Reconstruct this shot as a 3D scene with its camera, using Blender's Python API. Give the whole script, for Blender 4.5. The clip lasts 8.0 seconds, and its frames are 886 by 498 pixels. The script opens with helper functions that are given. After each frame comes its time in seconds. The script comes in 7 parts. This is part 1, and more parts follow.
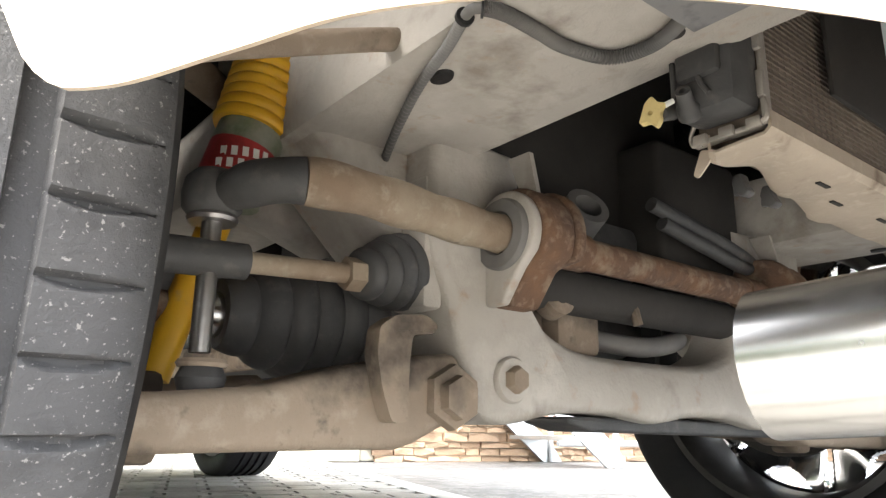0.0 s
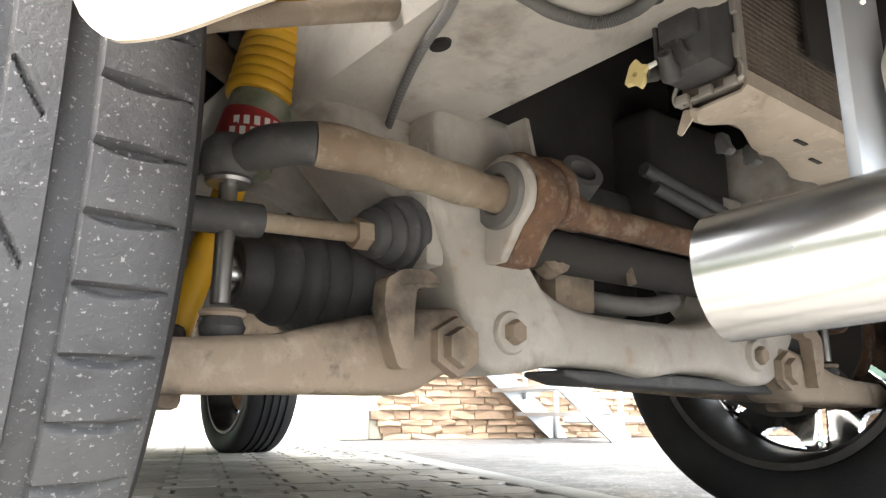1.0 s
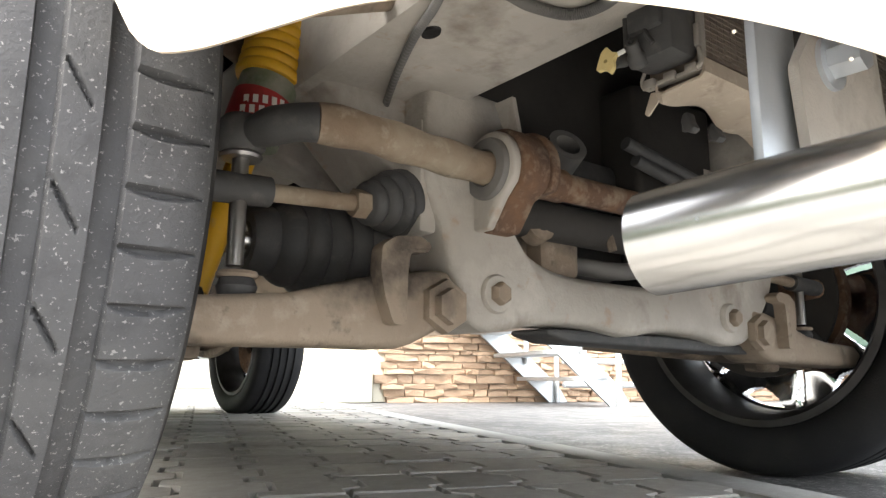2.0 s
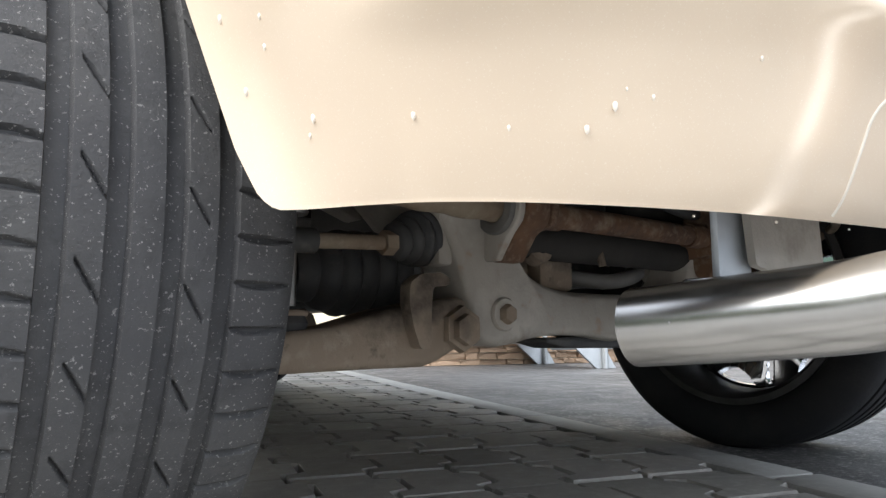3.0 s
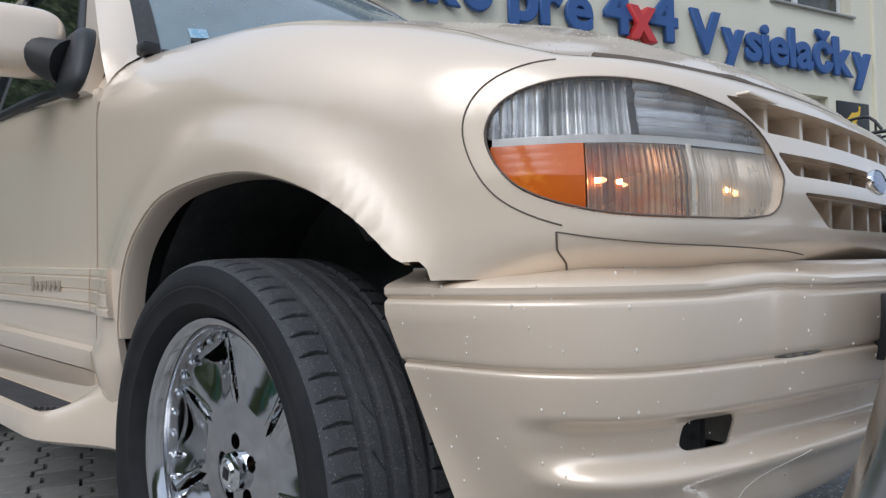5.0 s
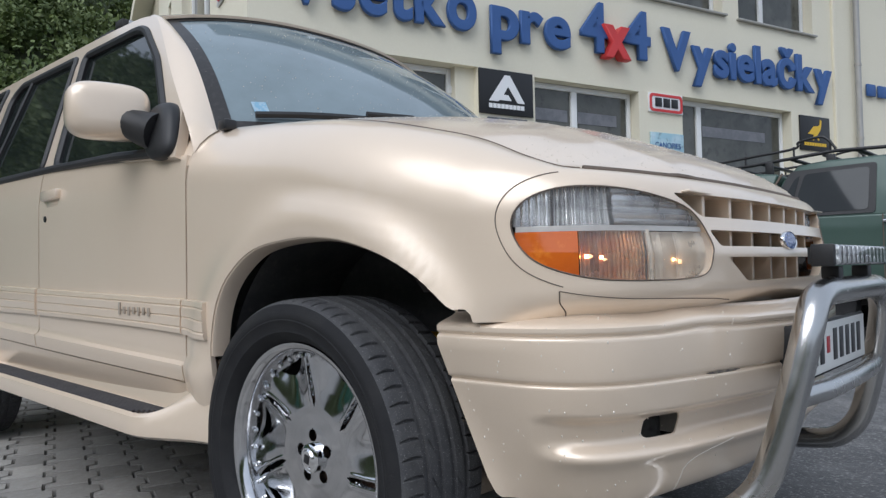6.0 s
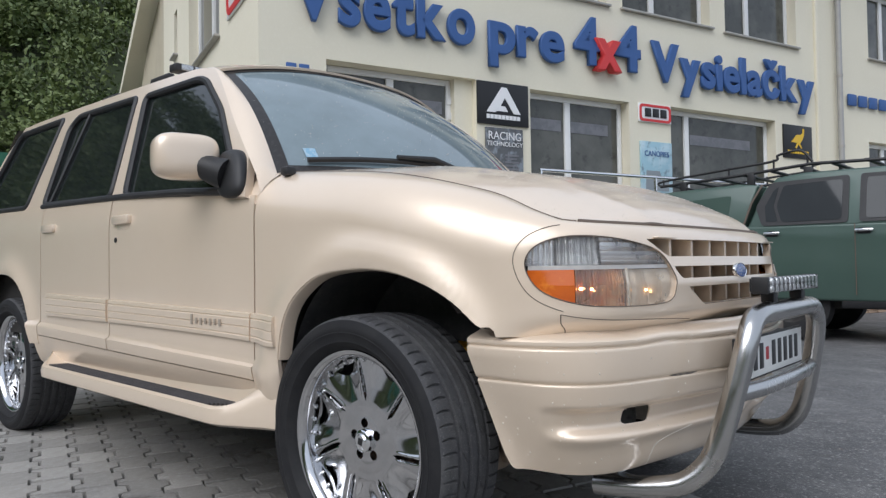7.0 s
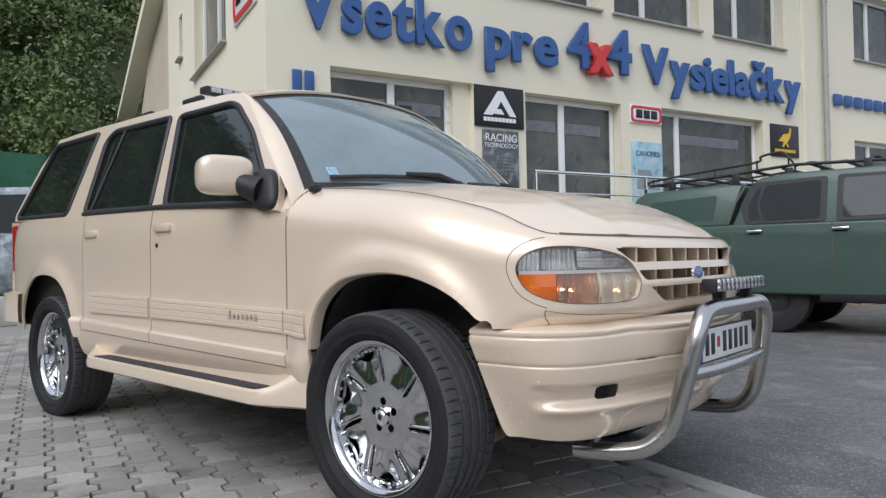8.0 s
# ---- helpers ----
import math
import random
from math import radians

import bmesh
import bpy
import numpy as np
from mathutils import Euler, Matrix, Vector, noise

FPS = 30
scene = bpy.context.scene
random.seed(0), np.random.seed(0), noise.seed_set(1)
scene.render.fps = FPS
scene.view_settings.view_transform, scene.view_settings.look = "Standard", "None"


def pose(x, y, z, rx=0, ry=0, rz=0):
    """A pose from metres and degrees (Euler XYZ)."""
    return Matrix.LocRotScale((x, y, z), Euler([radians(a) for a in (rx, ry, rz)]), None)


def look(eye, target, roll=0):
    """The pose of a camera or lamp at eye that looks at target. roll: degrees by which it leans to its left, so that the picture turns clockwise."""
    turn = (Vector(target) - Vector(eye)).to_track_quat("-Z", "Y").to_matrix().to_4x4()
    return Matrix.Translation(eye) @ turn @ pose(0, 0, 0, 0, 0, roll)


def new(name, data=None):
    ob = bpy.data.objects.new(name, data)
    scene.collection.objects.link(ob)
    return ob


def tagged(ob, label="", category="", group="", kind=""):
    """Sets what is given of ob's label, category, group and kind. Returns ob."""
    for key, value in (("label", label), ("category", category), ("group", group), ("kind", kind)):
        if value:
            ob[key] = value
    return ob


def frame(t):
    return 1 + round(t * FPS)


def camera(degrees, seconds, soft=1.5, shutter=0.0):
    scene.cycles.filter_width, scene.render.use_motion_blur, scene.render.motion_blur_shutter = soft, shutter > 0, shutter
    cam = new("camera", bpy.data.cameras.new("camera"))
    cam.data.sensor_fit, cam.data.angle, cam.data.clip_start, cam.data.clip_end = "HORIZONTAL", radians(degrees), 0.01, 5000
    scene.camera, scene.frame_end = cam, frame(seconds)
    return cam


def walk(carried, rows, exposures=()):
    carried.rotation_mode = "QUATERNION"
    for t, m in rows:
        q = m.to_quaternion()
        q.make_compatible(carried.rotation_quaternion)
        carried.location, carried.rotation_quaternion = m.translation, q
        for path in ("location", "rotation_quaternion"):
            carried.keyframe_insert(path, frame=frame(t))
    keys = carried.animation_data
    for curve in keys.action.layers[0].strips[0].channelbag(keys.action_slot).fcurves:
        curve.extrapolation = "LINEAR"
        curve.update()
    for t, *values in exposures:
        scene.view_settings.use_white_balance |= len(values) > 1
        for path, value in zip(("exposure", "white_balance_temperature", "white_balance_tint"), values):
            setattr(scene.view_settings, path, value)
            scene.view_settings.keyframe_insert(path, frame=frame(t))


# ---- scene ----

cam = camera(64.1, 8.0, soft=1.35)
PATH = [
    (0, (0.686, -0.725, 0.231), (-0.834, 0.476, 0.726), 0.8),
    (0.5, (0.699, -0.733, 0.216), (-0.831, 0.461, 0.697), 0.6),
    (1, (0.716, -0.744, 0.199), (-0.822, 0.453, 0.648), 0.1),
    (1.5, (0.744, -0.754, 0.187), (-0.805, 0.446, 0.591), -0.0),
    (1.7, (0.758, -0.761, 0.184), (-0.796, 0.438, 0.566), -0.0),
    (2.8, (0.844, -0.855, 0.207), (-0.723, 0.357, 0.485), 0.8),
    (3, (0.865, -0.889, 0.253), (-0.685, 0.351, 0.492), -0.4),
    (3.2, (0.881, -0.928, 0.296), (-0.607, 0.387, 0.536), -2.2),
    (3.4, (0.906, -0.973, 0.34), (-0.544, 0.385, 0.566), -2.9),
    (3.5, (0.921, -0.991, 0.378), (-0.546, 0.357, 0.556), -2.0),
    (3.6, (0.939, -1.009, 0.426), (-0.553, 0.32, 0.525), -2.1),
    (3.8, (0.938, -1.084, 0.495), (-0.488, 0.318, 0.527), -2.2),
    (4, (0.953, -1.13, 0.546), (-0.467, 0.279, 0.581), -1.7),
    (4.5, (1.034, -1.242, 0.629), (-0.389, 0.163, 0.681), -1.2),
    (5, (1.102, -1.416, 0.689), (-0.294, 0.016, 0.748), -1.2),
    (5.2, (1.134, -1.493, 0.708), (-0.25, -0.051, 0.768), -1.2),
    (6.5, (1.424, -1.978, 0.815), (0.091, -0.487, 0.868), -1.0),
    (7, (1.531, -2.172, 0.851), (0.202, -0.678, 0.9), -0.9),
    (7.5, (1.646, -2.323, 0.858), (0.32, -0.826, 0.901), -1.0),
    (8, (1.774, -2.486, 0.884), (0.451, -0.987, 0.917), -1.1),
]
walk(cam, [(t, look(eye, target, roll)) for t, eye, target, roll in PATH],
     exposures=[(0.0, 3.75, 6600, 10), (1.7, 3.55, 6600, 10), (2.8, 2.2, 6400, 10), (3.5, 1.05, 5450, 10), (4.2, 0.48, 5550, 10), (5.0, 0.17, 5620, 10), (8.0, 0.38, 5930, 12)])

# ---- daylight: an overcast sky, soft sun ----
world = bpy.data.worlds.new("sky_world")
scene.world = world
world.use_nodes = True
wn = world.node_tree.nodes
sky = wn.new("ShaderNodeTexSky")
sky.sky_type = "NISHITA"
sky.sun_disc = False
sky.sun_elevation, sky.sun_rotation = radians(46), radians(169)
sky.air_density, sky.dust_density = 1.0, 6.0
skymix = wn.new("ShaderNodeMix")
skymix.data_type = "RGBA"
skymix.inputs[0].default_value = 0.75
skymix.inputs[7].default_value = (8.5, 9.0, 9.6, 1)
world.node_tree.links.new(sky.outputs[0], skymix.inputs[6])
world.node_tree.links.new(skymix.outputs[2], wn["Background"].inputs[0])
wn["Background"].inputs[1].default_value = 0.085
sun = new("sun", bpy.data.lights.new("sun", "SUN"))
sun.data.energy, sun.data.angle, sun.data.color = 1.5, radians(50), (1.0, 0.97, 0.92)
sun.matrix_world = look((1.5, -8, 8.5), (0, 0, 0))


# ---- materials ----
def material(name, color, rough=0.5, metal=0.0, spots=(), bump=0.0, bump_scale=60.0, coat=0.0, vary=0.0,
             transmission=0.0, emission=None, strength=0.0, rough_vary=0.0, ior=1.45, alpha=None):
    """A surface: base colour, noise spots [(scale, low, high, colour, amount)], bump, and a per-object shift."""
    m = bpy.data.materials.new(name)
    m.use_nodes = True
    nt = m.node_tree
    b = nt.nodes["Principled BSDF"]
    b.inputs["Roughness"].default_value, b.inputs["Metallic"].default_value = rough, metal
    b.inputs["IOR"].default_value = ior
    b.inputs["Coat Weight"].default_value, b.inputs["Coat Roughness"].default_value = coat, 0.10
    b.inputs["Transmission Weight"].default_value = transmission
    if emission:
        b.inputs["Emission Color"].default_value, b.inputs["Emission Strength"].default_value = (*emission, 1), strength
    co = nt.nodes.new("ShaderNodeTexCoord")
    rgb = nt.nodes.new("ShaderNodeRGB")
    rgb.outputs[0].default_value = (*color, 1)
    last = rgb.outputs[0]

    def noise_node(scale, detail=6.0, rough_=0.6):
        n = nt.nodes.new("ShaderNodeTexNoise")
        n.inputs["Scale"].default_value, n.inputs["Detail"].default_value, n.inputs["Roughness"].default_value = scale, detail, rough_
        nt.links.new(co.outputs["Object"], n.inputs["Vector"])
        return n

    for scale, low, high, col, amount in spots:
        n = noise_node(scale)
        r = nt.nodes.new("ShaderNodeMapRange")
        r.inputs[1].default_value, r.inputs[2].default_value, r.inputs[4].default_value = low, high, amount
        nt.links.new(n.outputs[0], r.inputs[0])
        x = nt.nodes.new("ShaderNodeMix")
        x.data_type = "RGBA"
        x.inputs[7].default_value = (*col, 1)
        nt.links.new(r.outputs[0], x.inputs[0])
        nt.links.new(last, x.inputs[6])
        last = x.outputs[2]
    if vary:
        info = nt.nodes.new("ShaderNodeObjectInfo")
        hsv = nt.nodes.new("ShaderNodeHueSaturation")
        r = nt.nodes.new("ShaderNodeMapRange")
        r.inputs[3].default_value, r.inputs[4].default_value = 1 - vary, 1 + vary
        nt.links.new(info.outputs["Random"], r.inputs[0])
        nt.links.new(r.outputs[0], hsv.inputs["Value"])
        nt.links.new(last, hsv.inputs["Color"])
        last = hsv.outputs[0]
    nt.links.new(last, b.inputs["Base Color"])
    if rough_vary:
        n = noise_node(9.0)
        r = nt.nodes.new("ShaderNodeMapRange")
        r.inputs[1].default_value, r.inputs[2].default_value = 0.3, 0.7
        r.inputs[3].default_value, r.inputs[4].default_value = max(rough - rough_vary, 0.02), min(rough + rough_vary, 1)
        nt.links.new(n.outputs[0], r.inputs[0])
        nt.links.new(r.outputs[0], b.inputs["Roughness"])
    if bump:
        n = noise_node(bump_scale, 8.0, 0.65)
        bp = nt.nodes.new("ShaderNodeBump")
        bp.inputs["Strength"].default_value, bp.inputs["Distance"].default_value = min(bump, 1.0), 0.004
        nt.links.new(n.outputs[0], bp.inputs["Height"])
        nt.links.new(bp.outputs[0], b.inputs["Normal"])
    return m


PAINT = material("beige_paint", (0.775, 0.640, 0.494), 0.34, 0.22, [(3, .35, .75, (.73, .594, .446), .5), (900, .60, .66, (.92, .85, .74), .35)], coat=0.9)
RUBBER = material("tyre_rubber", (0.017, 0.017, 0.0185), 0.66, 0, [(9, .45, .75, (.030, .0295, .029), .8), (330, .66, .72, (.14, .135, .13), .4)], 0.25, 220, ior=1.32)
TREADRUBBER = material("worn_tread_rubber", (0.060, 0.060, 0.063), 0.72, 0, [(7, .42, .70, (.088, .087, .085), .8), (40, .50, .72, (.040, .040, .042), .7), (330, .61, .66, (.30, .295, .285), .6), (120, .70, .735, (.34, .33, .31), .5)], 0.45, 260, ior=1.35)
CHROME = material("chrome", (0.82, 0.83, 0.84), 0.06, 1.0, [(30, .5, .8, (.6, .6, .6), .5)], rough_vary=0.04)
STEEL = material("polished_steel", (0.48, 0.475, 0.465), 0.24, 1.0, [(25, .5, .8, (.50, .48, .45), .6), (140, .60, .72, (.42, .40, .37), .5)], rough_vary=0.06)
BLACK = material("black_plastic", (0.015, 0.015, 0.016), 0.5, 0, [(8, .4, .8, (.04, .038, .035), .6)], 0.1, 200)
# Near-black: the shade of cavities and hidden parts is put into this colour.
DARK = material("cavity_shade", (0.026, 0.024, 0.022), 0.85, 0, [(6, .4, .8, (.055, .050, .045), .8), (30, .5, .7, (.035, .032, .029), .7)], 0.3, 40)
LINER = material("arch_liner_plastic", (.13, .13, .132), .7, 0, [(6, .4, .7, (.18, .175, .168), .7), (40, .55, .7, (.045, .045, .047), .7)], .2, 60)
FRAMEGREY = material("dusty_frame_paint", (0.41, 0.382, 0.340), 0.76, 0.0, [(3.5, .40, .66, (.305, .278, .242), .85), (16, .48, .68, (.49, .458, .41), .7), (60, .55, .75, (.36, .33, .288), .6), (9, .58, .70, (.18, .15, .12), .7), (28, .60, .72, (.33, .235, .16), .65), (5, .60, .72, (.27, .215, .165), .6)], 0.6, 70)
DUSTYBROWN = material("dusty_brown_steel", (0.285, 0.228, 0.172), 0.85, 0.1, [(7, .35, .7, (.215, .165, .122), .85), (40, .55, .75, (.38, .32, .255), .7), (6, .50, .62, (.055, .045, .038), .9), (30, .62, .74, (.05, .04, .035), .7)], 0.45, 110)
RUST = material("rusty_steel", (0.185, 0.105, 0.062), 0.9, 0.2, [(18, .4, .65, (.10, .065, .05), .9), (26, .54, .68, (.33, .26, .19), .8), (80, .55, .7, (.28, .20, .14), .7)], 0.6, 130)
GLASS = material("tinted_glass", (0.012, 0.016, 0.015), 0.03, 0, [(4, .4, .8, (.02, .024, .022), .6)], ior=1.52)
RENDERWALL = material("cream_render", (0.78, 0.73, 0.58), 0.9, 0, [(0.6, .35, .7, (.72, .67, .53), .6), (25, .5, .8, (.82, .78, .64), .5)], 0.2, 160)
ASPHALT = material("wet_asphalt", (0.120, 0.118, 0.119), 0.52, 0, [(0.9, .4, .62, (.075, .075, .077), .85), (2.2, .52, .66, (.19, .186, .182), .75), (75, .56, .63, (.33, .325, .31), .85), (190, .58, .66, (.30, .295, .285), .7), (14, .55, .7, (.16, .158, .155), .6), (60, .60, .68, (.045, .045, .046), .8)], 0.7, 180, rough_vary=0.2)
GREENPAINT = material("dark_green_paint", (0.053, 0.090, 0.073), 0.42, 0.1, [(2, .4, .7, (.061, .100, .082), .6)], coat=0.35)
LEAF = material("foliage", (0.118, 0.155, 0.043), 0.6, 0, [(0.5, .35, .65, (.065, .092, .03), .8), (3, .4, .7, (.15, .18, .06), .7)], vary=0.2)


# ---- mesh helpers ----
def part(name, bm, mat, parent=None, label="", smooth=40):
    me = bpy.data.meshes.new(name)
    bm.to_mesh(me)
    bm.free()
    for p in me.polygons:
        p.use_smooth = smooth > 0
    if smooth:
        me.set_sharp_from_angle(angle=radians(smooth))
    me.materials.append(mat)
    ob = new(name, me)
    if parent:
        ob.parent = parent
    if label:
        ob["label"] = label
    return ob


def thing(name, label, category, at=(0, 0, 0), rz=0.0, group="", kind=""):
    ob = new(name)
    ob.empty_display_size = 0.1
    ob.matrix_world = pose(*at, 0, 0, rz)
    return tagged(ob, label, category, group, kind)


def spline(points, n, closed=False):
    """Catmull-Rom through the points: n samples in all."""
    p = np.array(points, float)
    k = len(p)
    last = k if closed else k - 1
    out = []
    for i in range(n):
        u = i / n * last if closed else i / (n - 1) * last
        j = min(int(u), last - 1)
        f = u - j
        if closed:
            a, b, c, d = p[(j - 1) % k], p[j % k], p[(j + 1) % k], p[(j + 2) % k]
        else:
            b, c = p[j], p[j + 1]
            a = p[j - 1] if j > 0 else 2 * b - c
            d = p[j + 2] if j + 2 < k else 2 * c - b
        out.append(0.5 * (2 * b + (c - a) * f + (2 * a - 5 * b + 4 * c - d) * f * f + (3 * b - a - 3 * c + d) * f ** 3))
    return np.array(out)


def add_grid(bm, pts, closed_u=False, closed_v=False):
    """Faces over a grid of points pts[i][j]."""
    vs = [[bm.verts.new(tuple(q)) for q in row] for row in pts]
    nu, nv = len(vs), len(vs[0])
    for i in range(nu if closed_u else nu - 1):
        for j in range(nv if closed_v else nv - 1):
            a, b = vs[i][j], vs[(i + 1) % nu][j]
            c, d = vs[(i + 1) % nu][(j + 1) % nv], vs[i][(j + 1) % nv]
            bm.faces.new((a, b, c, d))
    return vs


def thick(bm, depth):
    """Gives an open sheet a thickness, inwards along its normals."""
    bm.normal_update()
    geom = bmesh.ops.solidify(bm, geom=bm.faces[:], thickness=depth)
    bmesh.ops.recalc_face_normals(bm, faces=bm.faces)
    return bm


def add_box(bm, lo, hi, bevel=0.0, turn=None):
    r = bmesh.ops.create_cube(bm, size=1)
    c = [(a + b) / 2 for a, b in zip(lo, hi)]
    s = [abs(b - a) for a, b in zip(lo, hi)]
    m = Matrix.LocRotScale(c, None, s)
    bmesh.ops.transform(bm, matrix=turn @ m if turn else m, verts=r["verts"])
    if bevel:
        edges = list({e for v in r["verts"] for e in v.link_edges})
        bmesh.ops.bevel(bm, geom=edges, offset=bevel, segments=2, affect="EDGES", profile=0.5)
    return bm


def box(lo, hi, bevel=0.0, turn=None):
    return add_box(bmesh.new(), lo, hi, bevel, turn)


def add_rod(bm, a, b, r, r2=None, seg=16, caps=True):
    a, b = Vector(a), Vector(b)
    q = (b - a).to_track_quat("Z", "Y").to_matrix().to_4x4()
    m = Matrix.Translation((a + b) / 2) @ q
    bmesh.ops.create_cone(bm, cap_ends=caps, segments=seg, radius1=r, radius2=r if r2 is None else r2, depth=(b - a).length, matrix=m)
    return bm


def rod(a, b, r, r2=None, seg=16):
    return add_rod(bmesh.new(), a, b, r, r2, seg)


def add_tube(bm, points, r, seg=12, caps=True):
    """A tube along points; r is one radius or one for each point."""
    pts = [Vector(p) for p in points]
    rs = r if hasattr(r, "__len__") else [r] * len(pts)
    up = Vector((0, 0, 1))
    rows, side = [], None
    for i, p in enumerate(pts):
        t = (pts[min(i + 1, len(pts) - 1)] - pts[max(i - 1, 0)]).normalized()
        if side is None:
            side = t.cross(up if abs(t.z) < 0.9 else Vector((1, 0, 0))).normalized()
        side = (side - t * side.dot(t)).normalized()
        o = t.cross(side)
        rows.append([p + rs[i] * (math.cos(k * math.tau / seg) * side + math.sin(k * math.tau / seg) * o) for k in range(seg)])
    vs = add_grid(bm, rows, False, True)
    if caps:
        bm.faces.new(vs[0][::-1])
        bm.faces.new(vs[-1])
    return bm


def tube(points, r, seg=12):
    return add_tube(bmesh.new(), points, r, seg)


def add_lathe(bm, profile, axis_m, seg=48, closed=False):
    """Turns a profile of (radius, height) round the z axis of axis_m."""
    rows = []
    for k in range(seg):
        a = k * math.tau / seg
        rows.append([axis_m @ Vector((r * math.cos(a), r * math.sin(a), h)) for r, h in profile])
    add_grid(bm, rows, True, closed)
    return bm


def lathe(profile, axis_m, seg=48, closed=False):
    bm = add_lathe(bmesh.new(), profile, axis_m, seg, closed)
    bmesh.ops.recalc_face_normals(bm, faces=bm.faces)
    return bm


def add_prism(bm, outline, depth, m=None):
    """A flat outline of (x, y), pushed from z = 0 to z = depth, placed by m."""
    m = m or Matrix()
    lo = [bm.verts.new(m @ Vector((x, y, 0))) for x, y in outline]
    hi = [bm.verts.new(m @ Vector((x, y, depth))) for x, y in outline]
    bm.faces.new(lo[::-1])
    bm.faces.new(hi)
    for i in range(len(lo)):
        j = (i + 1) % len(lo)
        bm.faces.new((lo[i], lo[j], hi[j], hi[i]))
    return bm


def prism(outline, depth, m=None):
    bm = add_prism(bmesh.new(), outline, depth, m)
    bmesh.ops.recalc_face_normals(bm, faces=bm.faces)
    return bm


def cut(bm, cutter, mode="DIFFERENCE"):
    """bm less the closed shape cutter."""
    out = []
    for b, n in ((bm, "solid"), (cutter, "cutter")):
        bmesh.ops.recalc_face_normals(b, faces=b.faces)
        me = bpy.data.meshes.new(n)
        b.to_mesh(me)
        b.free()
        out.append(new(n, me))
    mod = out[0].modifiers.new("cut", "BOOLEAN")
    mod.operation, mod.object = mode, out[1]
    for solver in ("EXACT", "FAST"):
        mod.solver = solver
        bpy.context.view_layer.update()
        res = bmesh.new()
        res.from_mesh(out[0].evaluated_get(bpy.context.evaluated_depsgraph_get()).to_mesh())
        if len(res.faces) > 3:
            break
    for o in out:
        me = o.data
        bpy.data.objects.remove(o)
        bpy.data.meshes.remove(me)
    return res


def fill(outlines, lift):
    """A flat sheet within the first outline and outside the others, each point set into space by lift(x, y)."""
    bm = bmesh.new()
    edges = []
    for o in outlines:
        vs = [bm.verts.new((x, y, 0)) for x, y in o]
        edges += [bm.edges.new((vs[i], vs[(i + 1) % len(vs)])) for i in range(len(vs))]
    bmesh.ops.triangle_fill(bm, use_beauty=True, use_dissolve=False, edges=edges, normal=(0, 0, 1))
    for v in bm.verts:
        v.co = lift(v.co.x, v.co.y)
    return bm


def rounded(x0, y0, x1, y1, r, n=5):
    out = []
    for cx, cy, a0 in ((x1 - r, y1 - r, 0), (x0 + r, y1 - r, 90), (x0 + r, y0 + r, 180), (x1 - r, y0 + r, 270)):
        for k in range(n + 1):
            a = radians(a0 + 90 * k / n)
            out.append((cx + r * math.cos(a), cy + r * math.sin(a)))
    return out


def smoothstep(a, b, x):
    t = min(max((x - a) / (b - a), 0), 1)
    return t * t * (3 - 2 * t)
# ---- the car: x runs forward from the front axle, y to the car's left, z up from the ground ----
HUB_Z, TYRE_R, RIM_R, BASE = 0.355, 0.362, 0.264, 2.835
PLAN = [(-3.66, .76), (-3.58, .81), (-3.40, .848), (-3.0, .868), (-2.3, .872), (-1.5, .870), (-.9, .864), (-.47, .855), (-.1, .845), (.2, .83), (.4, .80),
        (.52, .772), (.61, .728), (.675, .67), (.715, .60), (.745, .50), (.768, .38), (.785, .2), (.79, 0.0)]
_pl = spline(PLAN, 400)
_len = np.r_[0, np.cumsum(np.hypot(*np.diff(_pl, axis=0).T))]


def plan(s):
    """The body's outline seen from above at the arc length s from the rear: x, half width, and the way outwards."""
    x, w = np.interp(s, _len, _pl[:, 0]), np.interp(s, _len, _pl[:, 1])
    a, b = max(s - 0.03, 0), min(s + 0.03, _len[-1])
    tx, tw = np.interp(b, _len, _pl[:, 0]) - np.interp(a, _len, _pl[:, 0]), np.interp(b, _len, _pl[:, 1]) - np.interp(a, _len, _pl[:, 1])
    n = math.hypot(tx, tw)
    return x, w, -tw / n, tx / n


def s_at(x):
    return float(np.interp(x, _pl[:330, 0], _len[:330]))


S_END = float(_len[-1])
S_SEAM = s_at(.612)


def flare(x, z):
    out = 0.0
    for cx, r in ((.04, .40), (-BASE + .03, .38)):
        d = math.hypot(x - cx, (z - .46)) - r
        if z > .40 and abs(d) < .25:
            out += .030 * math.exp(-((d - .02) / .068) ** 2)
    return out


def side(s, z):
    """A point of the right-hand body side."""
    x, w, nx, nw = plan(s)
    tuck = .03 * max(z - 1.0, 0) ** 2 / .04 + .05 * max(.60 - z, 0) ** 2 / .04
    front = smoothstep(.45, .70, x)
    tuck += front * (.035 * max(z - .80, 0) / .15 + .055 * (max(.735 - z, 0) / .06) ** 2)
    out = flare(x, z) * (1 - front) - tuck
    if -2.42 < x < -.34:
        out += .017 * smoothstep(0, .014, .545 + (-.485 - x) * .034 - z)
    return Vector((x + nx * out, -(w + nw * out), z))


SEAM_Z = spline([(-.60, 1.19), (-.47, 1.182), (0, 1.135), (.35, 1.062), (.55, .99), (.63, .962), (.70, .952), (.80, .945)], 80)


def seam_z(x):
    return float(np.interp(x, SEAM_Z[:, 0], SEAM_Z[:, 1]))


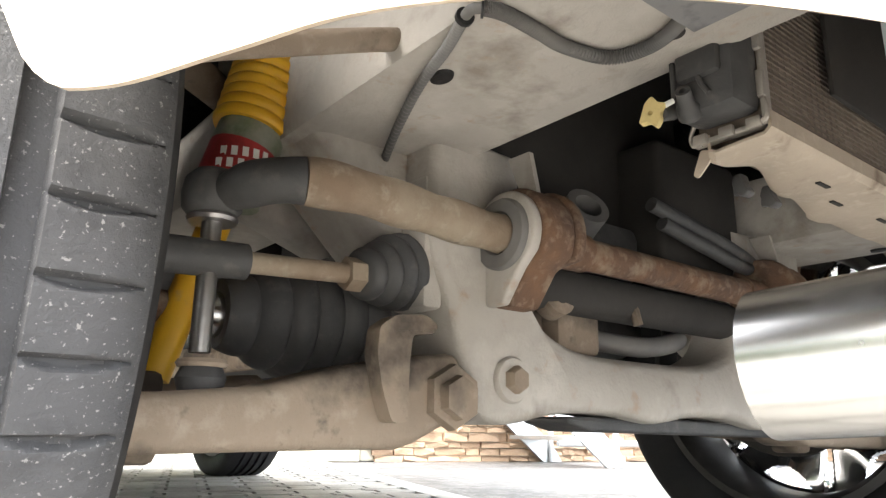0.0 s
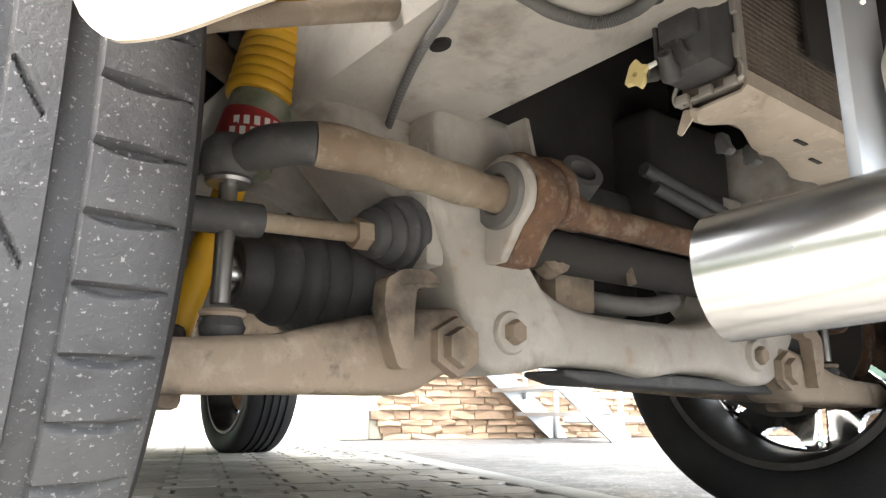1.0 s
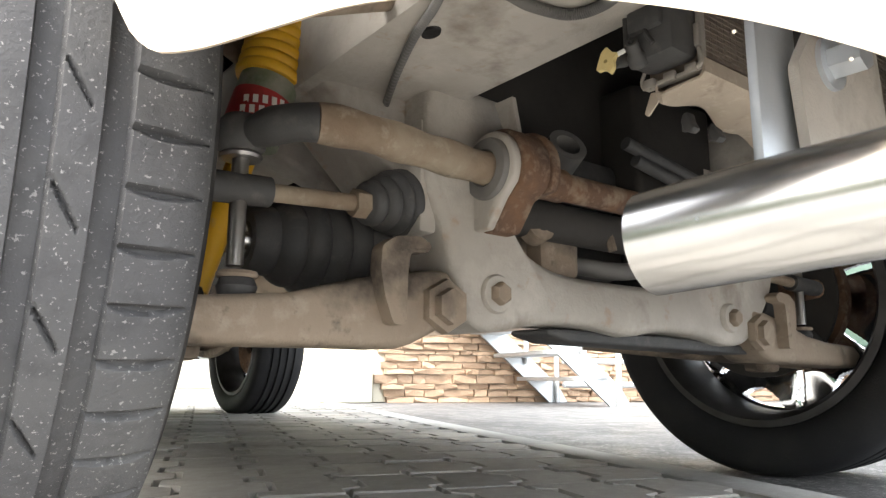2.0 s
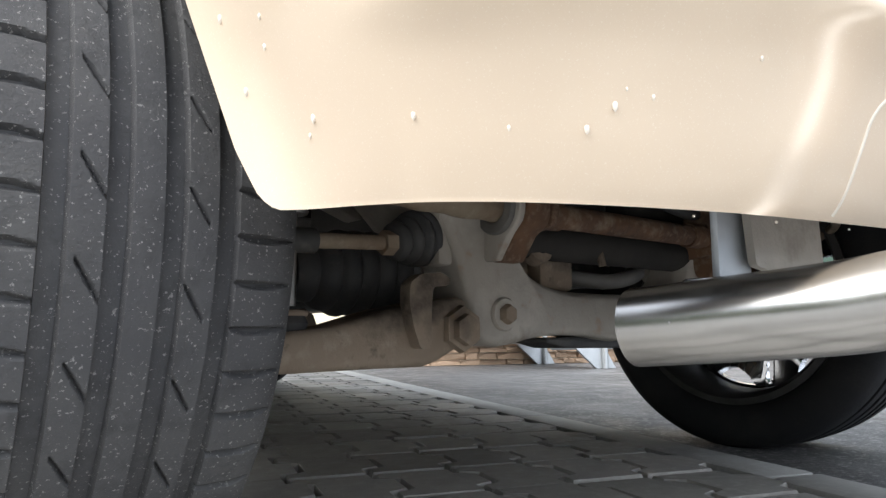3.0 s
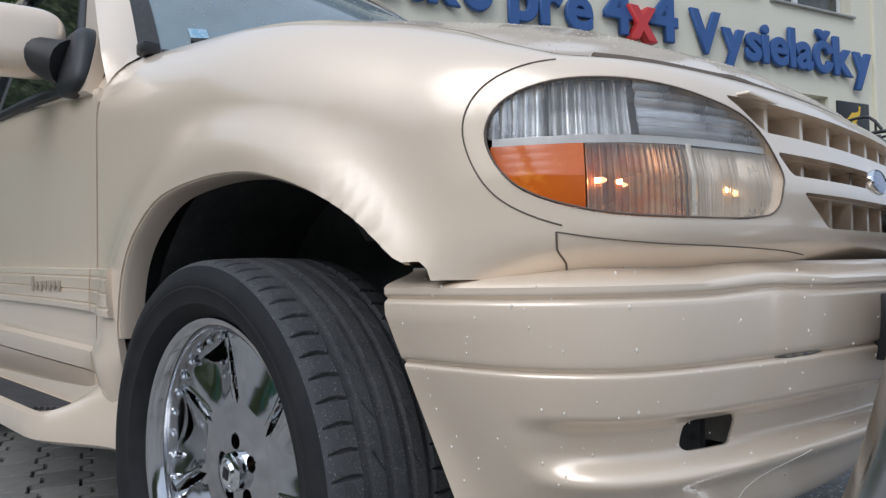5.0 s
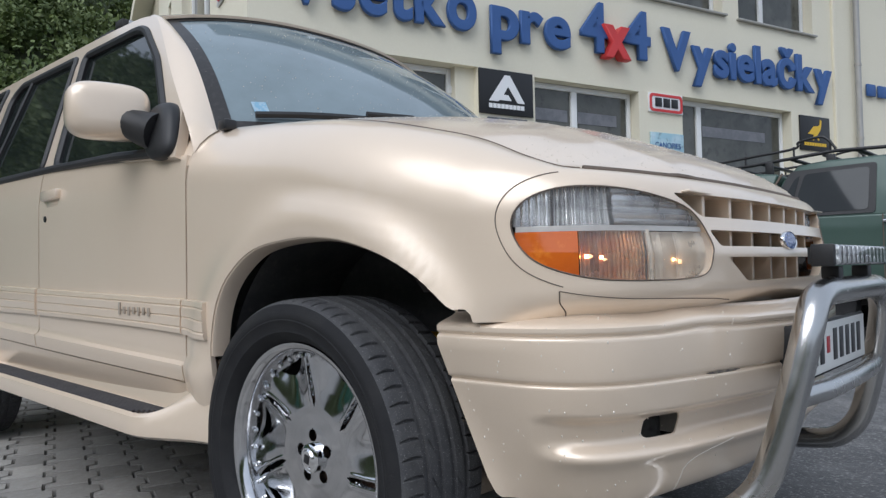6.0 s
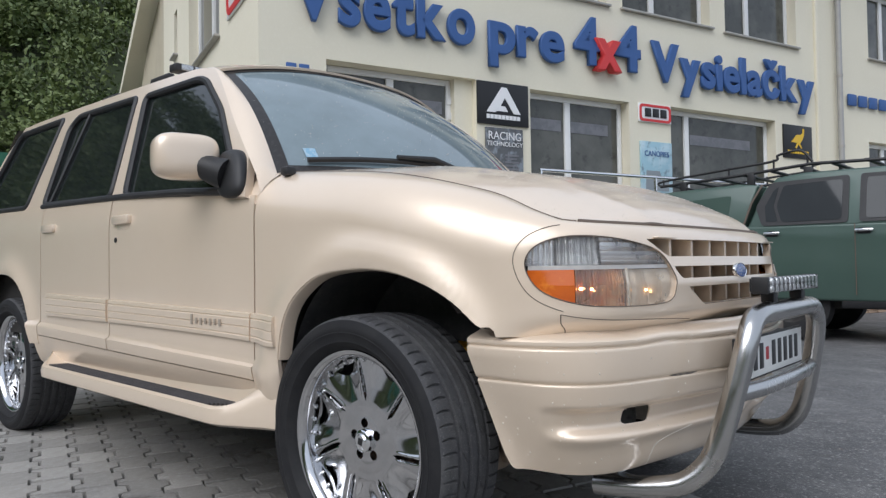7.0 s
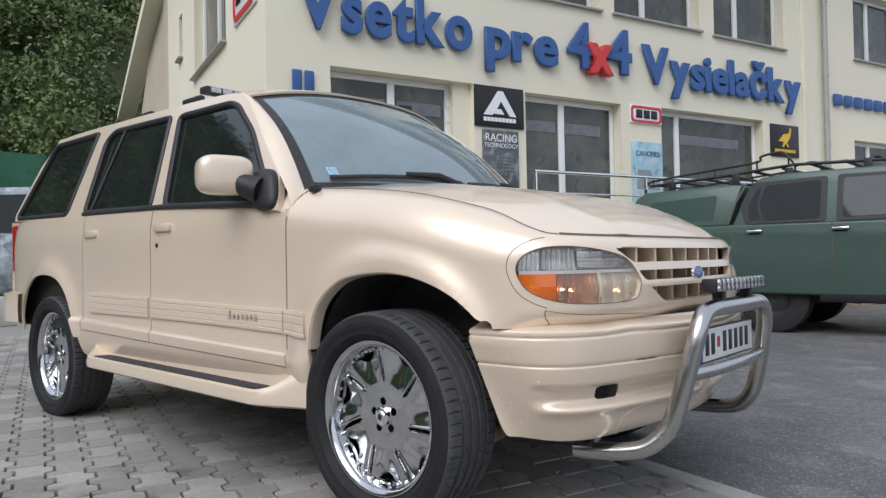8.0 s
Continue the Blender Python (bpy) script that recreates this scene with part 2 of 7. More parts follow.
def shell(s, v):
    """Fender and nose: v from 0 (low edge) over 0.6 (shoulder) to 1 (the edge of the hood)."""
    x, w, nx, nw = plan(s)
    front = smoothstep(.40, .70, x)
    zt = seam_z(x if x < .63 else .63 + (x - .63) * .6)
    drop, inn = .17 - .10 * front, .135 - .085 * front
    low = .42 + (.676 - .42) * smoothstep(.30, .42, x)
    if v <= .6:
        return side(s, low + (zt - drop - low) * v / .6)
    a = (v - .6) / .4 * math.pi / 2
    p = side(s, zt - drop)
    g = inn * (1 - math.cos(a))
    return Vector((p.x - nx * g, p.y + nw * g, zt - drop + drop * math.sin(a)))


def flip(bm):
    """The same on the car's left."""
    for v in bm.verts:
        v.co.y = -v.co.y
    bmesh.ops.reverse_faces(bm, faces=bm.faces)
    return bm


def both(name, make, mat, parent, label="", smooth=40):
    """A part on the right and its mirror image on the left."""
    return [part(name, make(), mat, parent, label, smooth), part(name, flip(make()), mat, parent, label, smooth)]


FRONT_ARCH = [(-.325, .30), (-.325, .52), (-.306, .635), (-.265, .725), (-.20, .788), (-.11, .832), (.03, .849), (.16, .842), (.27, .812), (.36, .765), (.43, .704), (.48, .66), (.52, .30)]
REAR_ARCH = [(-BASE + x, z) for x, z in ((-.36, .30), (-.36, .52), (-.33, .66), (-.25, .765), (-.12, .83), (.03, .845), (.20, .825), (.33, .75), (.42, .62), (.47, .45), (.47, .30))]


def arch_cutter(outline, n=60):
    pts = spline(outline, n)
    return prism([(x, z) for x, z in pts], 0.6, Matrix(((1, 0, 0, 0), (0, 0, 1, -1.1), (0, 1, 0, 0), (0, 0, 0, 1))))


def sheet(fn, us, vs, depth=.012):
    bm = bmesh.new()
    add_grid(bm, [[fn(u, v) for v in vs] for u in us])
    bm.normal_update()
    # make the outer side face outwards, then thicken inwards
    f = bm.faces[len(bm.faces) // 2] if bm.faces.ensure_lookup_table() is None else None
    c = f.calc_center_median()
    if f.normal.dot(Vector((c.x + 1.4, c.y, c.z - .9))) < 0:
        bmesh.ops.reverse_faces(bm, faces=bm.faces)
    thick(bm, depth)
    return bm


car = thing("suv_car", "wet beige four-door off-road car with large chrome wheels", "car")


def belt_z(x):
    return float(np.interp(x, (-3.5, -2.4, -1.45, -.9, -.5), (1.205, 1.172, 1.152, 1.128, 1.095)))


# the nose with its lamp and grille openings
LAMP = [(S_SEAM - .082, .845), (S_SEAM - .064, .892), (S_SEAM + .000, .918), (S_SEAM + .10, .921), (S_SEAM + .22, .908), (S_SEAM + .325, .880),
        (S_SEAM + .370, .822), (S_SEAM + .368, .788), (S_SEAM + .352, .760), (S_SEAM + .31, .748), (S_SEAM + .20, .745), (S_SEAM + .06, .752), (S_SEAM - .040, .785)]


def lamp_outline(grow, n=64):
    c = np.mean(np.array(LAMP), axis=0)
    return [(c[0] + (s - c[0]) * (1 + grow / .225), c[1] + (z - c[1]) * (1 + grow / .085)) for s, z in spline(LAMP, n, True)]


def nose_point(s, z, out=0.0):
    x, w, nx, nw = plan(s)
    front = smoothstep(.40, .70, x)
    zt = seam_z(x if x < .63 else .63 + (x - .63) * .6)
    drop, inn = .17 - .10 * front, .135 - .085 * front
    p, g = side(s, min(z, zt - drop)), 0.0
    if z > zt - drop:
        g = inn * (1 - math.sqrt(1 - min((z - zt + drop) / drop, .985) ** 2))
    return Vector((p.x + nx * (out - g), p.y - nw * (out - g), z))


def lamp_block(grow, inner, outer):
    """A closed block through the nose in the outline of the lamp."""
    o = lamp_outline(grow)
    bm = bmesh.new()
    a = [bm.verts.new(nose_point(s, z, inner)) for s, z in o]
    b = [bm.verts.new(nose_point(s, z, outer)) for s, z in o]
    bm.faces.new(a[::-1])
    bm.faces.new(b)
    for i in range(len(a)):
        j = (i + 1) % len(a)
        bm.faces.new((a[i], a[j], b[j], b[i]))
    bmesh.ops.triangulate(bm, faces=bm.faces)
    bmesh.ops.recalc_face_normals(bm, faces=bm.faces)
    return bm


FACE_X = Matrix(((0, 0, 1, .55), (1, 0, 0, 0), (0, 1, 0, 0), (0, 0, 0, 1)))
GRILLE = [([(-.490, .913), (.490, .913), (.412, .868), (-.412, .868)], "top"), ([(-.398, .842), (.398, .842), (.370, .810), (-.370, .810)], "mid"),
          ([(-.345, .788), (.345, .788), (.265, .738), (-.265, .738)], "low")]


def round_poly(pts, r=.012, n=4):
    out, k = [], len(pts)
    for i in range(k):
        p, a, b = Vector(pts[i]), Vector(pts[i - 1]), Vector(pts[(i + 1) % k])
        u, v = (a - p).normalized() * r, (b - p).normalized() * r
        for j in range(n + 1):
            f = j / n
            out.append(tuple(p + u * (1 - f) ** 2 + v * f ** 2))
    return out


def make_nose():
    ss = np.linspace(S_SEAM, S_END, 44)
    vs = np.r_[np.linspace(0, .6, 20), np.linspace(.62, 1, 10)]
    bm = bmesh.new()
    rows = [[shell(s, v) for v in vs] for s in ss]
    rows += [[Vector((p.x, -p.y, p.z)) for p in r] for r in rows[::-1][1:]]
    add_grid(bm, rows)
    bm.normal_update()
    bm.faces.ensure_lookup_table()
    if bm.faces[len(bm.faces) // 2].normal.x < 0:
        bmesh.ops.reverse_faces(bm, faces=bm.faces)
    thick(bm, .022)
    for outline, _ in GRILLE:
        bm = cut(bm, prism(round_poly(outline), .4, FACE_X))
    for side_ in (1, -1):
        c = lamp_block(.0, -.08, .05)
        bm = cut(bm, c if side_ > 0 else flip(c))
    return bm


# fenders
def make_fender():
    bm = sheet(shell, np.linspace(s_at(-.462), S_SEAM, 56), np.r_[np.linspace(0, .6, 22), np.linspace(.62, 1, 12)])
    return cut(cut(bm, arch_cutter(FRONT_ARCH)), lamp_block(.0, -.08, .05))


fenders = both("front_fender", make_fender, PAINT, car)


def arch_lip(outline, z_low):
    """The painted edge of a wheel arch, turned in behind the opening."""
    def make():
        rows = []
        pts = spline(outline, 90)
        mid = (pts[:, 0].min() + pts[:, 0].max()) / 2
        for x, z in pts:
            if z < z_low or x > .45:
                continue
            p = side(s_at(min(x, .60)), z)
            way = Vector((mid - x, 0, .48 - z)).normalized()
            rows.append([p + Vector((0, .003, 0)) - way * .004, p + Vector((0, .004, 0)) + way * .003, p + Vector((0, .012, 0)) + way * .007, p + Vector((0, .048, 0)) + way * .009])
        bm = bmesh.new()
        add_grid(bm, rows)
        bmesh.ops.recalc_face_normals(bm, faces=bm.faces)
        return bm
    return make


for lip, owner in zip(both("arch_lip", arch_lip(FRONT_ARCH, .56), PAINT, car), fenders):
    lip.parent = owner


nose = part("front_panel", make_nose(), PAINT, car)
for outline, row in GRILLE:
    z1, z0 = outline[0][1], outline[2][1]
    for k in range(-3, 4):
        y = k * .117
        if abs(y) < {"top": .42, "mid": .36, "low": .30}[row]:
            x = float(np.interp(abs(y), _pl[::-1][:200, 1], _pl[::-1][:200, 0]))
            part("grille_fin", box((x - .14, y - .008, z0 - .006), (x - .045, y + .008, z1 + .006), .003), PAINT, nose)
    for z in (z0 - .004, z1 + .004):
        w = abs(outline[0 if z > z0 else 2][0]) - .03
        part("grille_shelf", box((.655, -w, z - .002), (.745, w, z + .002), .001), PAINT, nose)
# The shade behind the grille openings is painted as a near-black backing.
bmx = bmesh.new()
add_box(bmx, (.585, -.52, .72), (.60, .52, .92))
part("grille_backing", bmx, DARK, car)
part("badge", lathe([(.0, .006), (.6, .006), (.9, .005), (1.0, 0)], pose(.785, 0, .826, 0, 84, 0) @ Matrix.Diagonal((.021, .046, 1, 1)), 32),
     material("badge_blue", (.03, .07, .25), .25, 0, [(200, .5, .6, (.35, .38, .45), .5)], coat=.5), nose, "small blue oval badge with chrome rim")
part("badge_rim", lathe([(.93, .003), (1.0, .006), (1.07, .003), (1.07, -.004)], pose(.785, 0, .826, 0, 84, 0) @ Matrix.Diagonal((.021, .046, 1, 1)), 32), CHROME, nose)

# head lamps
# Dark blotches put the contrast of facet reflections into the silver.
REFLECT = material("lamp_reflector", (.66, .66, .65), .24, .8, [(9, .44, .60, (.26, .26, .27), .85)], rough_vary=.1)
# Orange and cream below: the bulbs' amber reflections put into the reflector colour.
SIDEREF = material("side_glow_reflector", (.52, .30, .15), .28, .7, [(38, .42, .6, (.50, .17, .04), .8), (12, .5, .7, (.48, .42, .36), .8)], rough_vary=.1)
WARMREF = material("warm_glow_reflector", (.66, .57, .45), .30, .7, [(30, .45, .7, (.52, .42, .31), .7)], rough_vary=.1)
LENS = material("clear_lens", (.93, .93, .92), .06, 0, transmission=.9, ior=1.25)
AMBER = material("amber_lens", (.60, .125, .010), .14, 0, [(7, .40, .66, (.36, .058, .005), .85), (22, .56, .68, (.80, .26, .03), .7)], coat=.8)
DULL = material("lamp_frame", (.48, .46, .43), .35, .2, [(30, .4, .7, (.38, .36, .33), .7)])
BULB = material("lamp_bulb", (1, .8, .5), .4, emission=(1.0, .50, .16), strength=1.2)
GASKET = material("dark_seam", (.13, .10, .078), .8)


def lamp_patch(s0, s1, z0, z1, ribs, out, flute, grow=-.0015, along="s", n=70, m=26):
    """A piece of lens within the lamp's outline, with fine flutes."""
    o = np.array(lamp_outline(grow, 200))
    bm = bmesh.new()
    rows = []
    for i in range(n):
        s = s0 + (s1 - s0) * i / (n - 1)
        near = []
        for a, b in zip(o, np.roll(o, -1, 0)):
            if (a[0] - s) * (b[0] - s) <= 0 and a[0] != b[0]:
                near.append(a[1] + (b[1] - a[1]) * (s - a[0]) / (b[0] - a[0]))
        if len(near) < 2:
            continue
        lo, hi = max(min(near), z0), min(max(near), z1)
        if hi - lo < .002:
            continue
        row = []
        for j in range(m):
            z = lo + (hi - lo) * j / (m - 1)
            f = flute * (abs(math.sin(ribs * math.pi * (s - s0) / (s1 - s0))) if along == "s" else abs(math.sin(ribs * math.pi * (z - z0) / (z1 - z0))))
            row.append(nose_point(s, z, out + f))
        rows.append(row)
    add_grid(bm, rows)
    return bm


def make_lamp(flipped):
    f = flip if flipped else (lambda b: b)
    bowl = f(lamp_block(-.001, -.075, -.052))
    body = part("head_lamp", bowl, REFLECT, car, "clear and amber head lamp with a lit warm side light")
    a, b = LAMP[0][0], LAMP[6][0]
    mid = a + .27 * (b - a)
    cut2 = a + .60 * (b - a)
    fold = a + .44 * (b - a)
    part("upper_lens", f(lamp_patch(a, fold, .848, .95, 12, -.006, .0022, n=120, m=12)), LENS, body)
    part("upper_lens", f(lamp_patch(fold, b, .848, .95, 9, -.006, .0030, n=70, m=90, along="z")), LENS, body)
    part("upper_reflector", f(lamp_patch(a, a + .16 * (b - a), .848, .95, 5, -.016, .004, n=60, m=10)), REFLECT, body)
    part("upper_reflector", f(lamp_patch(a + .165 * (b - a), fold, .848, .95, 14, -.030, .009, n=140, m=12)), REFLECT, body)
    part("upper_reflector", f(lamp_patch(fold + .002, b, .848, .95, 5, -.020, .005, n=60, m=60, along="z")), REFLECT, body)
    part("amber_lens", f(lamp_patch(a, mid, .70, .838, 13, -.006, .00004, n=60, m=40, along="z")), AMBER, body, "amber indicator lens")
    part("side_lens", f(lamp_patch(mid + .002, cut2, .70, .838, 17, -.006, .003, n=130, m=10)), LENS, body)
    part("side_reflector", f(lamp_patch(mid + .002, cut2, .70, .838, 17, -.024, .007, n=170, m=12)), SIDEREF, body)
    part("main_lens", f(lamp_patch(cut2 + .004, b, .70, .836, 34, -.005, .002, n=180, m=10)), LENS, body)
    part("main_reflector", f(lamp_patch(cut2 + .004, b, .70, .836, 30, -.024, .006, n=240, m=12)), WARMREF, body)
    part("divider", f(lamp_patch(a, b, .838, .848, 1, -.008, .001, n=60, m=4)), DULL, body)
    part("divider", f(lamp_patch(cut2 - .004, cut2 + .006, .70, .84, 1, -.006, .002, n=4, m=20)), WARMREF, body)
    for s, z, r in ((mid + .022, .792, .0042), (mid + .05, .786, .003), (cut2 + .085, .780, .0045)):
        bm = bmesh.new()
        bmesh.ops.create_uvsphere(bm, u_segments=12, v_segments=8, radius=r, matrix=Matrix.Translation(nose_point(s, z, -.0125)))
        part("bulb", f(bm), BULB, body)
    for s, z, watts in ((mid + .016, .792, .016), (mid + .045, .790, .008), (cut2 + .07, .784, .006)):
        spot = new("lamp_light", bpy.data.lights.new("lamp_light", "POINT"))
        spot.data.energy, spot.data.color, spot.data.shadow_soft_size = watts, (1.0, .50, .17), .003
        q = nose_point(s, z, -.0145)
        spot.location = (q.x, -q.y if flipped else q.y, q.z)
        spot.parent = body
    ring = [nose_point(s, z, .001) for s, z in lamp_outline(-.002, 80)]
    bm = bmesh.new()
    add_tube(bm, ring + ring[:1], .0013, 6, False)
    part("gasket", f(bm), GASKET, body)
    for o in body.children:
        if "lens" in o.name and "amber" not in o.name:
            o.visible_shadow = False
    return body


for flipped in (False, True):
    make_lamp(flipped)


# Draws the shade line of a panel gap as a thin dark tube.
def groove(points, r=.0028, parent=None):
    part("panel_gap", tube(points, r, 6), GASKET, parent or car)


# the ring round each lamp and the seam below it
for sg in (1, -1):
    o = lamp_outline(.025, 160)
    pts = [nose_point(s, z, .0002) for s, z in o if s < S_SEAM + .012 and z < .957]
    ring = [Vector((p.x, sg * p.y, p.z)) for p in pts]
    k = max(range(len(ring)), key=lambda i: (ring[i] - ring[i - 1]).length)
    groove(ring[k:] + ring[:k], .0011)
    low_seam = spline([(S_SEAM + .004, .731), (S_SEAM + .06, .722), (S_SEAM + .14, .715), (S_SEAM + .26, .711), (S_SEAM + .38, .706), (S_SEAM + .46, .700)], 40)
    groove([Vector((p.x, sg * p.y, p.z)) for p in (nose_point(s, z, .0003) for s, z in low_seam)], .0009)
    groove([Vector((p.x, sg * p.y, p.z)) for p in (nose_point(S_SEAM + .004 + .012 * smoothstep(.712, .690, z), z, .0004) for z in np.linspace(.672, .731, 12))], .0013)

# hood: its edges follow the top edge of fender and nose
_top = np.array([tuple(shell(q, 1.0)) for q in np.linspace(s_at(-.462), S_END, 200)])
_top[:, 1] = np.maximum.accumulate(-_top[::-1, 1])[::-1] - .004
_corner = int(np.argmin(abs(_top[:, 0] - .615)))


CROWN = spline([(-.47, .028), (-.30, .036), (-.035, .047), (.25, .062), (.45, .077), (.58, .084), (.66, .077), (.72, .056), (.76, .030), (.787, 0)], 60).T


def hood_point(k, t):
    a = abs(t)
    xr = -.30 - .162 * t * t
    xf = float(np.interp(a * _top[_corner, 1], _top[_corner:, 1][::-1], _top[_corner:, 0][::-1])) - .004
    x = xr + (xf - xr) * k
    w = float(np.interp(min(x, _top[_corner, 0]), _top[:_corner + 1, 0], _top[:_corner + 1, 1]))
    z = float(np.interp(x, _top[:, 0], _top[:, 2]))
    crown = float(np.interp(x + (.787 - xf) * k * k, *CROWN)) * (1 - a ** 3.2)
    ridge = .006 * math.exp(-((a - .62) / .05) ** 2) * (1 - k * .5)
    return Vector((x, w * t, z + .002 + crown + ridge))


bm = bmesh.new()
add_grid(bm, [[hood_point(k, t) for t in np.linspace(-1, 1, 61)] for k in np.r_[np.linspace(0, .75, 34), np.linspace(.765, 1, 26)]])
bmesh.ops.recalc_face_normals(bm, faces=bm.faces)
if sum(f.normal.z for f in bm.faces) < 0:
    bmesh.ops.reverse_faces(bm, faces=bm.faces)
thick(bm, .016)
hood = part("hood", bm, PAINT, car, "beige hood covered with rain drops")
for sg in (1, -1):
    groove([hood_point(k, sg * 1.003) + Vector((0, 0, -.001)) for k in np.linspace(.0, 1, 40)], .0020)
groove([hood_point(1.0, t) + Vector((.005, 0, -.002)) for t in np.linspace(-1, 1, 40)], .0068)
# rain drops on the hood
rnd = random.Random(4)
# Opaque pale drops: their bright glint is put into the base colour.
DROP = material("rain_drop_glint", (.80, .72, .62), .04, 0, ior=1.33, coat=1.0)
bm = bmesh.new()
for _ in range(2600):
    k, t = rnd.random() ** .7, rnd.uniform(-.98, .98)
    r = rnd.uniform(.0006, .0018)
    bmesh.ops.create_icosphere(bm, subdivisions=1, radius=r, matrix=Matrix.Translation(hood_point(k, t)) @ Matrix.Diagonal((1.2, 1, .55, 1)))
tagged(part("rain_water", bm, DROP, hood, "fine rain drops"), kind="stuff")

# doors and rear quarter
DOOR_F, DOOR_R = (-1.522, -.470), (-2.305, -1.530)


def make_side(x0, x1, z0, z1):
    def f(s, v):
        x = plan(s)[0]
        return side(s, z0(x) + (z1(x) - z0(x)) * v)
    return sheet(f, np.linspace(s_at(x0), s_at(x1), max(int((x1 - x0) / .03), 12)), np.linspace(0, 1, 44) ** 1.7)


def sill_z(x):
    return .490 + (-.45 - x) * .030


front_doors = both("front_door", lambda: make_side(*DOOR_F, sill_z, belt_z), PAINT, car)
rear_doors = both("rear_door", lambda: cut(make_side(*DOOR_R, sill_z, belt_z), arch_cutter(REAR_ARCH)), PAINT, car)
both("rear_quarter", lambda: cut(make_side(-3.655, -2.312, lambda x: .50, belt_z), arch_cutter(REAR_ARCH)), PAINT, car)
both("sill", lambda: sheet(lambda s, v: side(s, .36 + (sill_z(plan(s)[0]) - .005 - .36) * v) + Vector((0, .004, 0)), np.linspace(s_at(-2.35), s_at(-.33), 40), np.linspace(0, 1, 8)), PAINT, car)

# door handles, locks, side mouldings
for sg in (-1, 1):
    for xh, doors in ((-1.40, front_doors), (-2.20, rear_doors)):
        d = doors[0 if sg < 0 else 1]
        y = .868
        part("door_handle", box((xh - .075, sg * (y - .012), 1.045), (xh + .075, sg * (y + .018), 1.083), .010), PAINT, d)
        part("handle_recess", box((xh - .05, sg * (y - .008), 1.020), (xh + .055, sg * (y + .0015), 1.050), .004), PAINT, d)
    part("door_lock", rod((-1.46, sg * .862, .982), (-1.46, sg * .873, .982), .011), BLACK, front_doors[0 if sg < 0 else 1])


def mould(x0, x1):
    def make():
        prof = [(0, -.004), (.03, .010), (.16, .012), (.20, .008), (.24, .012), (.47, .012), (.50, .008), (.53, .012), (.76, .012), (.80, .008), (.84, .012), (.97, .010), (1, -.004)]
        bm = bmesh.new()
        rows = []
        for s in np.linspace(s_at(x0), s_at(x1), max(int((x1 - x0) / .05), 6)):
            x, w, nx, nw = plan(s)
            zt, zb = .705 + (-.31 - x) * .0235, .606 + .034 * (1 - math.exp((.31 + x) / .6))
            row = []
            for f, o in prof:
                p = side(s, zb + (zt - zb) * f)
                row.append(Vector((p.x + nx * o, p.y - nw * o, p.z)))
            rows.append(row)
        vs = add_grid(bm, rows)
        bm.faces.new([v for v in vs[0]])
        bm.faces.new([v for v in vs[-1]][::-1])
        bmesh.ops.recalc_face_normals(bm, faces=bm.faces)
        return bm
    return make


for x0, x1, owner in ((-1.515, -.482, front_doors), (-2.215, -1.538, rear_doors), (-.474, -.322, fenders)):
    a, b = both("side_moulding", mould(x0, x1), PAINT, car, "", 25)
    a.parent, b.parent = owner
# a small script badge, drawn as plain bars
BADGE = material("badge_gilt", (.46, .39, .31), .35, .3, [(60, .4, .7, (.36, .30, .24), .7)])
for k in range(7):
    p = side(s_at(-.83 + k * .030), .672)
    part("badge_bar", box((p.x - .006, p.y - .016, .659 + .003 * (k % 2)), (p.x + .007, p.y - .0125, .683 + (.012 if k == 0 else 0)), .001), BADGE, front_doors[0])


# running boards
def make_board():
    bm = bmesh.new()
    rows = []
    for x in np.linspace(-2.19, -.338, 64):
        e = smoothstep(-2.19, -2.05, x) * (1 - smoothstep(-.60, -.33, x))
        out = .868 + .092 * e
        lift = (1 - smoothstep(-2.19, -2.06, x)) * .05
        rise = smoothstep(-.58, -.40, x) * .075
        top = .405 + lift + (-1.2 - x) * .012
        rows.append([(x, -.80, top - .04), (x, -out + .02, top - .055), (x, -out + .003, top - .045), (x, -out, top - .02), (x, -out + .006, top + .002 + rise * .25),
                     (x, -out + .022 * (.3 + .7 * e), top + .008 + rise * .5), (x, -out + .032 * (.3 + .7 * e), top + .004 + rise * .7), (x, -.855 + .005 * e, top + .008 + rise), (x, -.842, top + .045 + rise), (x, -.834, top + .085 + rise), (x, -.80, top + .09 + rise)])
    vs = add_grid(bm, rows)
    bm.faces.new(vs[0])
    bm.faces.new(vs[-1][::-1])
    bmesh.ops.recalc_face_normals(bm, faces=bm.faces)
    return bm


boards = both("running_board", make_board, PAINT, car, "moulded beige running board with a black ribbed tread")
TREADMAT = material("tread_rubber", (.035, .032, .034), .75, 0, [(20, .4, .7, (.06, .056, .055), .7)], .3, 150)
for b, sg in zip(boards, (1, -1)):
    bm = bmesh.new()
    for k in range(9):
        y = -.931 + k * .0082
        pts = []
        for x in (-2.02 + .004 * k, -1.2, -.62 + .013 * k):
            top = .405 + (-1.2 - x) * .012
            pts.append((x, sg * y, top + .0085))
        add_tube(bm, [Vector(p) for p in spline(pts, 12)], .0046, 6)
    part("step_tread", bm, TREADMAT, b, "black ribbed rubber tread")


# greenhouse: painted frame, glass, roof
def glass_y(z):
    return .848 - .33 * (z - 1.15) - .10 * max(z - 1.58, 0)


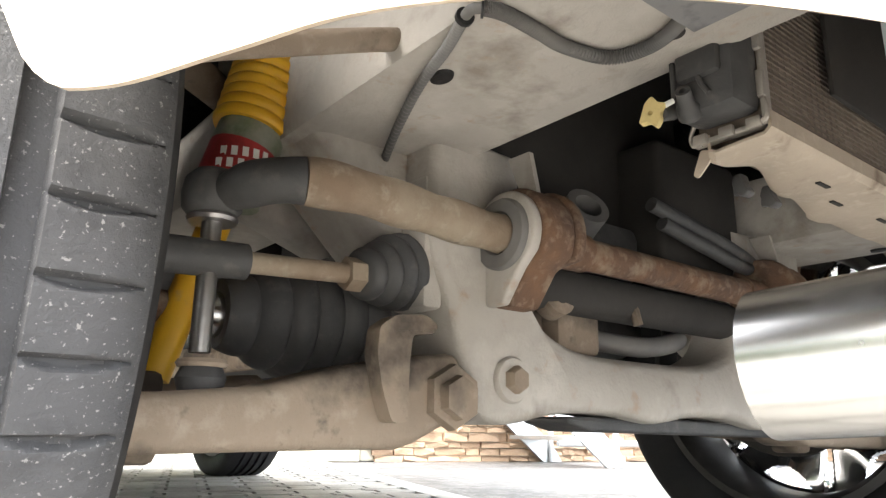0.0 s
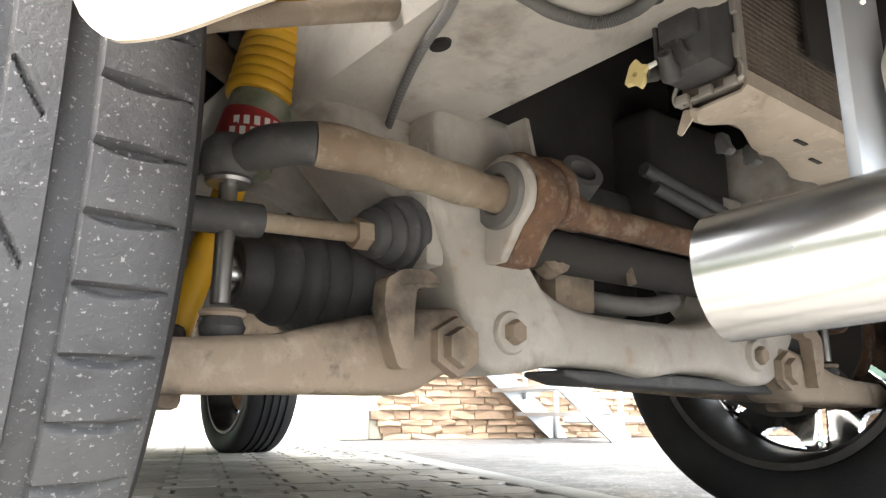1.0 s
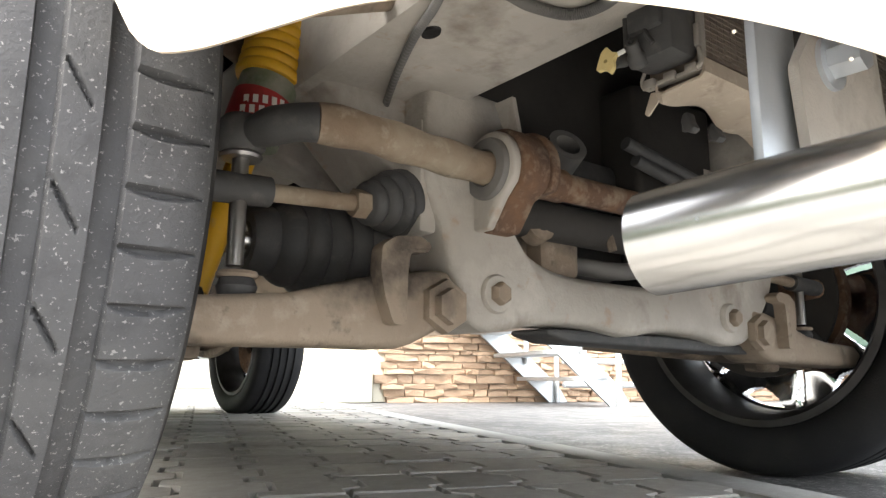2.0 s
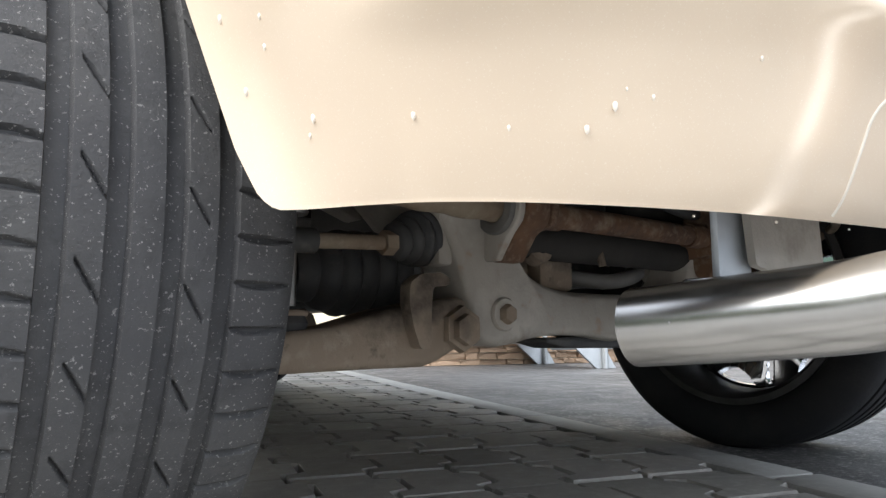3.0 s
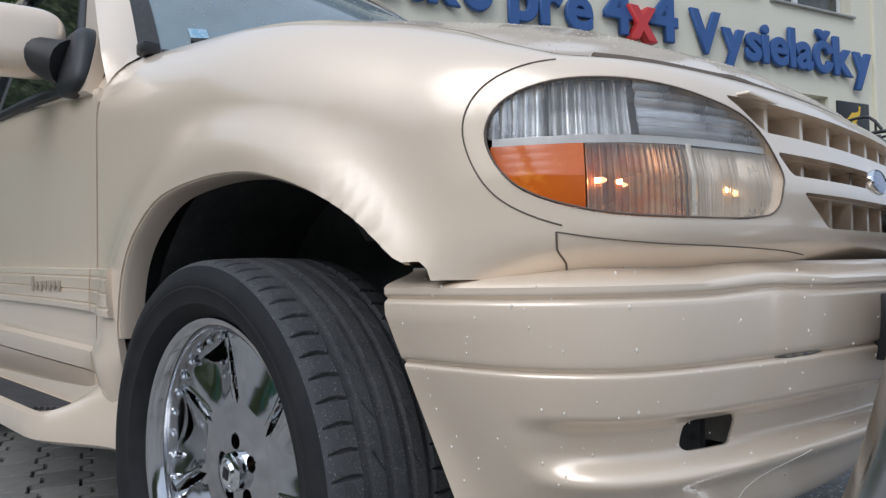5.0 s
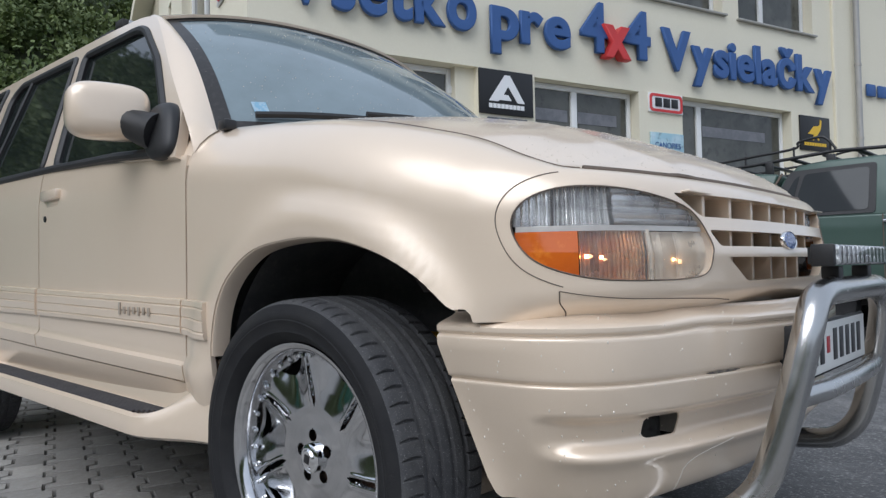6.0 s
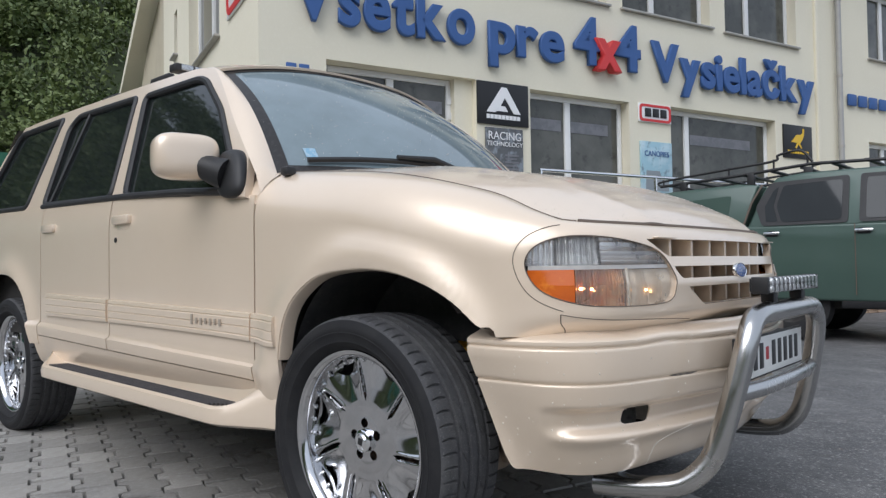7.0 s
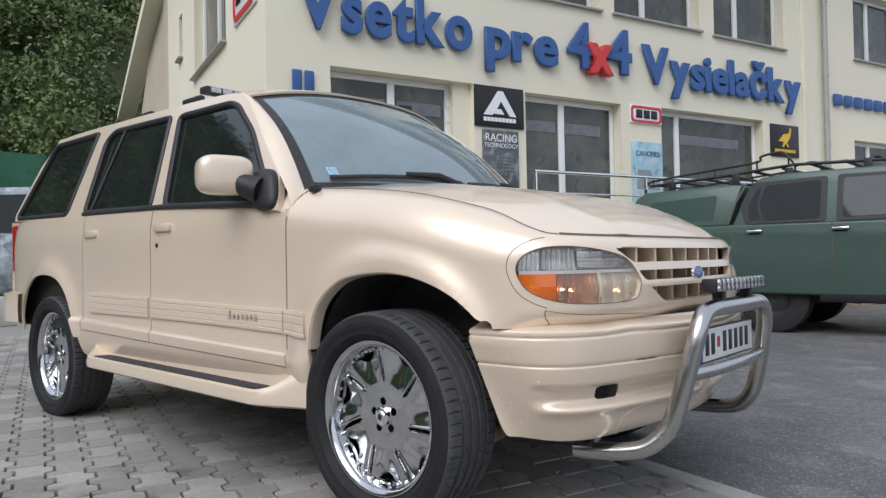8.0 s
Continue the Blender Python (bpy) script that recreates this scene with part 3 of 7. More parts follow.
WIN_F = [(-1.435, 1.165), (-1.565, 1.638), (-1.10, 1.628), (-1.02, 1.600), (-.835, 1.45), (-.555, 1.118)]
WIN_R = [(-2.372, 1.192), (-2.395, 1.62), (-2.33, 1.668), (-1.665, 1.648), (-1.575, 1.168)]
WIN_Q = [(-3.46, 1.215), (-3.22, 1.690), (-2.56, 1.685), (-2.62, 1.195)]
TOP = spline([(-3.55, 1.20), (-3.45, 1.40), (-3.27, 1.70), (-3.15, 1.735), (-2.6, 1.732), (-1.9, 1.715), (-1.3, 1.695), (-1.06, 1.668), (-.93, 1.60), (-.70, 1.375), (-.47, 1.165)], 90)


def make_frame():
    top = [(float(x), float(z)) for x, z in TOP[2:-3]]
    low = [(float(x), belt_z(float(x)) - .004) for x in np.linspace(-.50, -3.5, 40)]
    bm = fill([top + low] + [round_poly(w, .045, 5) for w in (WIN_F, WIN_R, WIN_Q)], lambda x, z: Vector((x, -glass_y(z), z)))
    bmesh.ops.recalc_face_normals(bm, faces=bm.faces)
    if sum(f.normal.y for f in bm.faces) > 0:
        bmesh.ops.reverse_faces(bm, faces=bm.faces)
    return thick(bm, .030)


both("window_frame", make_frame, PAINT, car)


def pane(outline, inset, shrink, r=.04):
    c = np.mean(np.array(outline), axis=0)

    def make():
        bm = bmesh.new()
        pts = [(c[0] + (x - c[0]) * shrink, c[1] + (z - c[1]) * shrink) for x, z in round_poly(outline, r, 5)]
        a = [bm.verts.new((x, -glass_y(z) + inset, z)) for x, z in pts]
        b = [bm.verts.new((x, -glass_y(z) + inset + .006, z)) for x, z in pts]
        bm.faces.new(a)
        bm.faces.new(b[::-1])
        for i in range(len(a)):
            bm.faces.new((a[i], b[i], b[(i + 1) % len(a)], a[(i + 1) % len(a)]))
        bmesh.ops.recalc_face_normals(bm, faces=bm.faces)
        return bm
    return make


def rim_of(outline, r=.04):
    def make():
        pts = [Vector((x, -glass_y(z) + .004, z)) for x, z in round_poly(outline, r, 5)]
        return add_tube(bmesh.new(), pts + pts[:1], .0165, 8, False)
    return make


for outline, owner in ((WIN_F, front_doors), (WIN_R, rear_doors), (WIN_Q, None)):
    for k, ob in enumerate(both("window_pane", pane(outline, .010, 1.0), GLASS, car, "dark tinted side window reflecting trees")):
        seal = part("window_seal", rim_of(outline)() if k == 0 else flip(rim_of(outline)()), BLACK, car)
        if owner:
            ob.parent = seal.parent = owner[k]
both("belt_strip", lambda: tube([(x, -glass_y(belt_z(x) + .012) - .006, belt_z(x) + .012) for x in np.linspace(-2.36, -.60, 24)], .014, 8), BLACK, car)
both("window_bar", lambda: tube([(-2.30, -glass_y(1.18) + .004, 1.18), (-2.20, -glass_y(1.66) + .004, 1.66)], .010, 6), BLACK, car)


# roof
def roof_point(u, t):
    x = -3.24 + 2.24 * u
    i = int(np.argmin(abs(TOP[:, 0] - x)))
    zt = float(np.interp(x, TOP[:, 0], TOP[:, 1]))
    ye = glass_y(zt)
    a = abs(t)
    ex = .12 * u * (1 - a ** 2) * smoothstep(.6, 1, u)
    return Vector((x + ex, ye * (1 - (1 - a) ** 1.0) * (1 if t > 0 else -1) if a else 0, zt + .055 * (1 - a ** 3.0) + .02 * (1 - a * a) * (1 - .4 * smoothstep(.8, 1, u))))


bm = bmesh.new()
add_grid(bm, [[roof_point(u, t) for t in np.linspace(-1, 1, 41)] for u in np.linspace(0, 1, 40)])
bmesh.ops.recalc_face_normals(bm, faces=bm.faces)
if sum(f.normal.z for f in bm.faces) < 0:
    bmesh.ops.reverse_faces(bm, faces=bm.faces)
thick(bm, .010)
roof = part("roof", bm, PAINT, car)


# windscreen
def screen_point(u, v, out=0.0):
    """u from -1 to 1 across, v from 0 (cowl) to 1 (roof)."""
    a = abs(u)
    b = Vector((-.235 - .245 * a ** 2.2, .772 * u, 1.168))
    t = Vector((-.905 - .105 * a ** 2.2, .652 * u, 1.712 - .068 * a ** 2.5))
    p = b.lerp(t, v)
    bow = .045 * math.sin(math.pi * v)
    return p + Vector((bow * .6 + out * .65, 0, bow * .75 + out * .76))


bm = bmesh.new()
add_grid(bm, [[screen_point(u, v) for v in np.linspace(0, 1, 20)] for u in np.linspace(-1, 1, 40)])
# Sky reflection and haze are put into the opaque pale blue-grey base colour.
screen = part("windscreen", bm, material("windscreen_sky_sheen", (.20, .25, .27), .03, 0, [(5, .35, .75, (.13, .165, .175), .6)], ior=1.52), car, "windscreen wet with rain, pale sky reflection put into its colour")
FRIT = material("glass_border", (.02, .018, .017), .35, 0, [(60, .5, .7, (.06, .055, .05), .5)])
bm = bmesh.new()
for edge in ("l", "r", "t", "b"):
    rows = []
    for q in np.linspace(0, 1, 40):
        row = []
        for d in (0, .03, .06):
            u, v = {"l": (-1 + d * 1.15, q), "r": (1 - d * 1.15, q), "t": (-1 + 2 * q, 1 - d * .7), "b": (-1 + 2 * q, d * 1.0)}[edge]
            row.append(screen_point(u, v, .003 if edge in "lr" else .0036))
        rows.append(row)
    add_grid(bm, rows)
part("screen_border", bm, FRIT, screen)
bm = bmesh.new()
for _ in range(500):
    p = screen_point(rnd.uniform(-.97, .97), rnd.random(), .002)
    bmesh.ops.create_icosphere(bm, subdivisions=1, radius=rnd.uniform(.0007, .0016), matrix=Matrix.Translation(p))
tagged(part("rain_water", bm, DROP, screen), kind="stuff")


def make_pillar():
    """The painted strip from the side frame to the edge of the windscreen."""
    f = [(x, z) for x, z in TOP if x > -1.075][::-1]
    low = [(-.452, -.838, 1.10), (-.447, -.823, 1.125), (-.437, -.803, 1.147), (-.425, -.778, 1.166), (-.44, -.765, 1.15)]
    rows = [[Vector(p) for p in low]]
    for i, (x, z) in enumerate(f):
        v = i / (len(f) - 1)
        z = max(z, 1.095)
        a = Vector((x, -glass_y(z), z))
        b = screen_point(-.985, v * .985, .006)
        rows.append([a, a.lerp(b, .33) + Vector((.006, -.004, .008)), a.lerp(b, .7) + Vector((.006, -.003, .007)), b, b + Vector((-.02, .01, -.02))])
    bm = bmesh.new()
    add_grid(bm, rows)
    bmesh.ops.recalc_face_normals(bm, faces=bm.faces)
    if sum(q.normal.y for q in bm.faces) > 0:
        bmesh.ops.reverse_faces(bm, faces=bm.faces)
    return bm


both("front_pillar", make_pillar, PAINT, car)
both("pillar_foot", lambda: sheet(shell, np.linspace(s_at(-.66), s_at(-.464), 12), np.linspace(.68, 1, 12)), PAINT, car)
STICKER = material("sticker", (.34, .46, .54), .4, 0, [(90, .45, .55, (.16, .34, .48), .8)])
bm = bmesh.new()
add_grid(bm, [[screen_point(u, v, .0045) for v in np.linspace(.115, .175, 4)] for u in np.linspace(-.850, -.800, 4)])
part("vignette", bm, STICKER, screen, "small pale blue square sticker")
# cowl and wipers
bm = bmesh.new()
add_grid(bm, [[screen_point(u, 0, -.01) + Vector((d, 0, -.012 - .10 * abs(d))) for d in (-.02, .03, .10, .16)] for u in np.linspace(-1.04, 1.04, 40)])
part("cowl", bm, BLACK, car)
for u0, u1, uo in ((-.86, -.05, -.45), (.02, .80, .42)):
    w = part("wiper", tube([screen_point(u, .078 + .016 * math.sin(3.1 * (u - u0) / (u1 - u0)), .016) for u in np.linspace(u0, u1, 16)], .010, 6), BLACK, car)
    part("wiper_arm", tube([screen_point(uo, .100, .030), screen_point(uo + .20, .085, .042), screen_point(uo + .42, .02, .03), screen_point(uo + .50, -.015, .02)], [.009, .012, .012, .018], 8), BLACK, w)
both("washer_nozzle", lambda: box((-.40, -.80, 1.155), (-.36, -.76, 1.185), .008), BLACK, car)


# mirrors
def make_mirror():
    bm = bmesh.new()
    bmesh.ops.create_uvsphere(bm, u_segments=28, v_segments=18, radius=1)
    for v in bm.verts:
        c = v.co
        v.co = Vector([math.copysign(abs(q) ** .55, q) for q in c])
        v.co.x *= .056 + (.012 if c.x > 0 else 0)
        v.co.y *= .112
        v.co.z *= .080
    bmesh.ops.transform(bm, matrix=pose(-.752, -.940, 1.242, 0, 0, -14), verts=bm.verts)
    return bm


mirrors = both("door_mirror", make_mirror, PAINT, car, "beige door mirror on a black foot")


def make_foot():
    """A rounded black sail in the window's lower corner, running out into a short arm."""
    bm = bmesh.new()
    bmesh.ops.create_uvsphere(bm, u_segments=24, v_segments=16, radius=1)
    for v in bm.verts:
        c = Vector([math.copysign(abs(q) ** .7, q) for q in v.co])
        v.co = Vector((-.612 + .082 * c.x - .035 * c.z, -.842 + .034 * c.y + .022 * c.z, 1.180 + .088 * c.z))
    return add_tube(bm, [(-.62, -.855, 1.175), (-.665, -.875, 1.190), (-.715, -.905, 1.215)], [.056, .050, .040], 16)


for ob, mir in zip(both("mirror_foot", make_foot, BLACK, car), mirrors):
    ob.parent = mir

# roof light bar and roof rails
lb = part("roof_light_bar", box((-1.60, -.56, 1.775), (-1.53, .56, 1.812), .006), BLACK, car, "slim black roof light bar")
LED = material("led_lens", (.38, .40, .41), .15, .5, [(90, .4, .6, (.62, .63, .64), .8)])
for k in range(16):
    part("led", box((-1.532, -.535 + k * .067, 1.780), (-1.522, -.478 + k * .067, 1.807), .003), LED, lb)
for xr in (-2.75, -2.15, -1.62):
    both("rail_foot", lambda: box((xr - .09, -.60, 1.725), (xr + .09, -.565, 1.758), .010), BLACK, car)

# rear: bumper, tailgate, lamps
bm = bmesh.new()
add_grid(bm, [[Vector((-3.66 + .03 * (1 - abs(t)), .80 * t, z)) for z in np.linspace(.52, 1.2, 8)] for t in np.linspace(-1, 1, 12)])
part("tailgate", bm, PAINT, car)
bm = bmesh.new()
add_grid(bm, [[Vector((-3.60 + .35 * f, (.78 - .10 * f) * t, 1.2 + .52 * f)) for f in np.linspace(0, 1, 8)] for t in np.linspace(-1, 1, 12)])
part("rear_window", bm, GLASS, car)
bm = bmesh.new()
rp = spline([(-3.30, -.88), (-3.55, -.88), (-3.72, -.80), (-3.80, -.5), (-3.82, 0), (-3.80, .5), (-3.72, .80), (-3.55, .88), (-3.30, .88)], 40)
add_grid(bm, [[Vector((x, y * k, z)) for k, z in ((.93, .52), (1, .54), (1.005, .64), (1, .72), (.93, .735))] for x, y in rp])
part("rear_bumper", bm, PAINT, car)
both("tail_lamp", lambda: box((-3.67, -.80, .86), (-3.60, -.70, 1.18), .015), material("tail_lamp_red", (.35, .01, .01), .15, 0, [(40, .45, .6, (.2, .005, .005), .7)], coat=.6), car, "red tail lamp")

# inside of the body: near-black sheets with its shade put into the colour
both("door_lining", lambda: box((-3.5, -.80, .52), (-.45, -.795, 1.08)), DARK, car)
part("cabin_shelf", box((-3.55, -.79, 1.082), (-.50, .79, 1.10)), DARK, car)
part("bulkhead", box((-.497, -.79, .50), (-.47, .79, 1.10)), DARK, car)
both("splash_panel", lambda: box((-.468, -.78, .42), (-.455, -.26, .86), .003), LINER, car)
both("seat", lambda: box((-1.65, -.60, 1.05), (-1.45, -.15, 1.50), .06), BLACK, car)
# ---- front bumper ----
B_TOP = spline([(.375, .786), (.47, .785), (.57, .768), (.65, .725), (.705, .655), (.745, .55), (.785, .40), (.825, .22), (.845, .10), (.85, 0)], 60)
B_LOW = spline([(.446, .706), (.470, .683), (.515, .665), (.56, .648), (.605, .612), (.645, .555), (.672, .49), (.69, .42), (.71, .32), (.73, .2), (.74, .1), (.745, 0)], 60)


def bumper_point(k, z):
    """k from 0 at the wheel to 1 at the middle, z from 0.332 to 0.68."""
    u = min(max((z - .332) / .30, 0), 1)
    q = smoothstep(0, .40, k)
    f = (1 - (1 - u) ** 2) * q + u * (1 - q)
    i = k * 59
    a = np.array([np.interp(i, range(60), c) for c in B_LOW.T])
    b = np.array([np.interp(i, range(60), c) for c in B_TOP.T])
    p = a + (b - a) * f
    j = min(max(k, .02), .98) * 59
    d = np.array([np.interp(j + 1, range(60), c) - np.interp(j - 1, range(60), c) for c in B_TOP.T])
    n = np.array([-d[1], d[0]]) / np.hypot(*d)
    scoop = smoothstep(.20, .34, k) * (1 - smoothstep(.93, .99, k))
    deep = .026 * scoop * smoothstep(.425, .462, z) * (1 - smoothstep(.488, .512, z))
    lip = .012 * scoop * math.exp(-((z - .425) / .018) ** 2)
    gr = .006 * sum(math.exp(-((z - c) / .0035) ** 2) for c in (.652, .566))
    roll = min(max(.372 - z, 0) / .042, .995)
    inn = .055 * smoothstep(.666, .690, z) + (.001 + .020 * smoothstep(.30, .7, k)) * (1 - math.sqrt(1 - roll * roll))
    z -= .011 * smoothstep(.06, .50, k) * roll - .012 * (1 - min(k / .05, 1)) ** 2 * roll
    p = p - n * (deep + gr + inn - lip)
    wave = .007 * (1 - smoothstep(.0, .10, abs(k - .62))) * smoothstep(.6, .69, z)
    return Vector((p[0], -p[1], z + wave))


ZS = np.r_[.3315, .3325, .334, .337, .341, np.linspace(.346, .415, 12), np.linspace(.42, .52, 22), np.linspace(.53, .555, 4), np.linspace(.559, .573, 8), np.linspace(.58, .64, 7),
           np.linspace(.645, .659, 8), np.linspace(.662, .692, 8)]


def make_bumper():
    rows = [[bumper_point(k, z) for z in ZS] for k in np.linspace(0, 1, 70)]
    rows += [[Vector((p.x, -p.y, p.z)) for p in r] for r in rows[::-1][1:]]
    bm = bmesh.new()
    add_grid(bm, rows)
    bm.normal_update()
    bm.faces.ensure_lookup_table()
    if bm.faces[len(bm.faces) // 2].normal.x < 0:
        bmesh.ops.reverse_faces(bm, faces=bm.faces)
    thick(bm, .003)
    hole = round_poly([(-.566, .4525), (-.474, .452), (-.476, .4935), (-.570, .4945)], .016)
    for pts in (hole, [(-y, z) for y, z in hole][::-1]):
        bm = cut(bm, prism(pts, .5, FACE_X))
    return bm


bumper = part("front_bumper", make_bumper(), PAINT, car, "scratched beige plastic bumper with an empty fog lamp hole", 50)
for sg in (-1, 1):
    bm = bmesh.new()
    add_box(bm, (.52, sg * .44, .42), (.55, sg * .62, .53))
    add_box(bm, (.55, sg * .44, .425), (.66, sg * .455, .525))
    add_box(bm, (.55, sg * .60, .425), (.62, sg * .61, .525))
    part("fog_lamp_box", bm, LINER, bumper)
SCUFF = material("paint_scuff", (.10, .09, .085), .8, 0, [(60, .4, .6, (.3, .26, .2), .8)])
part("scratch", tube([bumper_point(k, .5655) + Vector((.001, -.001, 0)) for k in np.linspace(.63, .70, 8)], [.0005, .002, .003, .003, .0025, .003, .002, .0005], 6), SCUFF, bumper)
part("crack", tube([bumper_point(k, z) for k, z in spline([(.71, .425), (.66, .405), (.625, .385), (.618, .36), (.622, .334)], 20)], .0011, 6),
     material("bare_plastic", (.75, .70, .62), .6), bumper, "pale hairline crack")
bm = bmesh.new()
for _ in range(110):
    k, z = rnd.uniform(.02, .9), rnd.uniform(.36, .69)
    bmesh.ops.create_icosphere(bm, subdivisions=1, radius=rnd.uniform(.0008, .0019), matrix=Matrix.Translation(bumper_point(k, z)) @ Matrix.Diagonal((1, 1, 1.9, 1)))
for k in np.linspace(.50, .72, 4):
    bmesh.ops.create_icosphere(bm, subdivisions=1, radius=rnd.uniform(.0006, .0012), matrix=Matrix.Translation(bumper_point(k + rnd.uniform(-.01, .01), .333) + Vector((-.008, 0, -.004))))
tagged(part("rain_water", bm, DROP, bumper), kind="stuff")
part("bumper_beam", box((.56, -.52, .60), (.63, .52, .69), .01), DARK, car)

# licence plate: writing as plain bars
WHITE = material("plate_white", (.78, .78, .75), .35, 0, [(8, .4, .8, (.66, .66, .63), .5)])
INK = material("plate_ink", (.02, .02, .022), .4)
plate = part("number_plate", box((.874, -.262, .532), (.879, .262, .648), .002), BLACK, car, "white number plate with dark bars and a blue strip")
part("plate_face", box((.879, -.215, .538), (.882, .257, .642), .001), WHITE, plate)
part("blue_strip", box((.879, -.257, .538), (.8825, -.217, .642), .001), material("plate_blue", (.02, .06, .35), .35), plate)
for y in (-.178, -.128, -.022, .032, .086, .140, .194):
    part("plate_bar", box((.882, y - .016, .556), (.8835, y + .016, .626), .001), INK, plate)
part("plate_shield", box((.882, -.090, .576), (.8835, -.066, .612), .001), material("shield_red", (.45, .03, .04), .4), plate)
part("plate_mount", box((.80, -.20, .54), (.873, .20, .64), .004), BLACK, bumper)

# ---- bull bar ----
bull = thing("bull_bar", "polished steel bull bar with a cross tube, bolted under the bumper", "bull bar")


def bend(points, n=60):
    return [Vector(p) for p in spline(points, n)]


hoop = [(.548, -.456, .257), (.62, -.448, .262), (.70, -.432, .270), (.775, -.412, .290), (.835, -.388, .345), (.875, -.368, .43), (.915, -.345, .55), (.942, -.322, .645),
        (.950, -.285, .695), (.952, -.225, .712), (.953, -.10, .714), (.953, 0, .714)]
hoop = [(x - .038 * min(max(z - .30, 0) / .40, 1), y, z) for x, y, z in hoop]
hoop += [(x, -y, z) for x, y, z in hoop[::-1][1:]]
part("hoop", tube(bend(hoop, 160), .0285, 24), STEEL, bull, "thick polished steel tube, open at the ends")
part("cross_tube", tube([(.884, -.345, .515), (.904, -.2, .515), (.909, 0, .515), (.904, .2, .515), (.884, .345, .515)], .022, 18), STEEL, bull)
ZINC = material("zinc_plate", (.50, .53, .56), .45, .6, [(12, .4, .7, (.40, .43, .46), .7), (50, .6, .75, (.62, .64, .66), .5)], .1, 80)
for sg in (-1, 1):
    part("mounting_plate", box((.596, sg * .432, .285), (.602, sg * .388, .52), .001), ZINC, bull, "grey zinc mounting plate")
    part("mounting_bracket", prism(round_poly([(.300, -.400), (.352, -.408), (.395, -.375), (.39, -.30), (.285, -.29)], .004, 2) if sg < 0 else round_poly([(.300, .400), (.352, .408), (.395, .375), (.39, .30), (.285, .29)][::-1], .004, 2), .006,
                                   Matrix(((0, 0, 1, .606), (0, 1, 0, 0), (1, 0, 0, 0), (0, 0, 0, 1)))), FRAMEGREY, bull)
    part("bolt", rod((.61, sg * .371, .362), (.632, sg * .371, .362), .010, None, 6), ZINC, bull)
    part("washer", rod((.611, sg * .371, .362), (.615, sg * .371, .362), .016, None, 20), ZINC, bull)
    part("weld_plate", box((.585, sg * .455, .276), (.640, sg * .425, .290), .003), STEEL, bull)

led_bar = thing("led_light_bar", "slim black light bar with two rows of clear lamps", "light bar", (.925, 0, .787))
part("housing", box((-.030, -.232, -.020), (.012, .232, .021), .004), BLACK, led_bar)
for k in range(-6, 7):
    part("cooling_fin", box((-.042, k * .035 - .003, -.017), (-.029, k * .035 + .003, .018)), BLACK, led_bar)
for r in (-1, 1):
    for k in range(12):
        part("lamp", lathe([(0, .004), (.010, .004), (.014, .0), (.014, -.004)], pose(.013, -.209 + .038 * k, r * .0095 + .001, 0, 90, 0) @ Matrix.Diagonal((.82, .82, 1, 1)), 14), LED, led_bar)
part("lens_cover", box((.012, -.224, -.017), (.018, .224, .019), .002), LENS, led_bar).visible_shadow = False
for y in (-.13, .13):
    part("foot", box((-.035, y - .018, -.048), (.0, y + .018, -.022), .003), BLACK, led_bar)
for sg in (-1, 1):
    part("end_cap", box((-.030, sg * .232, -.022), (.014, sg * .240, .023), .003), BLACK, led_bar)


# ---- wheels ----
WHEELCHROME = material("wheel_chrome", (.62, .62, .63), .13, 1.0, [(14, .45, .75, (.46, .47, .48), .6), (160, .62, .72, (.38, .37, .36), .5)], rough_vary=.08)
RIMDARK = material("rim_inside", (.07, .068, .066), .50, .5, [(15, .4, .7, (.035, .033, .031), .8)])


def make_tyre(tread=True):
    """A tyre's carcass; its axle is z, outwards is +z, the middle plane z = 0. With tread, the belt has plain ring grooves."""
    prof = [(RIM_R - .004, -.100), (RIM_R + .004, -.112), (RIM_R + .03, -.124), (TYRE_R - .030, -.126), (TYRE_R - .0125, -.1175)]
    if tread:
        prof.append((TYRE_R - .004, -.104))
        for c in (-.058, -.019, .019, .058):
            for d, r in ((-.0092, 0), (-.0072, -.009), (.0072, -.009), (.0092, 0)):
                prof.append((TYRE_R + r - (.0015 if abs(c) > .03 else 0), c + d))
        prof.append((TYRE_R - .004, .104))
    else:
        prof += [(TYRE_R - .022, -.100), (TYRE_R - .022, .100)]
    prof += [(TYRE_R - .0125, .1175), (TYRE_R - .030, .1255), (RIM_R + .056, .1275), (RIM_R + .053, .1262), (RIM_R + .050, .1270), (RIM_R + .047, .1255), (RIM_R + .028, .119), (RIM_R + .024, .1195), (RIM_R + .021, .1175), (RIM_R + .010, .106), (RIM_R + .001, .094), (RIM_R - .004, .08)]
    return lathe(prof, Matrix(), 120, True)


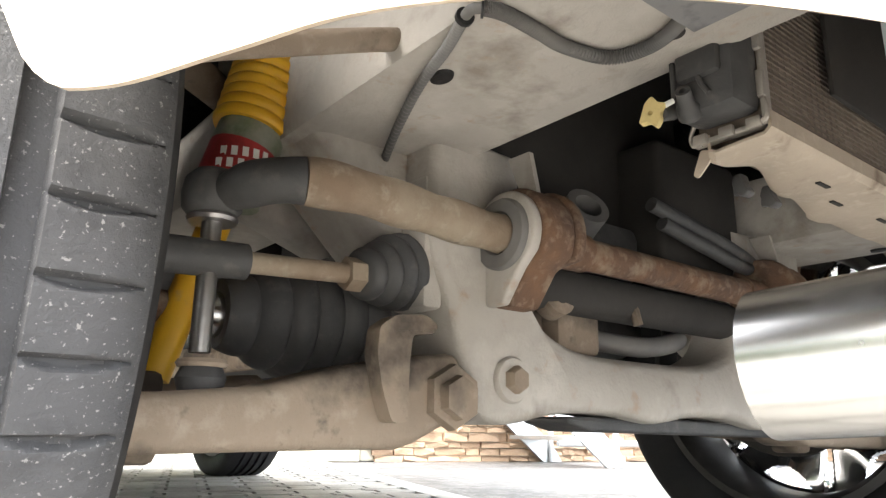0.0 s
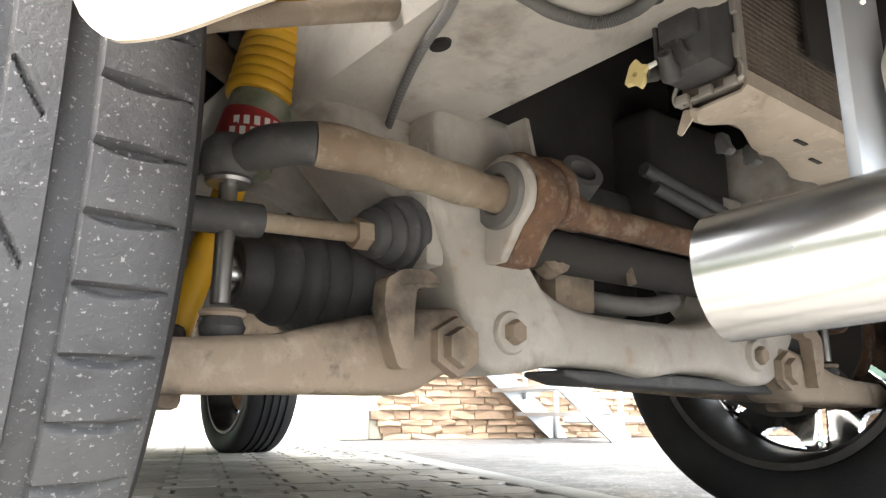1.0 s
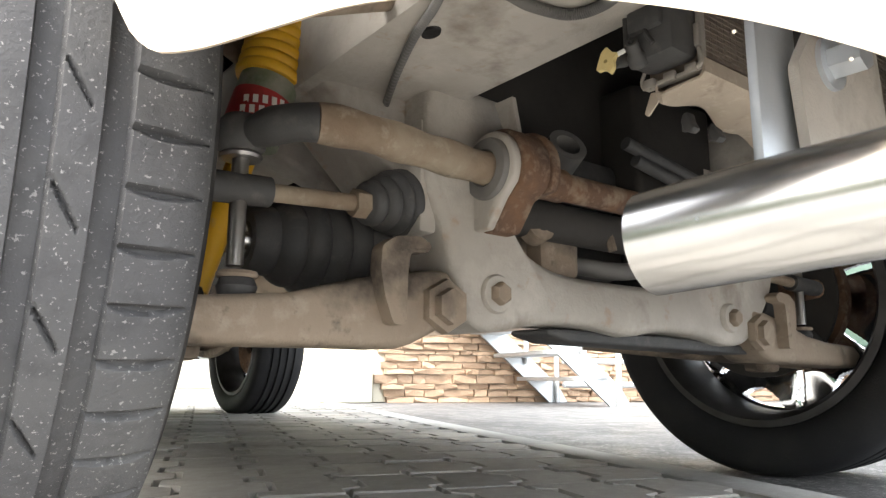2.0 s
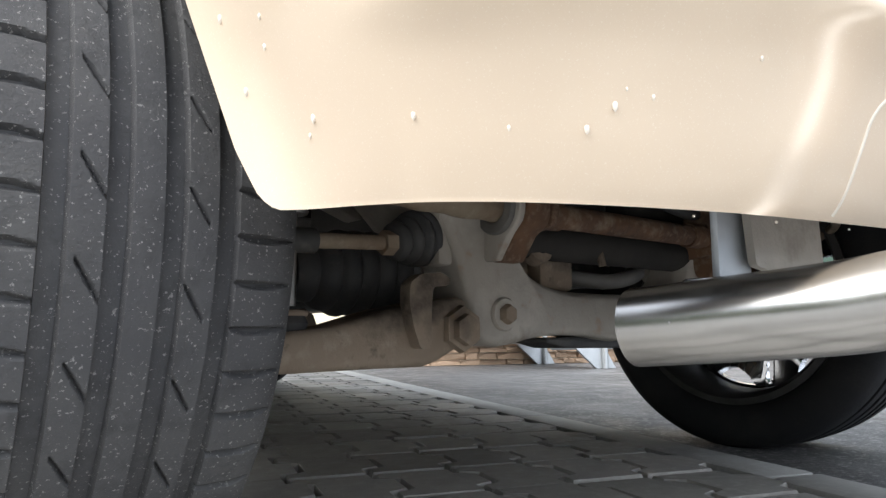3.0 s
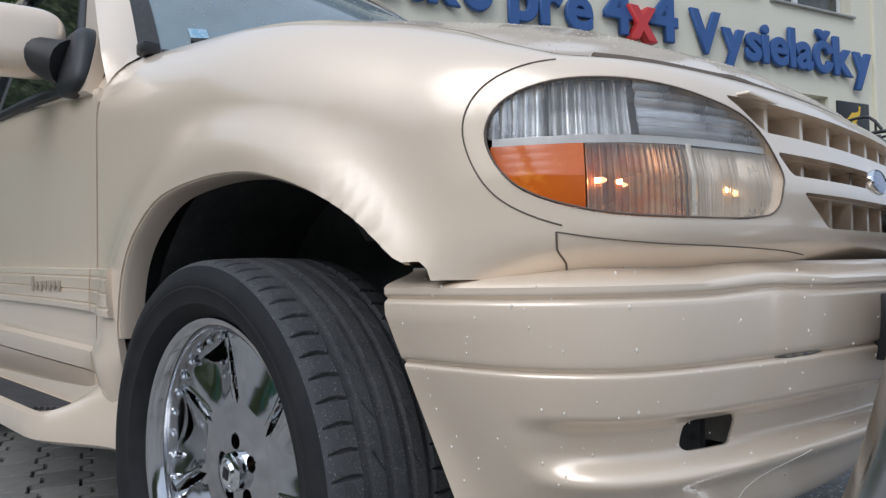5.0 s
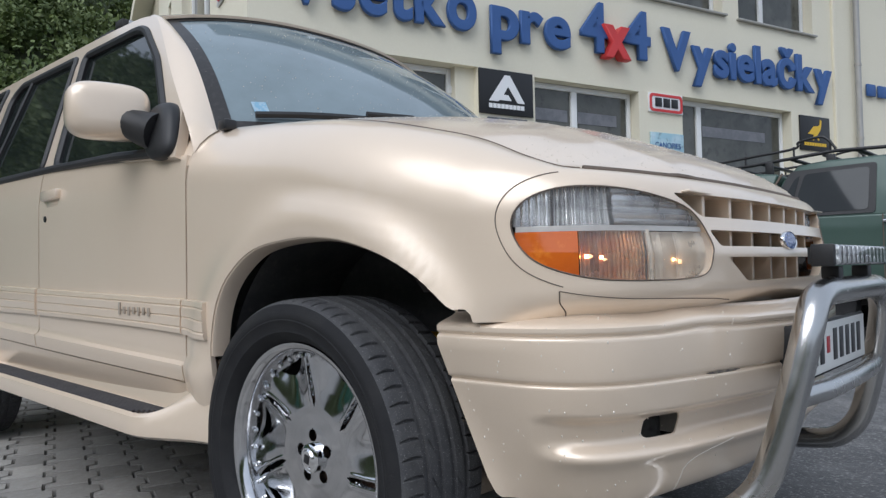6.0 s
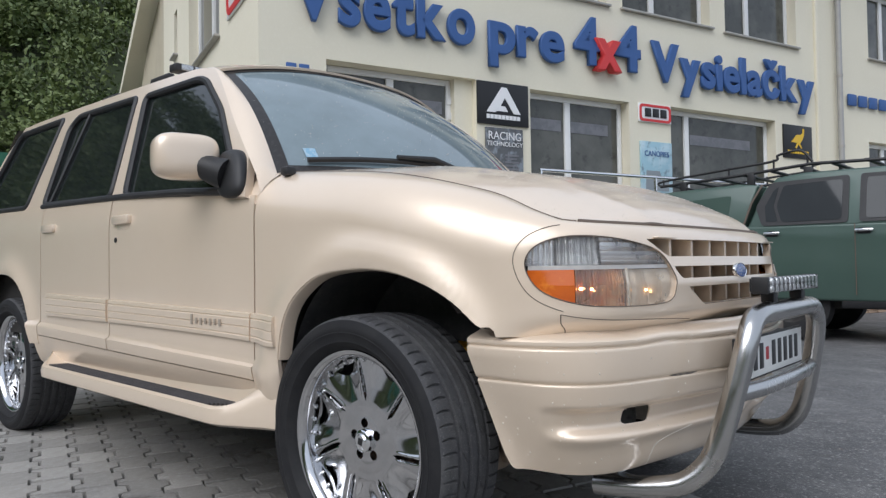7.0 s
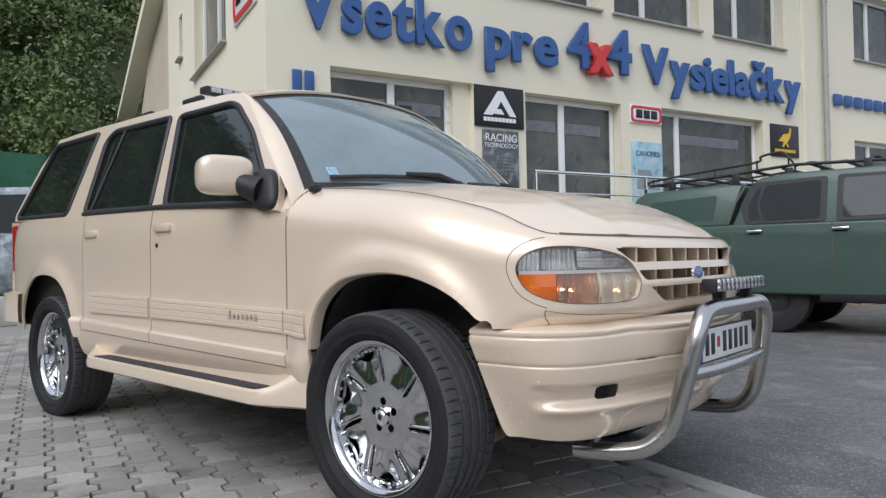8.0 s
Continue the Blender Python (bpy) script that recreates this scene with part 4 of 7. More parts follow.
def tread_mesh():
    """The belt of the tyre: four ring grooves, curved slots in both shoulders, short slanting cuts in the ribs beside the middle."""
    n, count = 1344, 64
    edges = [.1175, .1130, .1085]
    zs = [-e for e in edges] + list(np.linspace(-.1045, -.0690, 13))
    for a, b in ((-.058, -.019), (-.019, .019), (.019, .058)):
        zs += [a - .0086, a - .0068, a, a + .0068, a + .0086] + list(np.linspace(a + .0105, b - .0105, 15))
    zs += [.058 - .0086, .058 - .0068, .058, .058 + .0068, .058 + .0086] + list(np.linspace(.0690, .1045, 13)) + edges[::-1]
    z = np.array(zs)[None, :]
    a = (np.arange(n) / n * math.tau)[:, None]
    pitch = math.tau / count
    round_off = np.interp(np.abs(z), (0, .06, .095, .1045, .1085, .1130, .1175), (0, .0012, .0030, .0048, .0062, .0086, .0125))
    deep = np.zeros((n, z.shape[1]))
    for c in (-.058, -.019, .019, .058):
        deep = np.maximum(deep, np.where(np.abs(z - c) < .0070, .0082, 0))
    for sgn in (1, -1):
        f = (z * sgn - .066) / .043
        phase = 0 if sgn > 0 else .5
        bow = math.radians(.38) * np.sin(np.clip(f, 0, 1) * 2.9)
        d = (a - bow * sgn - phase * pitch + pitch / 2) % pitch - pitch / 2
        wide = .0052 * np.sin(np.pi * (.16 + .76 * np.clip(f, 0, 1))) / TYRE_R / 2 + .0006
        deep = np.maximum(deep, np.where((f > -.02) & (f < 1.0), .0060 * np.clip((wide - np.abs(d)) * TYRE_R / .0022 + .5, 0, 1), 0))
        g = (z * sgn - .0265) / .0175
        d2 = (a - sgn * math.radians(4.6) * g - phase * pitch + pitch) % (2 * pitch) - pitch
        wide2 = .0050 * np.sin(np.pi * (.18 + .66 * (1 - np.clip(g, 0, 1)))) / TYRE_R / 2
        deep = np.maximum(deep, np.where((g > -.02) & (g < 1.02), .0050 * np.clip((wide2 - np.abs(d2)) * TYRE_R / .0022 + .5, 0, 1), 0))
    r = TYRE_R - round_off - deep
    pts = np.stack([r * np.cos(a), r * np.sin(a), z + 0 * a], -1).reshape(-1, 3)
    m = z.shape[1]
    i, j = np.meshgrid(np.arange(n), np.arange(m - 1), indexing="ij")
    quads = np.stack([i * m + j, (i + 1) % n * m + j, (i + 1) % n * m + j + 1, i * m + j + 1], -1).reshape(-1, 4)
    me = bpy.data.meshes.new("tread")
    me.from_pydata(pts.tolist(), [], quads.tolist())
    for f in me.polygons:
        f.use_smooth = True
    me.set_sharp_from_angle(angle=radians(38))
    me.materials.append(TREADRUBBER)
    return me


def to_mesh(name, bm, mat, smooth=40):
    ob = part(name, bm, mat, None, "", smooth)
    me = ob.data
    bpy.data.objects.remove(ob)
    return me


def disc_z(r):
    return float(np.interp(r, (0, .060, .070, .10, .16, .22, .247), (-.022, -.022, -.023, -.024, -.024, -.022, -.020)))


def make_disc():
    """The dished chrome centre: seven spokes, a slot down each, and an opening between each two at the rim."""
    bm = bmesh.new()
    seventh = math.tau / 7
    rs = np.r_[np.linspace(.015, .110, 34), np.linspace(.1125, .247, 52)]
    na = 7 * 60
    grid = [[None] * na for _ in rs]

    def off(a):
        return (a + seventh / 2) % seventh - seventh / 2

    def hole(r, a):
        a = off(a) - .10 * (r - .12) / .1
        slot = .118 < r < .232 and abs(a * r) < .0085 * math.sin(math.pi * (r - .118) / .114) ** .55
        e = abs(abs(off(a + .10 * (r - .12) / .1)) - seventh / 2)
        return slot or (e < .19 and .2325 - .030 * (1 - (e / .19) ** 2) < r < .2335)

    def v(i, j):
        j %= na
        if grid[i][j] is None:
            r, a = rs[i], j / na * math.tau
            e = abs(off(a)) / (seventh / 2)
            dish = .022 * smoothstep(.10, 1.0, e) * min(max(r - .118, 0) / .11, 1)
            lip = .0024 * math.exp(-((abs(off(a) - .10 * (r - .12) / .1) * r - .0115) / .0035) ** 2) * smoothstep(.118, .14, r)
            grid[i][j] = bm.verts.new((r * math.cos(a), r * math.sin(a), disc_z(r) - dish + lip))
        return grid[i][j]

    lugs = [(.051 * math.cos(k * math.tau / 5 + .62), .051 * math.sin(k * math.tau / 5 + .62)) for k in range(5)]
    for i in range(len(rs) - 1):
        for j in range(na):
            r, a = (rs[i] + rs[i + 1]) / 2, (j + .5) / na * math.tau
            x, y = r * math.cos(a), r * math.sin(a)
            if hole(r, a) or any(math.hypot(x - hx, y - hy) < .0145 for hx, hy in lugs):
                continue
            bm.faces.new((v(i, j), v(i + 1, j), v(i + 1, j + 1), v(i, j + 1)))
    bmesh.ops.recalc_face_normals(bm, faces=bm.faces)
    if sum(f.normal.z for f in bm.faces) < 0:
        bmesh.ops.reverse_faces(bm, faces=bm.faces)
    return thick(bm, .016)


_disc = make_disc()
bmesh.ops.scale(_disc, vec=(.972, .972, 1), verts=_disc.verts)
DISC = to_mesh("spoke_disc", _disc, WHEELCHROME, 50)
BARREL = to_mesh("barrel", lathe([(RIM_R - .002, .097), (RIM_R, .090), (RIM_R - .012, .080), (.252, .071), (.246, .036), (.245, .020), (.235, .020), (.2355, .050), (.238, .072), (.243, .085), (.250, .0925), (.257, .0965)], Matrix(), 96, True), WHEELCHROME, 50)
TYRE_PLAIN, TYRE = to_mesh("tyre", make_tyre(), RUBBER, 35), to_mesh("tyre", make_tyre(False), RUBBER, 35)
TREAD = tread_mesh()
RIVET = to_mesh("rivet", lathe([(0, .0085), (.0042, .0070), (.0062, .003), (.0066, -.002)], Matrix(), 8), CHROME)
CAP = to_mesh("hub_cap", lathe([(0, .014), (.018, .014), (.022, .010), (.026, .010), (.032, .006), (.034, -.01)], Matrix(), 32), CHROME)
BRAKE = to_mesh("brake_disc", lathe([(.05, .0), (.155, .0), (.155, -.025), (.05, -.025)], Matrix(), 40, True), RUST)
HUBCAP_BAR = to_mesh("cap_mark", box((-.009, -.010, .0135), (.009, .010, .0160), .002), BLACK)
INNER = to_mesh("rim_barrel", lathe([(.244, .019), (.242, -.02), (.248, -.07), (.254, -.10), (RIM_R, -.108), (RIM_R, -.114), (.250, -.116), (.240, -.10), (.232, -.02), (.235, .018)], Matrix(), 84, True), RIMDARK)


def child(name, me, parent, m=None):
    ob = new(name, me)
    ob.parent = parent
    if m is not None:
        ob.matrix_local = m
    return ob


def wheel(x, y, steer, spin, detail):
    """A wheel at the hub's place; y < 0 is the car's right."""
    out = 90 if y < 0 else -90
    w = new("wheel", BARREL)
    w.parent = car
    w.matrix_local = pose(x, y, HUB_Z, 0, 0, steer) @ pose(0, 0, 0, out, 0, 0) @ Matrix.Rotation(spin, 4, "Z")
    child("tyre", TYRE if detail else TYRE_PLAIN, w)
    if detail:
        child("tread", TREAD, w)["label"] = "dusty worn tread with four ring grooves"
    child("spoke_disc", DISC, w, Matrix.Translation((0, 0, .074)))
    child("hub_cap", CAP, w, Matrix.Translation((0, 0, .059)))
    child("cap_mark", HUBCAP_BAR, w, Matrix.Translation((0, 0, .058)))
    child("brake_disc", BRAKE, w, Matrix.Translation((0, 0, .0)))
    child("rim_barrel", INNER, w)
    if detail:
        for k in range(35):
            a = k * math.tau / 35
            child("rivet", RIVET, w, Matrix.Translation((.231 * math.cos(a), .231 * math.sin(a), .0545)))
    return w


STEER = 0.0
wheel(.0, -.746, STEER, -.2244, True)
wheel(.0, .742, STEER, .5, False)
wheel(-BASE, -.742, 0, .9, True)
wheel(-BASE, .742, 0, .1, False)
# ---- under the car ----
BOOT = material("dark_rubber_boot", (.046, .046, .047), .6, 0, [(12, .4, .7, (.085, .082, .077), .7), (50, .55, .7, (.12, .112, .10), .5)], .25, 120)
YELLOW = material("yellow_shock_paint", (.75, .42, .02), .45, 0, [(10, .4, .7, (.60, .33, .03), .7), (60, .6, .75, (.45, .30, .12), .6)], .1, 90)
BAREROD = material("bare_steel_rod", (.30, .29, .28), .35, .9, [(20, .4, .7, (.2, .18, .16), .7)])
HOSE = material("grey_hose", (.115, .112, .108), .6, 0, [(9, .4, .7, (.22, .21, .19), .7)])
ALU = material("dull_aluminium", (.45, .42, .38), .55, .6, [(8, .4, .7, (.34, .31, .27), .8), (60, .55, .7, (.55, .52, .48), .6)], .3, 90)
DUSTYBAR = material("dusty_bar", (.33, .275, .205), .85, .1, [(9, .40, .66, (.19, .13, .085), .85), (50, .55, .75, (.42, .37, .29), .7), (25, .66, .74, (.10, .08, .06), .8)], .4, 120)


def lay_x(x):
    """Lays an outline of (y, z) at x, its depth going backwards."""
    return Matrix(((0, 0, -1, x), (1, 0, 0, 0), (0, 1, 0, 0), (0, 0, 0, 1)))


def soft_prism(outline, depth, m, r=.008):
    bm = prism(outline, depth, m)
    edges = [e for e in bm.edges if len(e.link_faces) == 2 and e.calc_face_angle(0) > .9]
    bmesh.ops.bevel(bm, geom=edges, offset=r, segments=3, affect="EDGES", profile=.5)
    return bm


# front cross member: a stamped box with a broad rounded upper edge
CROSS_X = .182
half = [(-.338, .52), (-.336, .401), (-.3135, .341), (-.3028, .303), (-.2923, .267), (-.2784, .246), (-.2534, .2364), (-.2196, .239), (-.175, .247), (-.127, .2504), (-.07, .2494), (-.03, .244), (0, .2405)]
up = [(0, .3135), (-.0853, .3145), (-.1324, .320), (-.1676, .332), (-.1884, .3468), (-.202, .372), (-.209, .42), (-.213, .52)]
outline = [tuple(q) for q in spline(half, 60)]
half_left = [(.393, .52), (.391, .401), (.383, .345), (.366, .313), (.340, .283), (.312, .256), (.285, .241), (.255, .2364), (.2196, .239), (.175, .247), (.127, .2504), (.07, .2494), (.03, .244), (0, .2405)]
left = [tuple(q) for q in spline(half_left, 60)]
ridge = [tuple(q) for q in spline(up, 40)]
outline = outline + left[::-1][1:] + [(-y, z) for y, z in ridge[::-1]] + ridge[1:]


def make_cross():
    bm = prism(outline, .080, lay_x(CROSS_X))
    top = {(round(y, 4), round(z, 4)) for y, z in ridge} | {(round(-y, 4), round(z, 4)) for y, z in ridge}
    front = [e for e in bm.edges if all(v.co.x > CROSS_X - .001 for v in e.verts)]
    upper = [e for e in front if all((round(v.co.y, 4), round(v.co.z, 4)) in top for v in e.verts)]
    rest = [e for e in front if e not in upper]
    bmesh.ops.bevel(bm, geom=upper + rest, offset=.012, segments=4, affect="EDGES", profile=.5)
    for v in bm.verts:
        # the face leans back towards its upper edge
        lift = max(0, 1 - min(math.hypot(v.co.y - y, v.co.z - z) for y, z in ridge + [(-y, z) for y, z in ridge]) / .030)
        if v.co.x > CROSS_X - .04:
            v.co.x -= .016 * lift * lift
    return bm


cross = part("cross_member", make_cross(), FRAMEGREY, car, "dusty grey painted steel cross member", 55)
for sg in (-1, 1):
    y = sg * .2413
    part("bolt_washer", lathe([(0, .008), (.0205, .008), (.0225, .005), (.0225, -.004)], pose(CROSS_X - .002, y, .2785, 0, 90, 0), 28), FRAMEGREY, cross)
    part("bolt_head", lathe([(0, .018), (.0105, .018), (.0135, .0145), (.0135, .004)], pose(CROSS_X - .002, y, .2785, 0, 90, 0), 6), DUSTYBROWN, cross)
    part("side_tab", box((.120, sg * .341, .340), (.172, sg * .318, .470), .005), FRAMEGREY, cross)


# frame rails and gussets
for sg in (-1, 1):
    lo, hi = sorted((sg * .455, sg * .275))
    rail = part("frame_rail", box((-3.3, lo, .500), (.66, hi, .610), .012), FRAMEGREY, car, "dusty grey frame rail")
    g = [(-.46, .52), (-.335, .40), (-.318, .345), (-.205, .43), (-.212, .52)]
    part("gusset", soft_prism([(sg * -y, z) for y, z in (g if sg < 0 else g[::-1])], .13, lay_x(.135), .012), FRAMEGREY, rail)
    tower = [(-.475, .70), (-.465, .56), (-.44, .46), (-.33, .42), (-.30, .52), (-.30, .70)]
    part("shock_tower", soft_prism([(sg * -y, z) for y, z in (tower if sg < 0 else tower[::-1])], .05, lay_x(-.02), .01), FRAMEGREY, rail)
    part("rail_stud", lathe([(0, .030), (.010, .029), (.017, .022), (.0185, .006), (.021, .0), (.021, -.004)], pose(.100, sg * .386, .490, 160, 0, 0), 20), BOOT, rail)
    for xb in (.070, .118):
        part("rail_brace", prism([(sg * .43, .66), (sg * .452, .66), (sg * .448, .575), (sg * .440, .552), (sg * .430, .575)][::sg], .010, lay_x(xb)), FRAMEGREY, rail)
    part("rail_plug", lathe([(0, .004), (.011, .003), (.013, -.004)], pose(.289, sg * .415, .500, 180, 0, 0) @ Matrix.Diagonal((1, .7, 1, 1)), 16), BLACK, rail)
    # Near-black discs painted in for the shade of holes in the rail.
    for x, y in ((.50, .36), (.44, .33)):
        part("rail_hole", lathe([(0, .0015), (.008, .0012), (.0095, -.002)], pose(x, sg * y, .500, 180, 0, 0), 14), DARK, rail)

# corrugated hose along the right rail
path = bend([(.085, -.340, .490), (.19, -.39, .492), (.274, -.425, .4945), (.330, -.443, .495), (.370, -.4585, .496), (.382, -.457, .4955), (.3885, -.440, .495), (.3885, -.410, .494), (.3868, -.381, .494), (.397, -.345, .494),
             (.4245, -.336, .494), (.45, -.343, .4945), (.47, -.357, .496), (.50, -.39, .498)], 1100)
hose = part("wiring_hose", tube(path[:330], [.0040 + .0006 * math.sin(i * 1.05) for i in range(330)], 10), HOSE, car, "grey corrugated wiring hose")
part("plain_sleeve", tube(path[326:430], .0038, 10), HOSE, hose)
part("hose_loop", tube(path[430:], [.0049 + .0007 * math.sin(i * 1.05) for i in range(670)], 10), HOSE, hose, "thicker corrugated loop of hose")
for i in (330, 432):
    part("hose_clip", tube([path[i - 5], path[i + 5]], .0066, 14), BLACK, hose)

# lower control arms
def make_arm():
    o = [(-.303, .300), (-.345, .296), (-.414, .283), (-.492, .262), (-.57, .254), (-.67, .250), (-.70, .235), (-.67, .208), (-.571, .212), (-.435, .214), (-.37, .214), (-.352, .219), (-.320, .234), (-.300, .255)]
    return soft_prism(o, .085, lay_x(.184), .012)


arms = both("lower_arm", make_arm, DUSTYBROWN, car, "dusty brown lower suspension arm", 55)
both("rear_arm_leg", lambda: tube([(.10, -.66, .232), (-.05, -.5, .25), (-.20, -.34, .27)], .028, 10), DUSTYBROWN, car)
for a, sg in zip(arms, (-1, 1)):
    part("cam_plate", rod((.182, sg * .318, .2595), (.193, sg * .318, .2595), .0300, .0285, 6), DUSTYBROWN, a)
    part("cam_bolt", rod((.190, sg * .318, .2585), (.203, sg * .318, .2585), .0205, .0190, 6), DUSTYBROWN, a)
    bm = bmesh.new()
    add_prism(bm, round_poly([(sg * .393, .236), (sg * .3777, .236), (sg * .3767, .286), (sg * .3739, .309), (sg * .3516, .311), (sg * .3467, .319), (sg * .361, .327), (sg * .3907, .324), (sg * .4073, .313), (sg * .4091, .290), (sg * .403, .262)][:: -sg], .005, 3), .020, lay_x(.203))
    bmesh.ops.recalc_face_normals(bm, faces=bm.faces)
    part("bump_stop_bracket", bm, DUSTYBROWN, a, "bent steel bracket")
    part("ball_joint", lathe([(0, .045), (.02, .045), (.032, .03), (.036, 0), (.03, -.02), (0, -.025)], pose(.10, sg * .665, .235), 20), BOOT, a)

# sway bar with bushes and clamps
bar_pts = bend([(.150, -.534, .409), (.170, -.528, .411), (.196, -.514, .414), (.214, -.490, .4155), (.219, -.45, .416), (.215, -.39, .415), (.210, -.34, .4145), (.206, -.279, .414), (.206, -.2, .414), (.206, 0, .414)], 90)
full = bar_pts + [Vector((p.x, -p.y, p.z)) for p in bar_pts[::-1][1:]]
sway = part("sway_bar", tube([p for p in full if abs(p.y) < .262], .0172, 20), RUST, car, "rusty sway bar with dusty ends")


def clamp_outline(r):
    """Round about the bar, running out into a foot that points down and forward."""
    ring = [(.206 + r * math.cos(radians(q)), .414 + r * math.sin(radians(q))) for q in range(-28, 226, 12)]
    return ring + [(.178, .354), (.182, .346), (.204, .346), (.228, .378)]


def lay_y(y, sg):
    """Lays an outline of (x, z) at y, its depth going towards the car's middle."""
    return Matrix(((1, 0, 0, 0), (0, 0, -sg, y), (0, 1, 0, 0), (0, 0, 0, 1)))


for sg in (-1, 1):
    ends = [p for p in full if p.y * sg > .258]
    ends = ends if (ends[0].y - ends[-1].y) * sg > 0 else ends[::-1]
    out_r = [.0125 + .0065 * smoothstep(0, .045, (p - ends[0]).length) + .0010 * math.sin(p.y * 90) for p in ends]
    cutp = next(i for i, p in enumerate(ends) if abs(p.y) < .492)
    part("sway_bar_end", tube(ends[cutp:], out_r[cutp:], 20), DUSTYBAR, sway, "dust-covered bar end")
    eye = part("link_eye", tube(ends[:cutp + 1], out_r[:cutp + 1], 20), BOOT, sway, "black grimy bar end")
    part("eye_bush", lathe([(.004, .020), (.016, .019), (.0225, .012), (.0245, 0), (.0235, -.012), (.018, -.018), (.004, -.020)], pose(.150, sg * .536, .410), 24), BOOT, eye)
    part("bush", lathe([(.0195, .006), (.022, .0085), (.0335, .0075), (.0355, .004), (.0355, -.05), (.0195, -.05)], pose(.206, sg * .272, .414, 90 * -sg, 0, 0), 40, True), HOSE, sway, "grey rubber bush")
    ring = clamp_outline(.0435)
    fl = cut(soft_prism(ring[::sg], .011, lay_y(sg * .273, sg), .003), rod((.206, sg * .30, .414), (.206, sg * .20, .414), .0345, None, 40))
    part("bush_flange", fl, FRAMEGREY, sway, "dusty grey clamp flange")
    part("clamp", soft_prism(clamp_outline(.049)[::sg], .040, lay_y(sg * .262, sg), .004), RUST, sway, "rusty clamp")
    part("clamp_rim", soft_prism(clamp_outline(.0525)[:22][::sg], .012, lay_y(sg * .222, sg), .003), RUST, sway)
    part("flange_tail", prism([(.204, .455), (.226, .448), (.214, .505), (.184, .505)][::sg], .006, lay_y(sg * .243, sg)), FRAMEGREY, sway)
    part("bar_collar", rod((.206, sg * .196, .414), (.206, sg * .158, .414), .0205, None, 24), RUST, sway, "rust-stained collar")
    lk = part("drop_link", rod((.150, sg * .535, .285), (.150, sg * .535, .398), .0080, None, 18), BAREROD, car, "bright steel drop link")
    part("link_washer", lathe([(.004, .003), (.019, .003), (.0205, 0), (.019, -.003), (.004, -.003)], pose(.150, sg * .535, .390), 24), BAREROD, lk)
    part("link_washer", lathe([(.004, .003), (.018, .003), (.0195, 0), (.018, -.003), (.004, -.003)], pose(.150, sg * .532, .277), 24), DUSTYBROWN, lk)
    part("link_bush", lathe([(.004, .010), (.015, .009), (.019, .0), (.016, -.010), (.004, -.012)], pose(.150, sg * .532, .266), 20), BOOT, lk)


def bellows(a, b, r0, r1, n, deep=.10):
    a, b = Vector(a), Vector(b)
    prof = []
    for i in range(n * 10 + 1):
        f = i / (n * 10)
        prof.append(((r0 + (r1 - r0) * smoothstep(0, .45, f)) * (1 + deep * (abs(math.sin(f * n * math.pi)) ** .7 - .6)), f * (b - a).length))
    prof = [(0.004, 0)] + prof + [(.004, (b - a).length)]
    return lathe(prof, Matrix.Translation(a) @ (b - a).to_track_quat("Z", "Y").to_matrix().to_4x4(), 32)


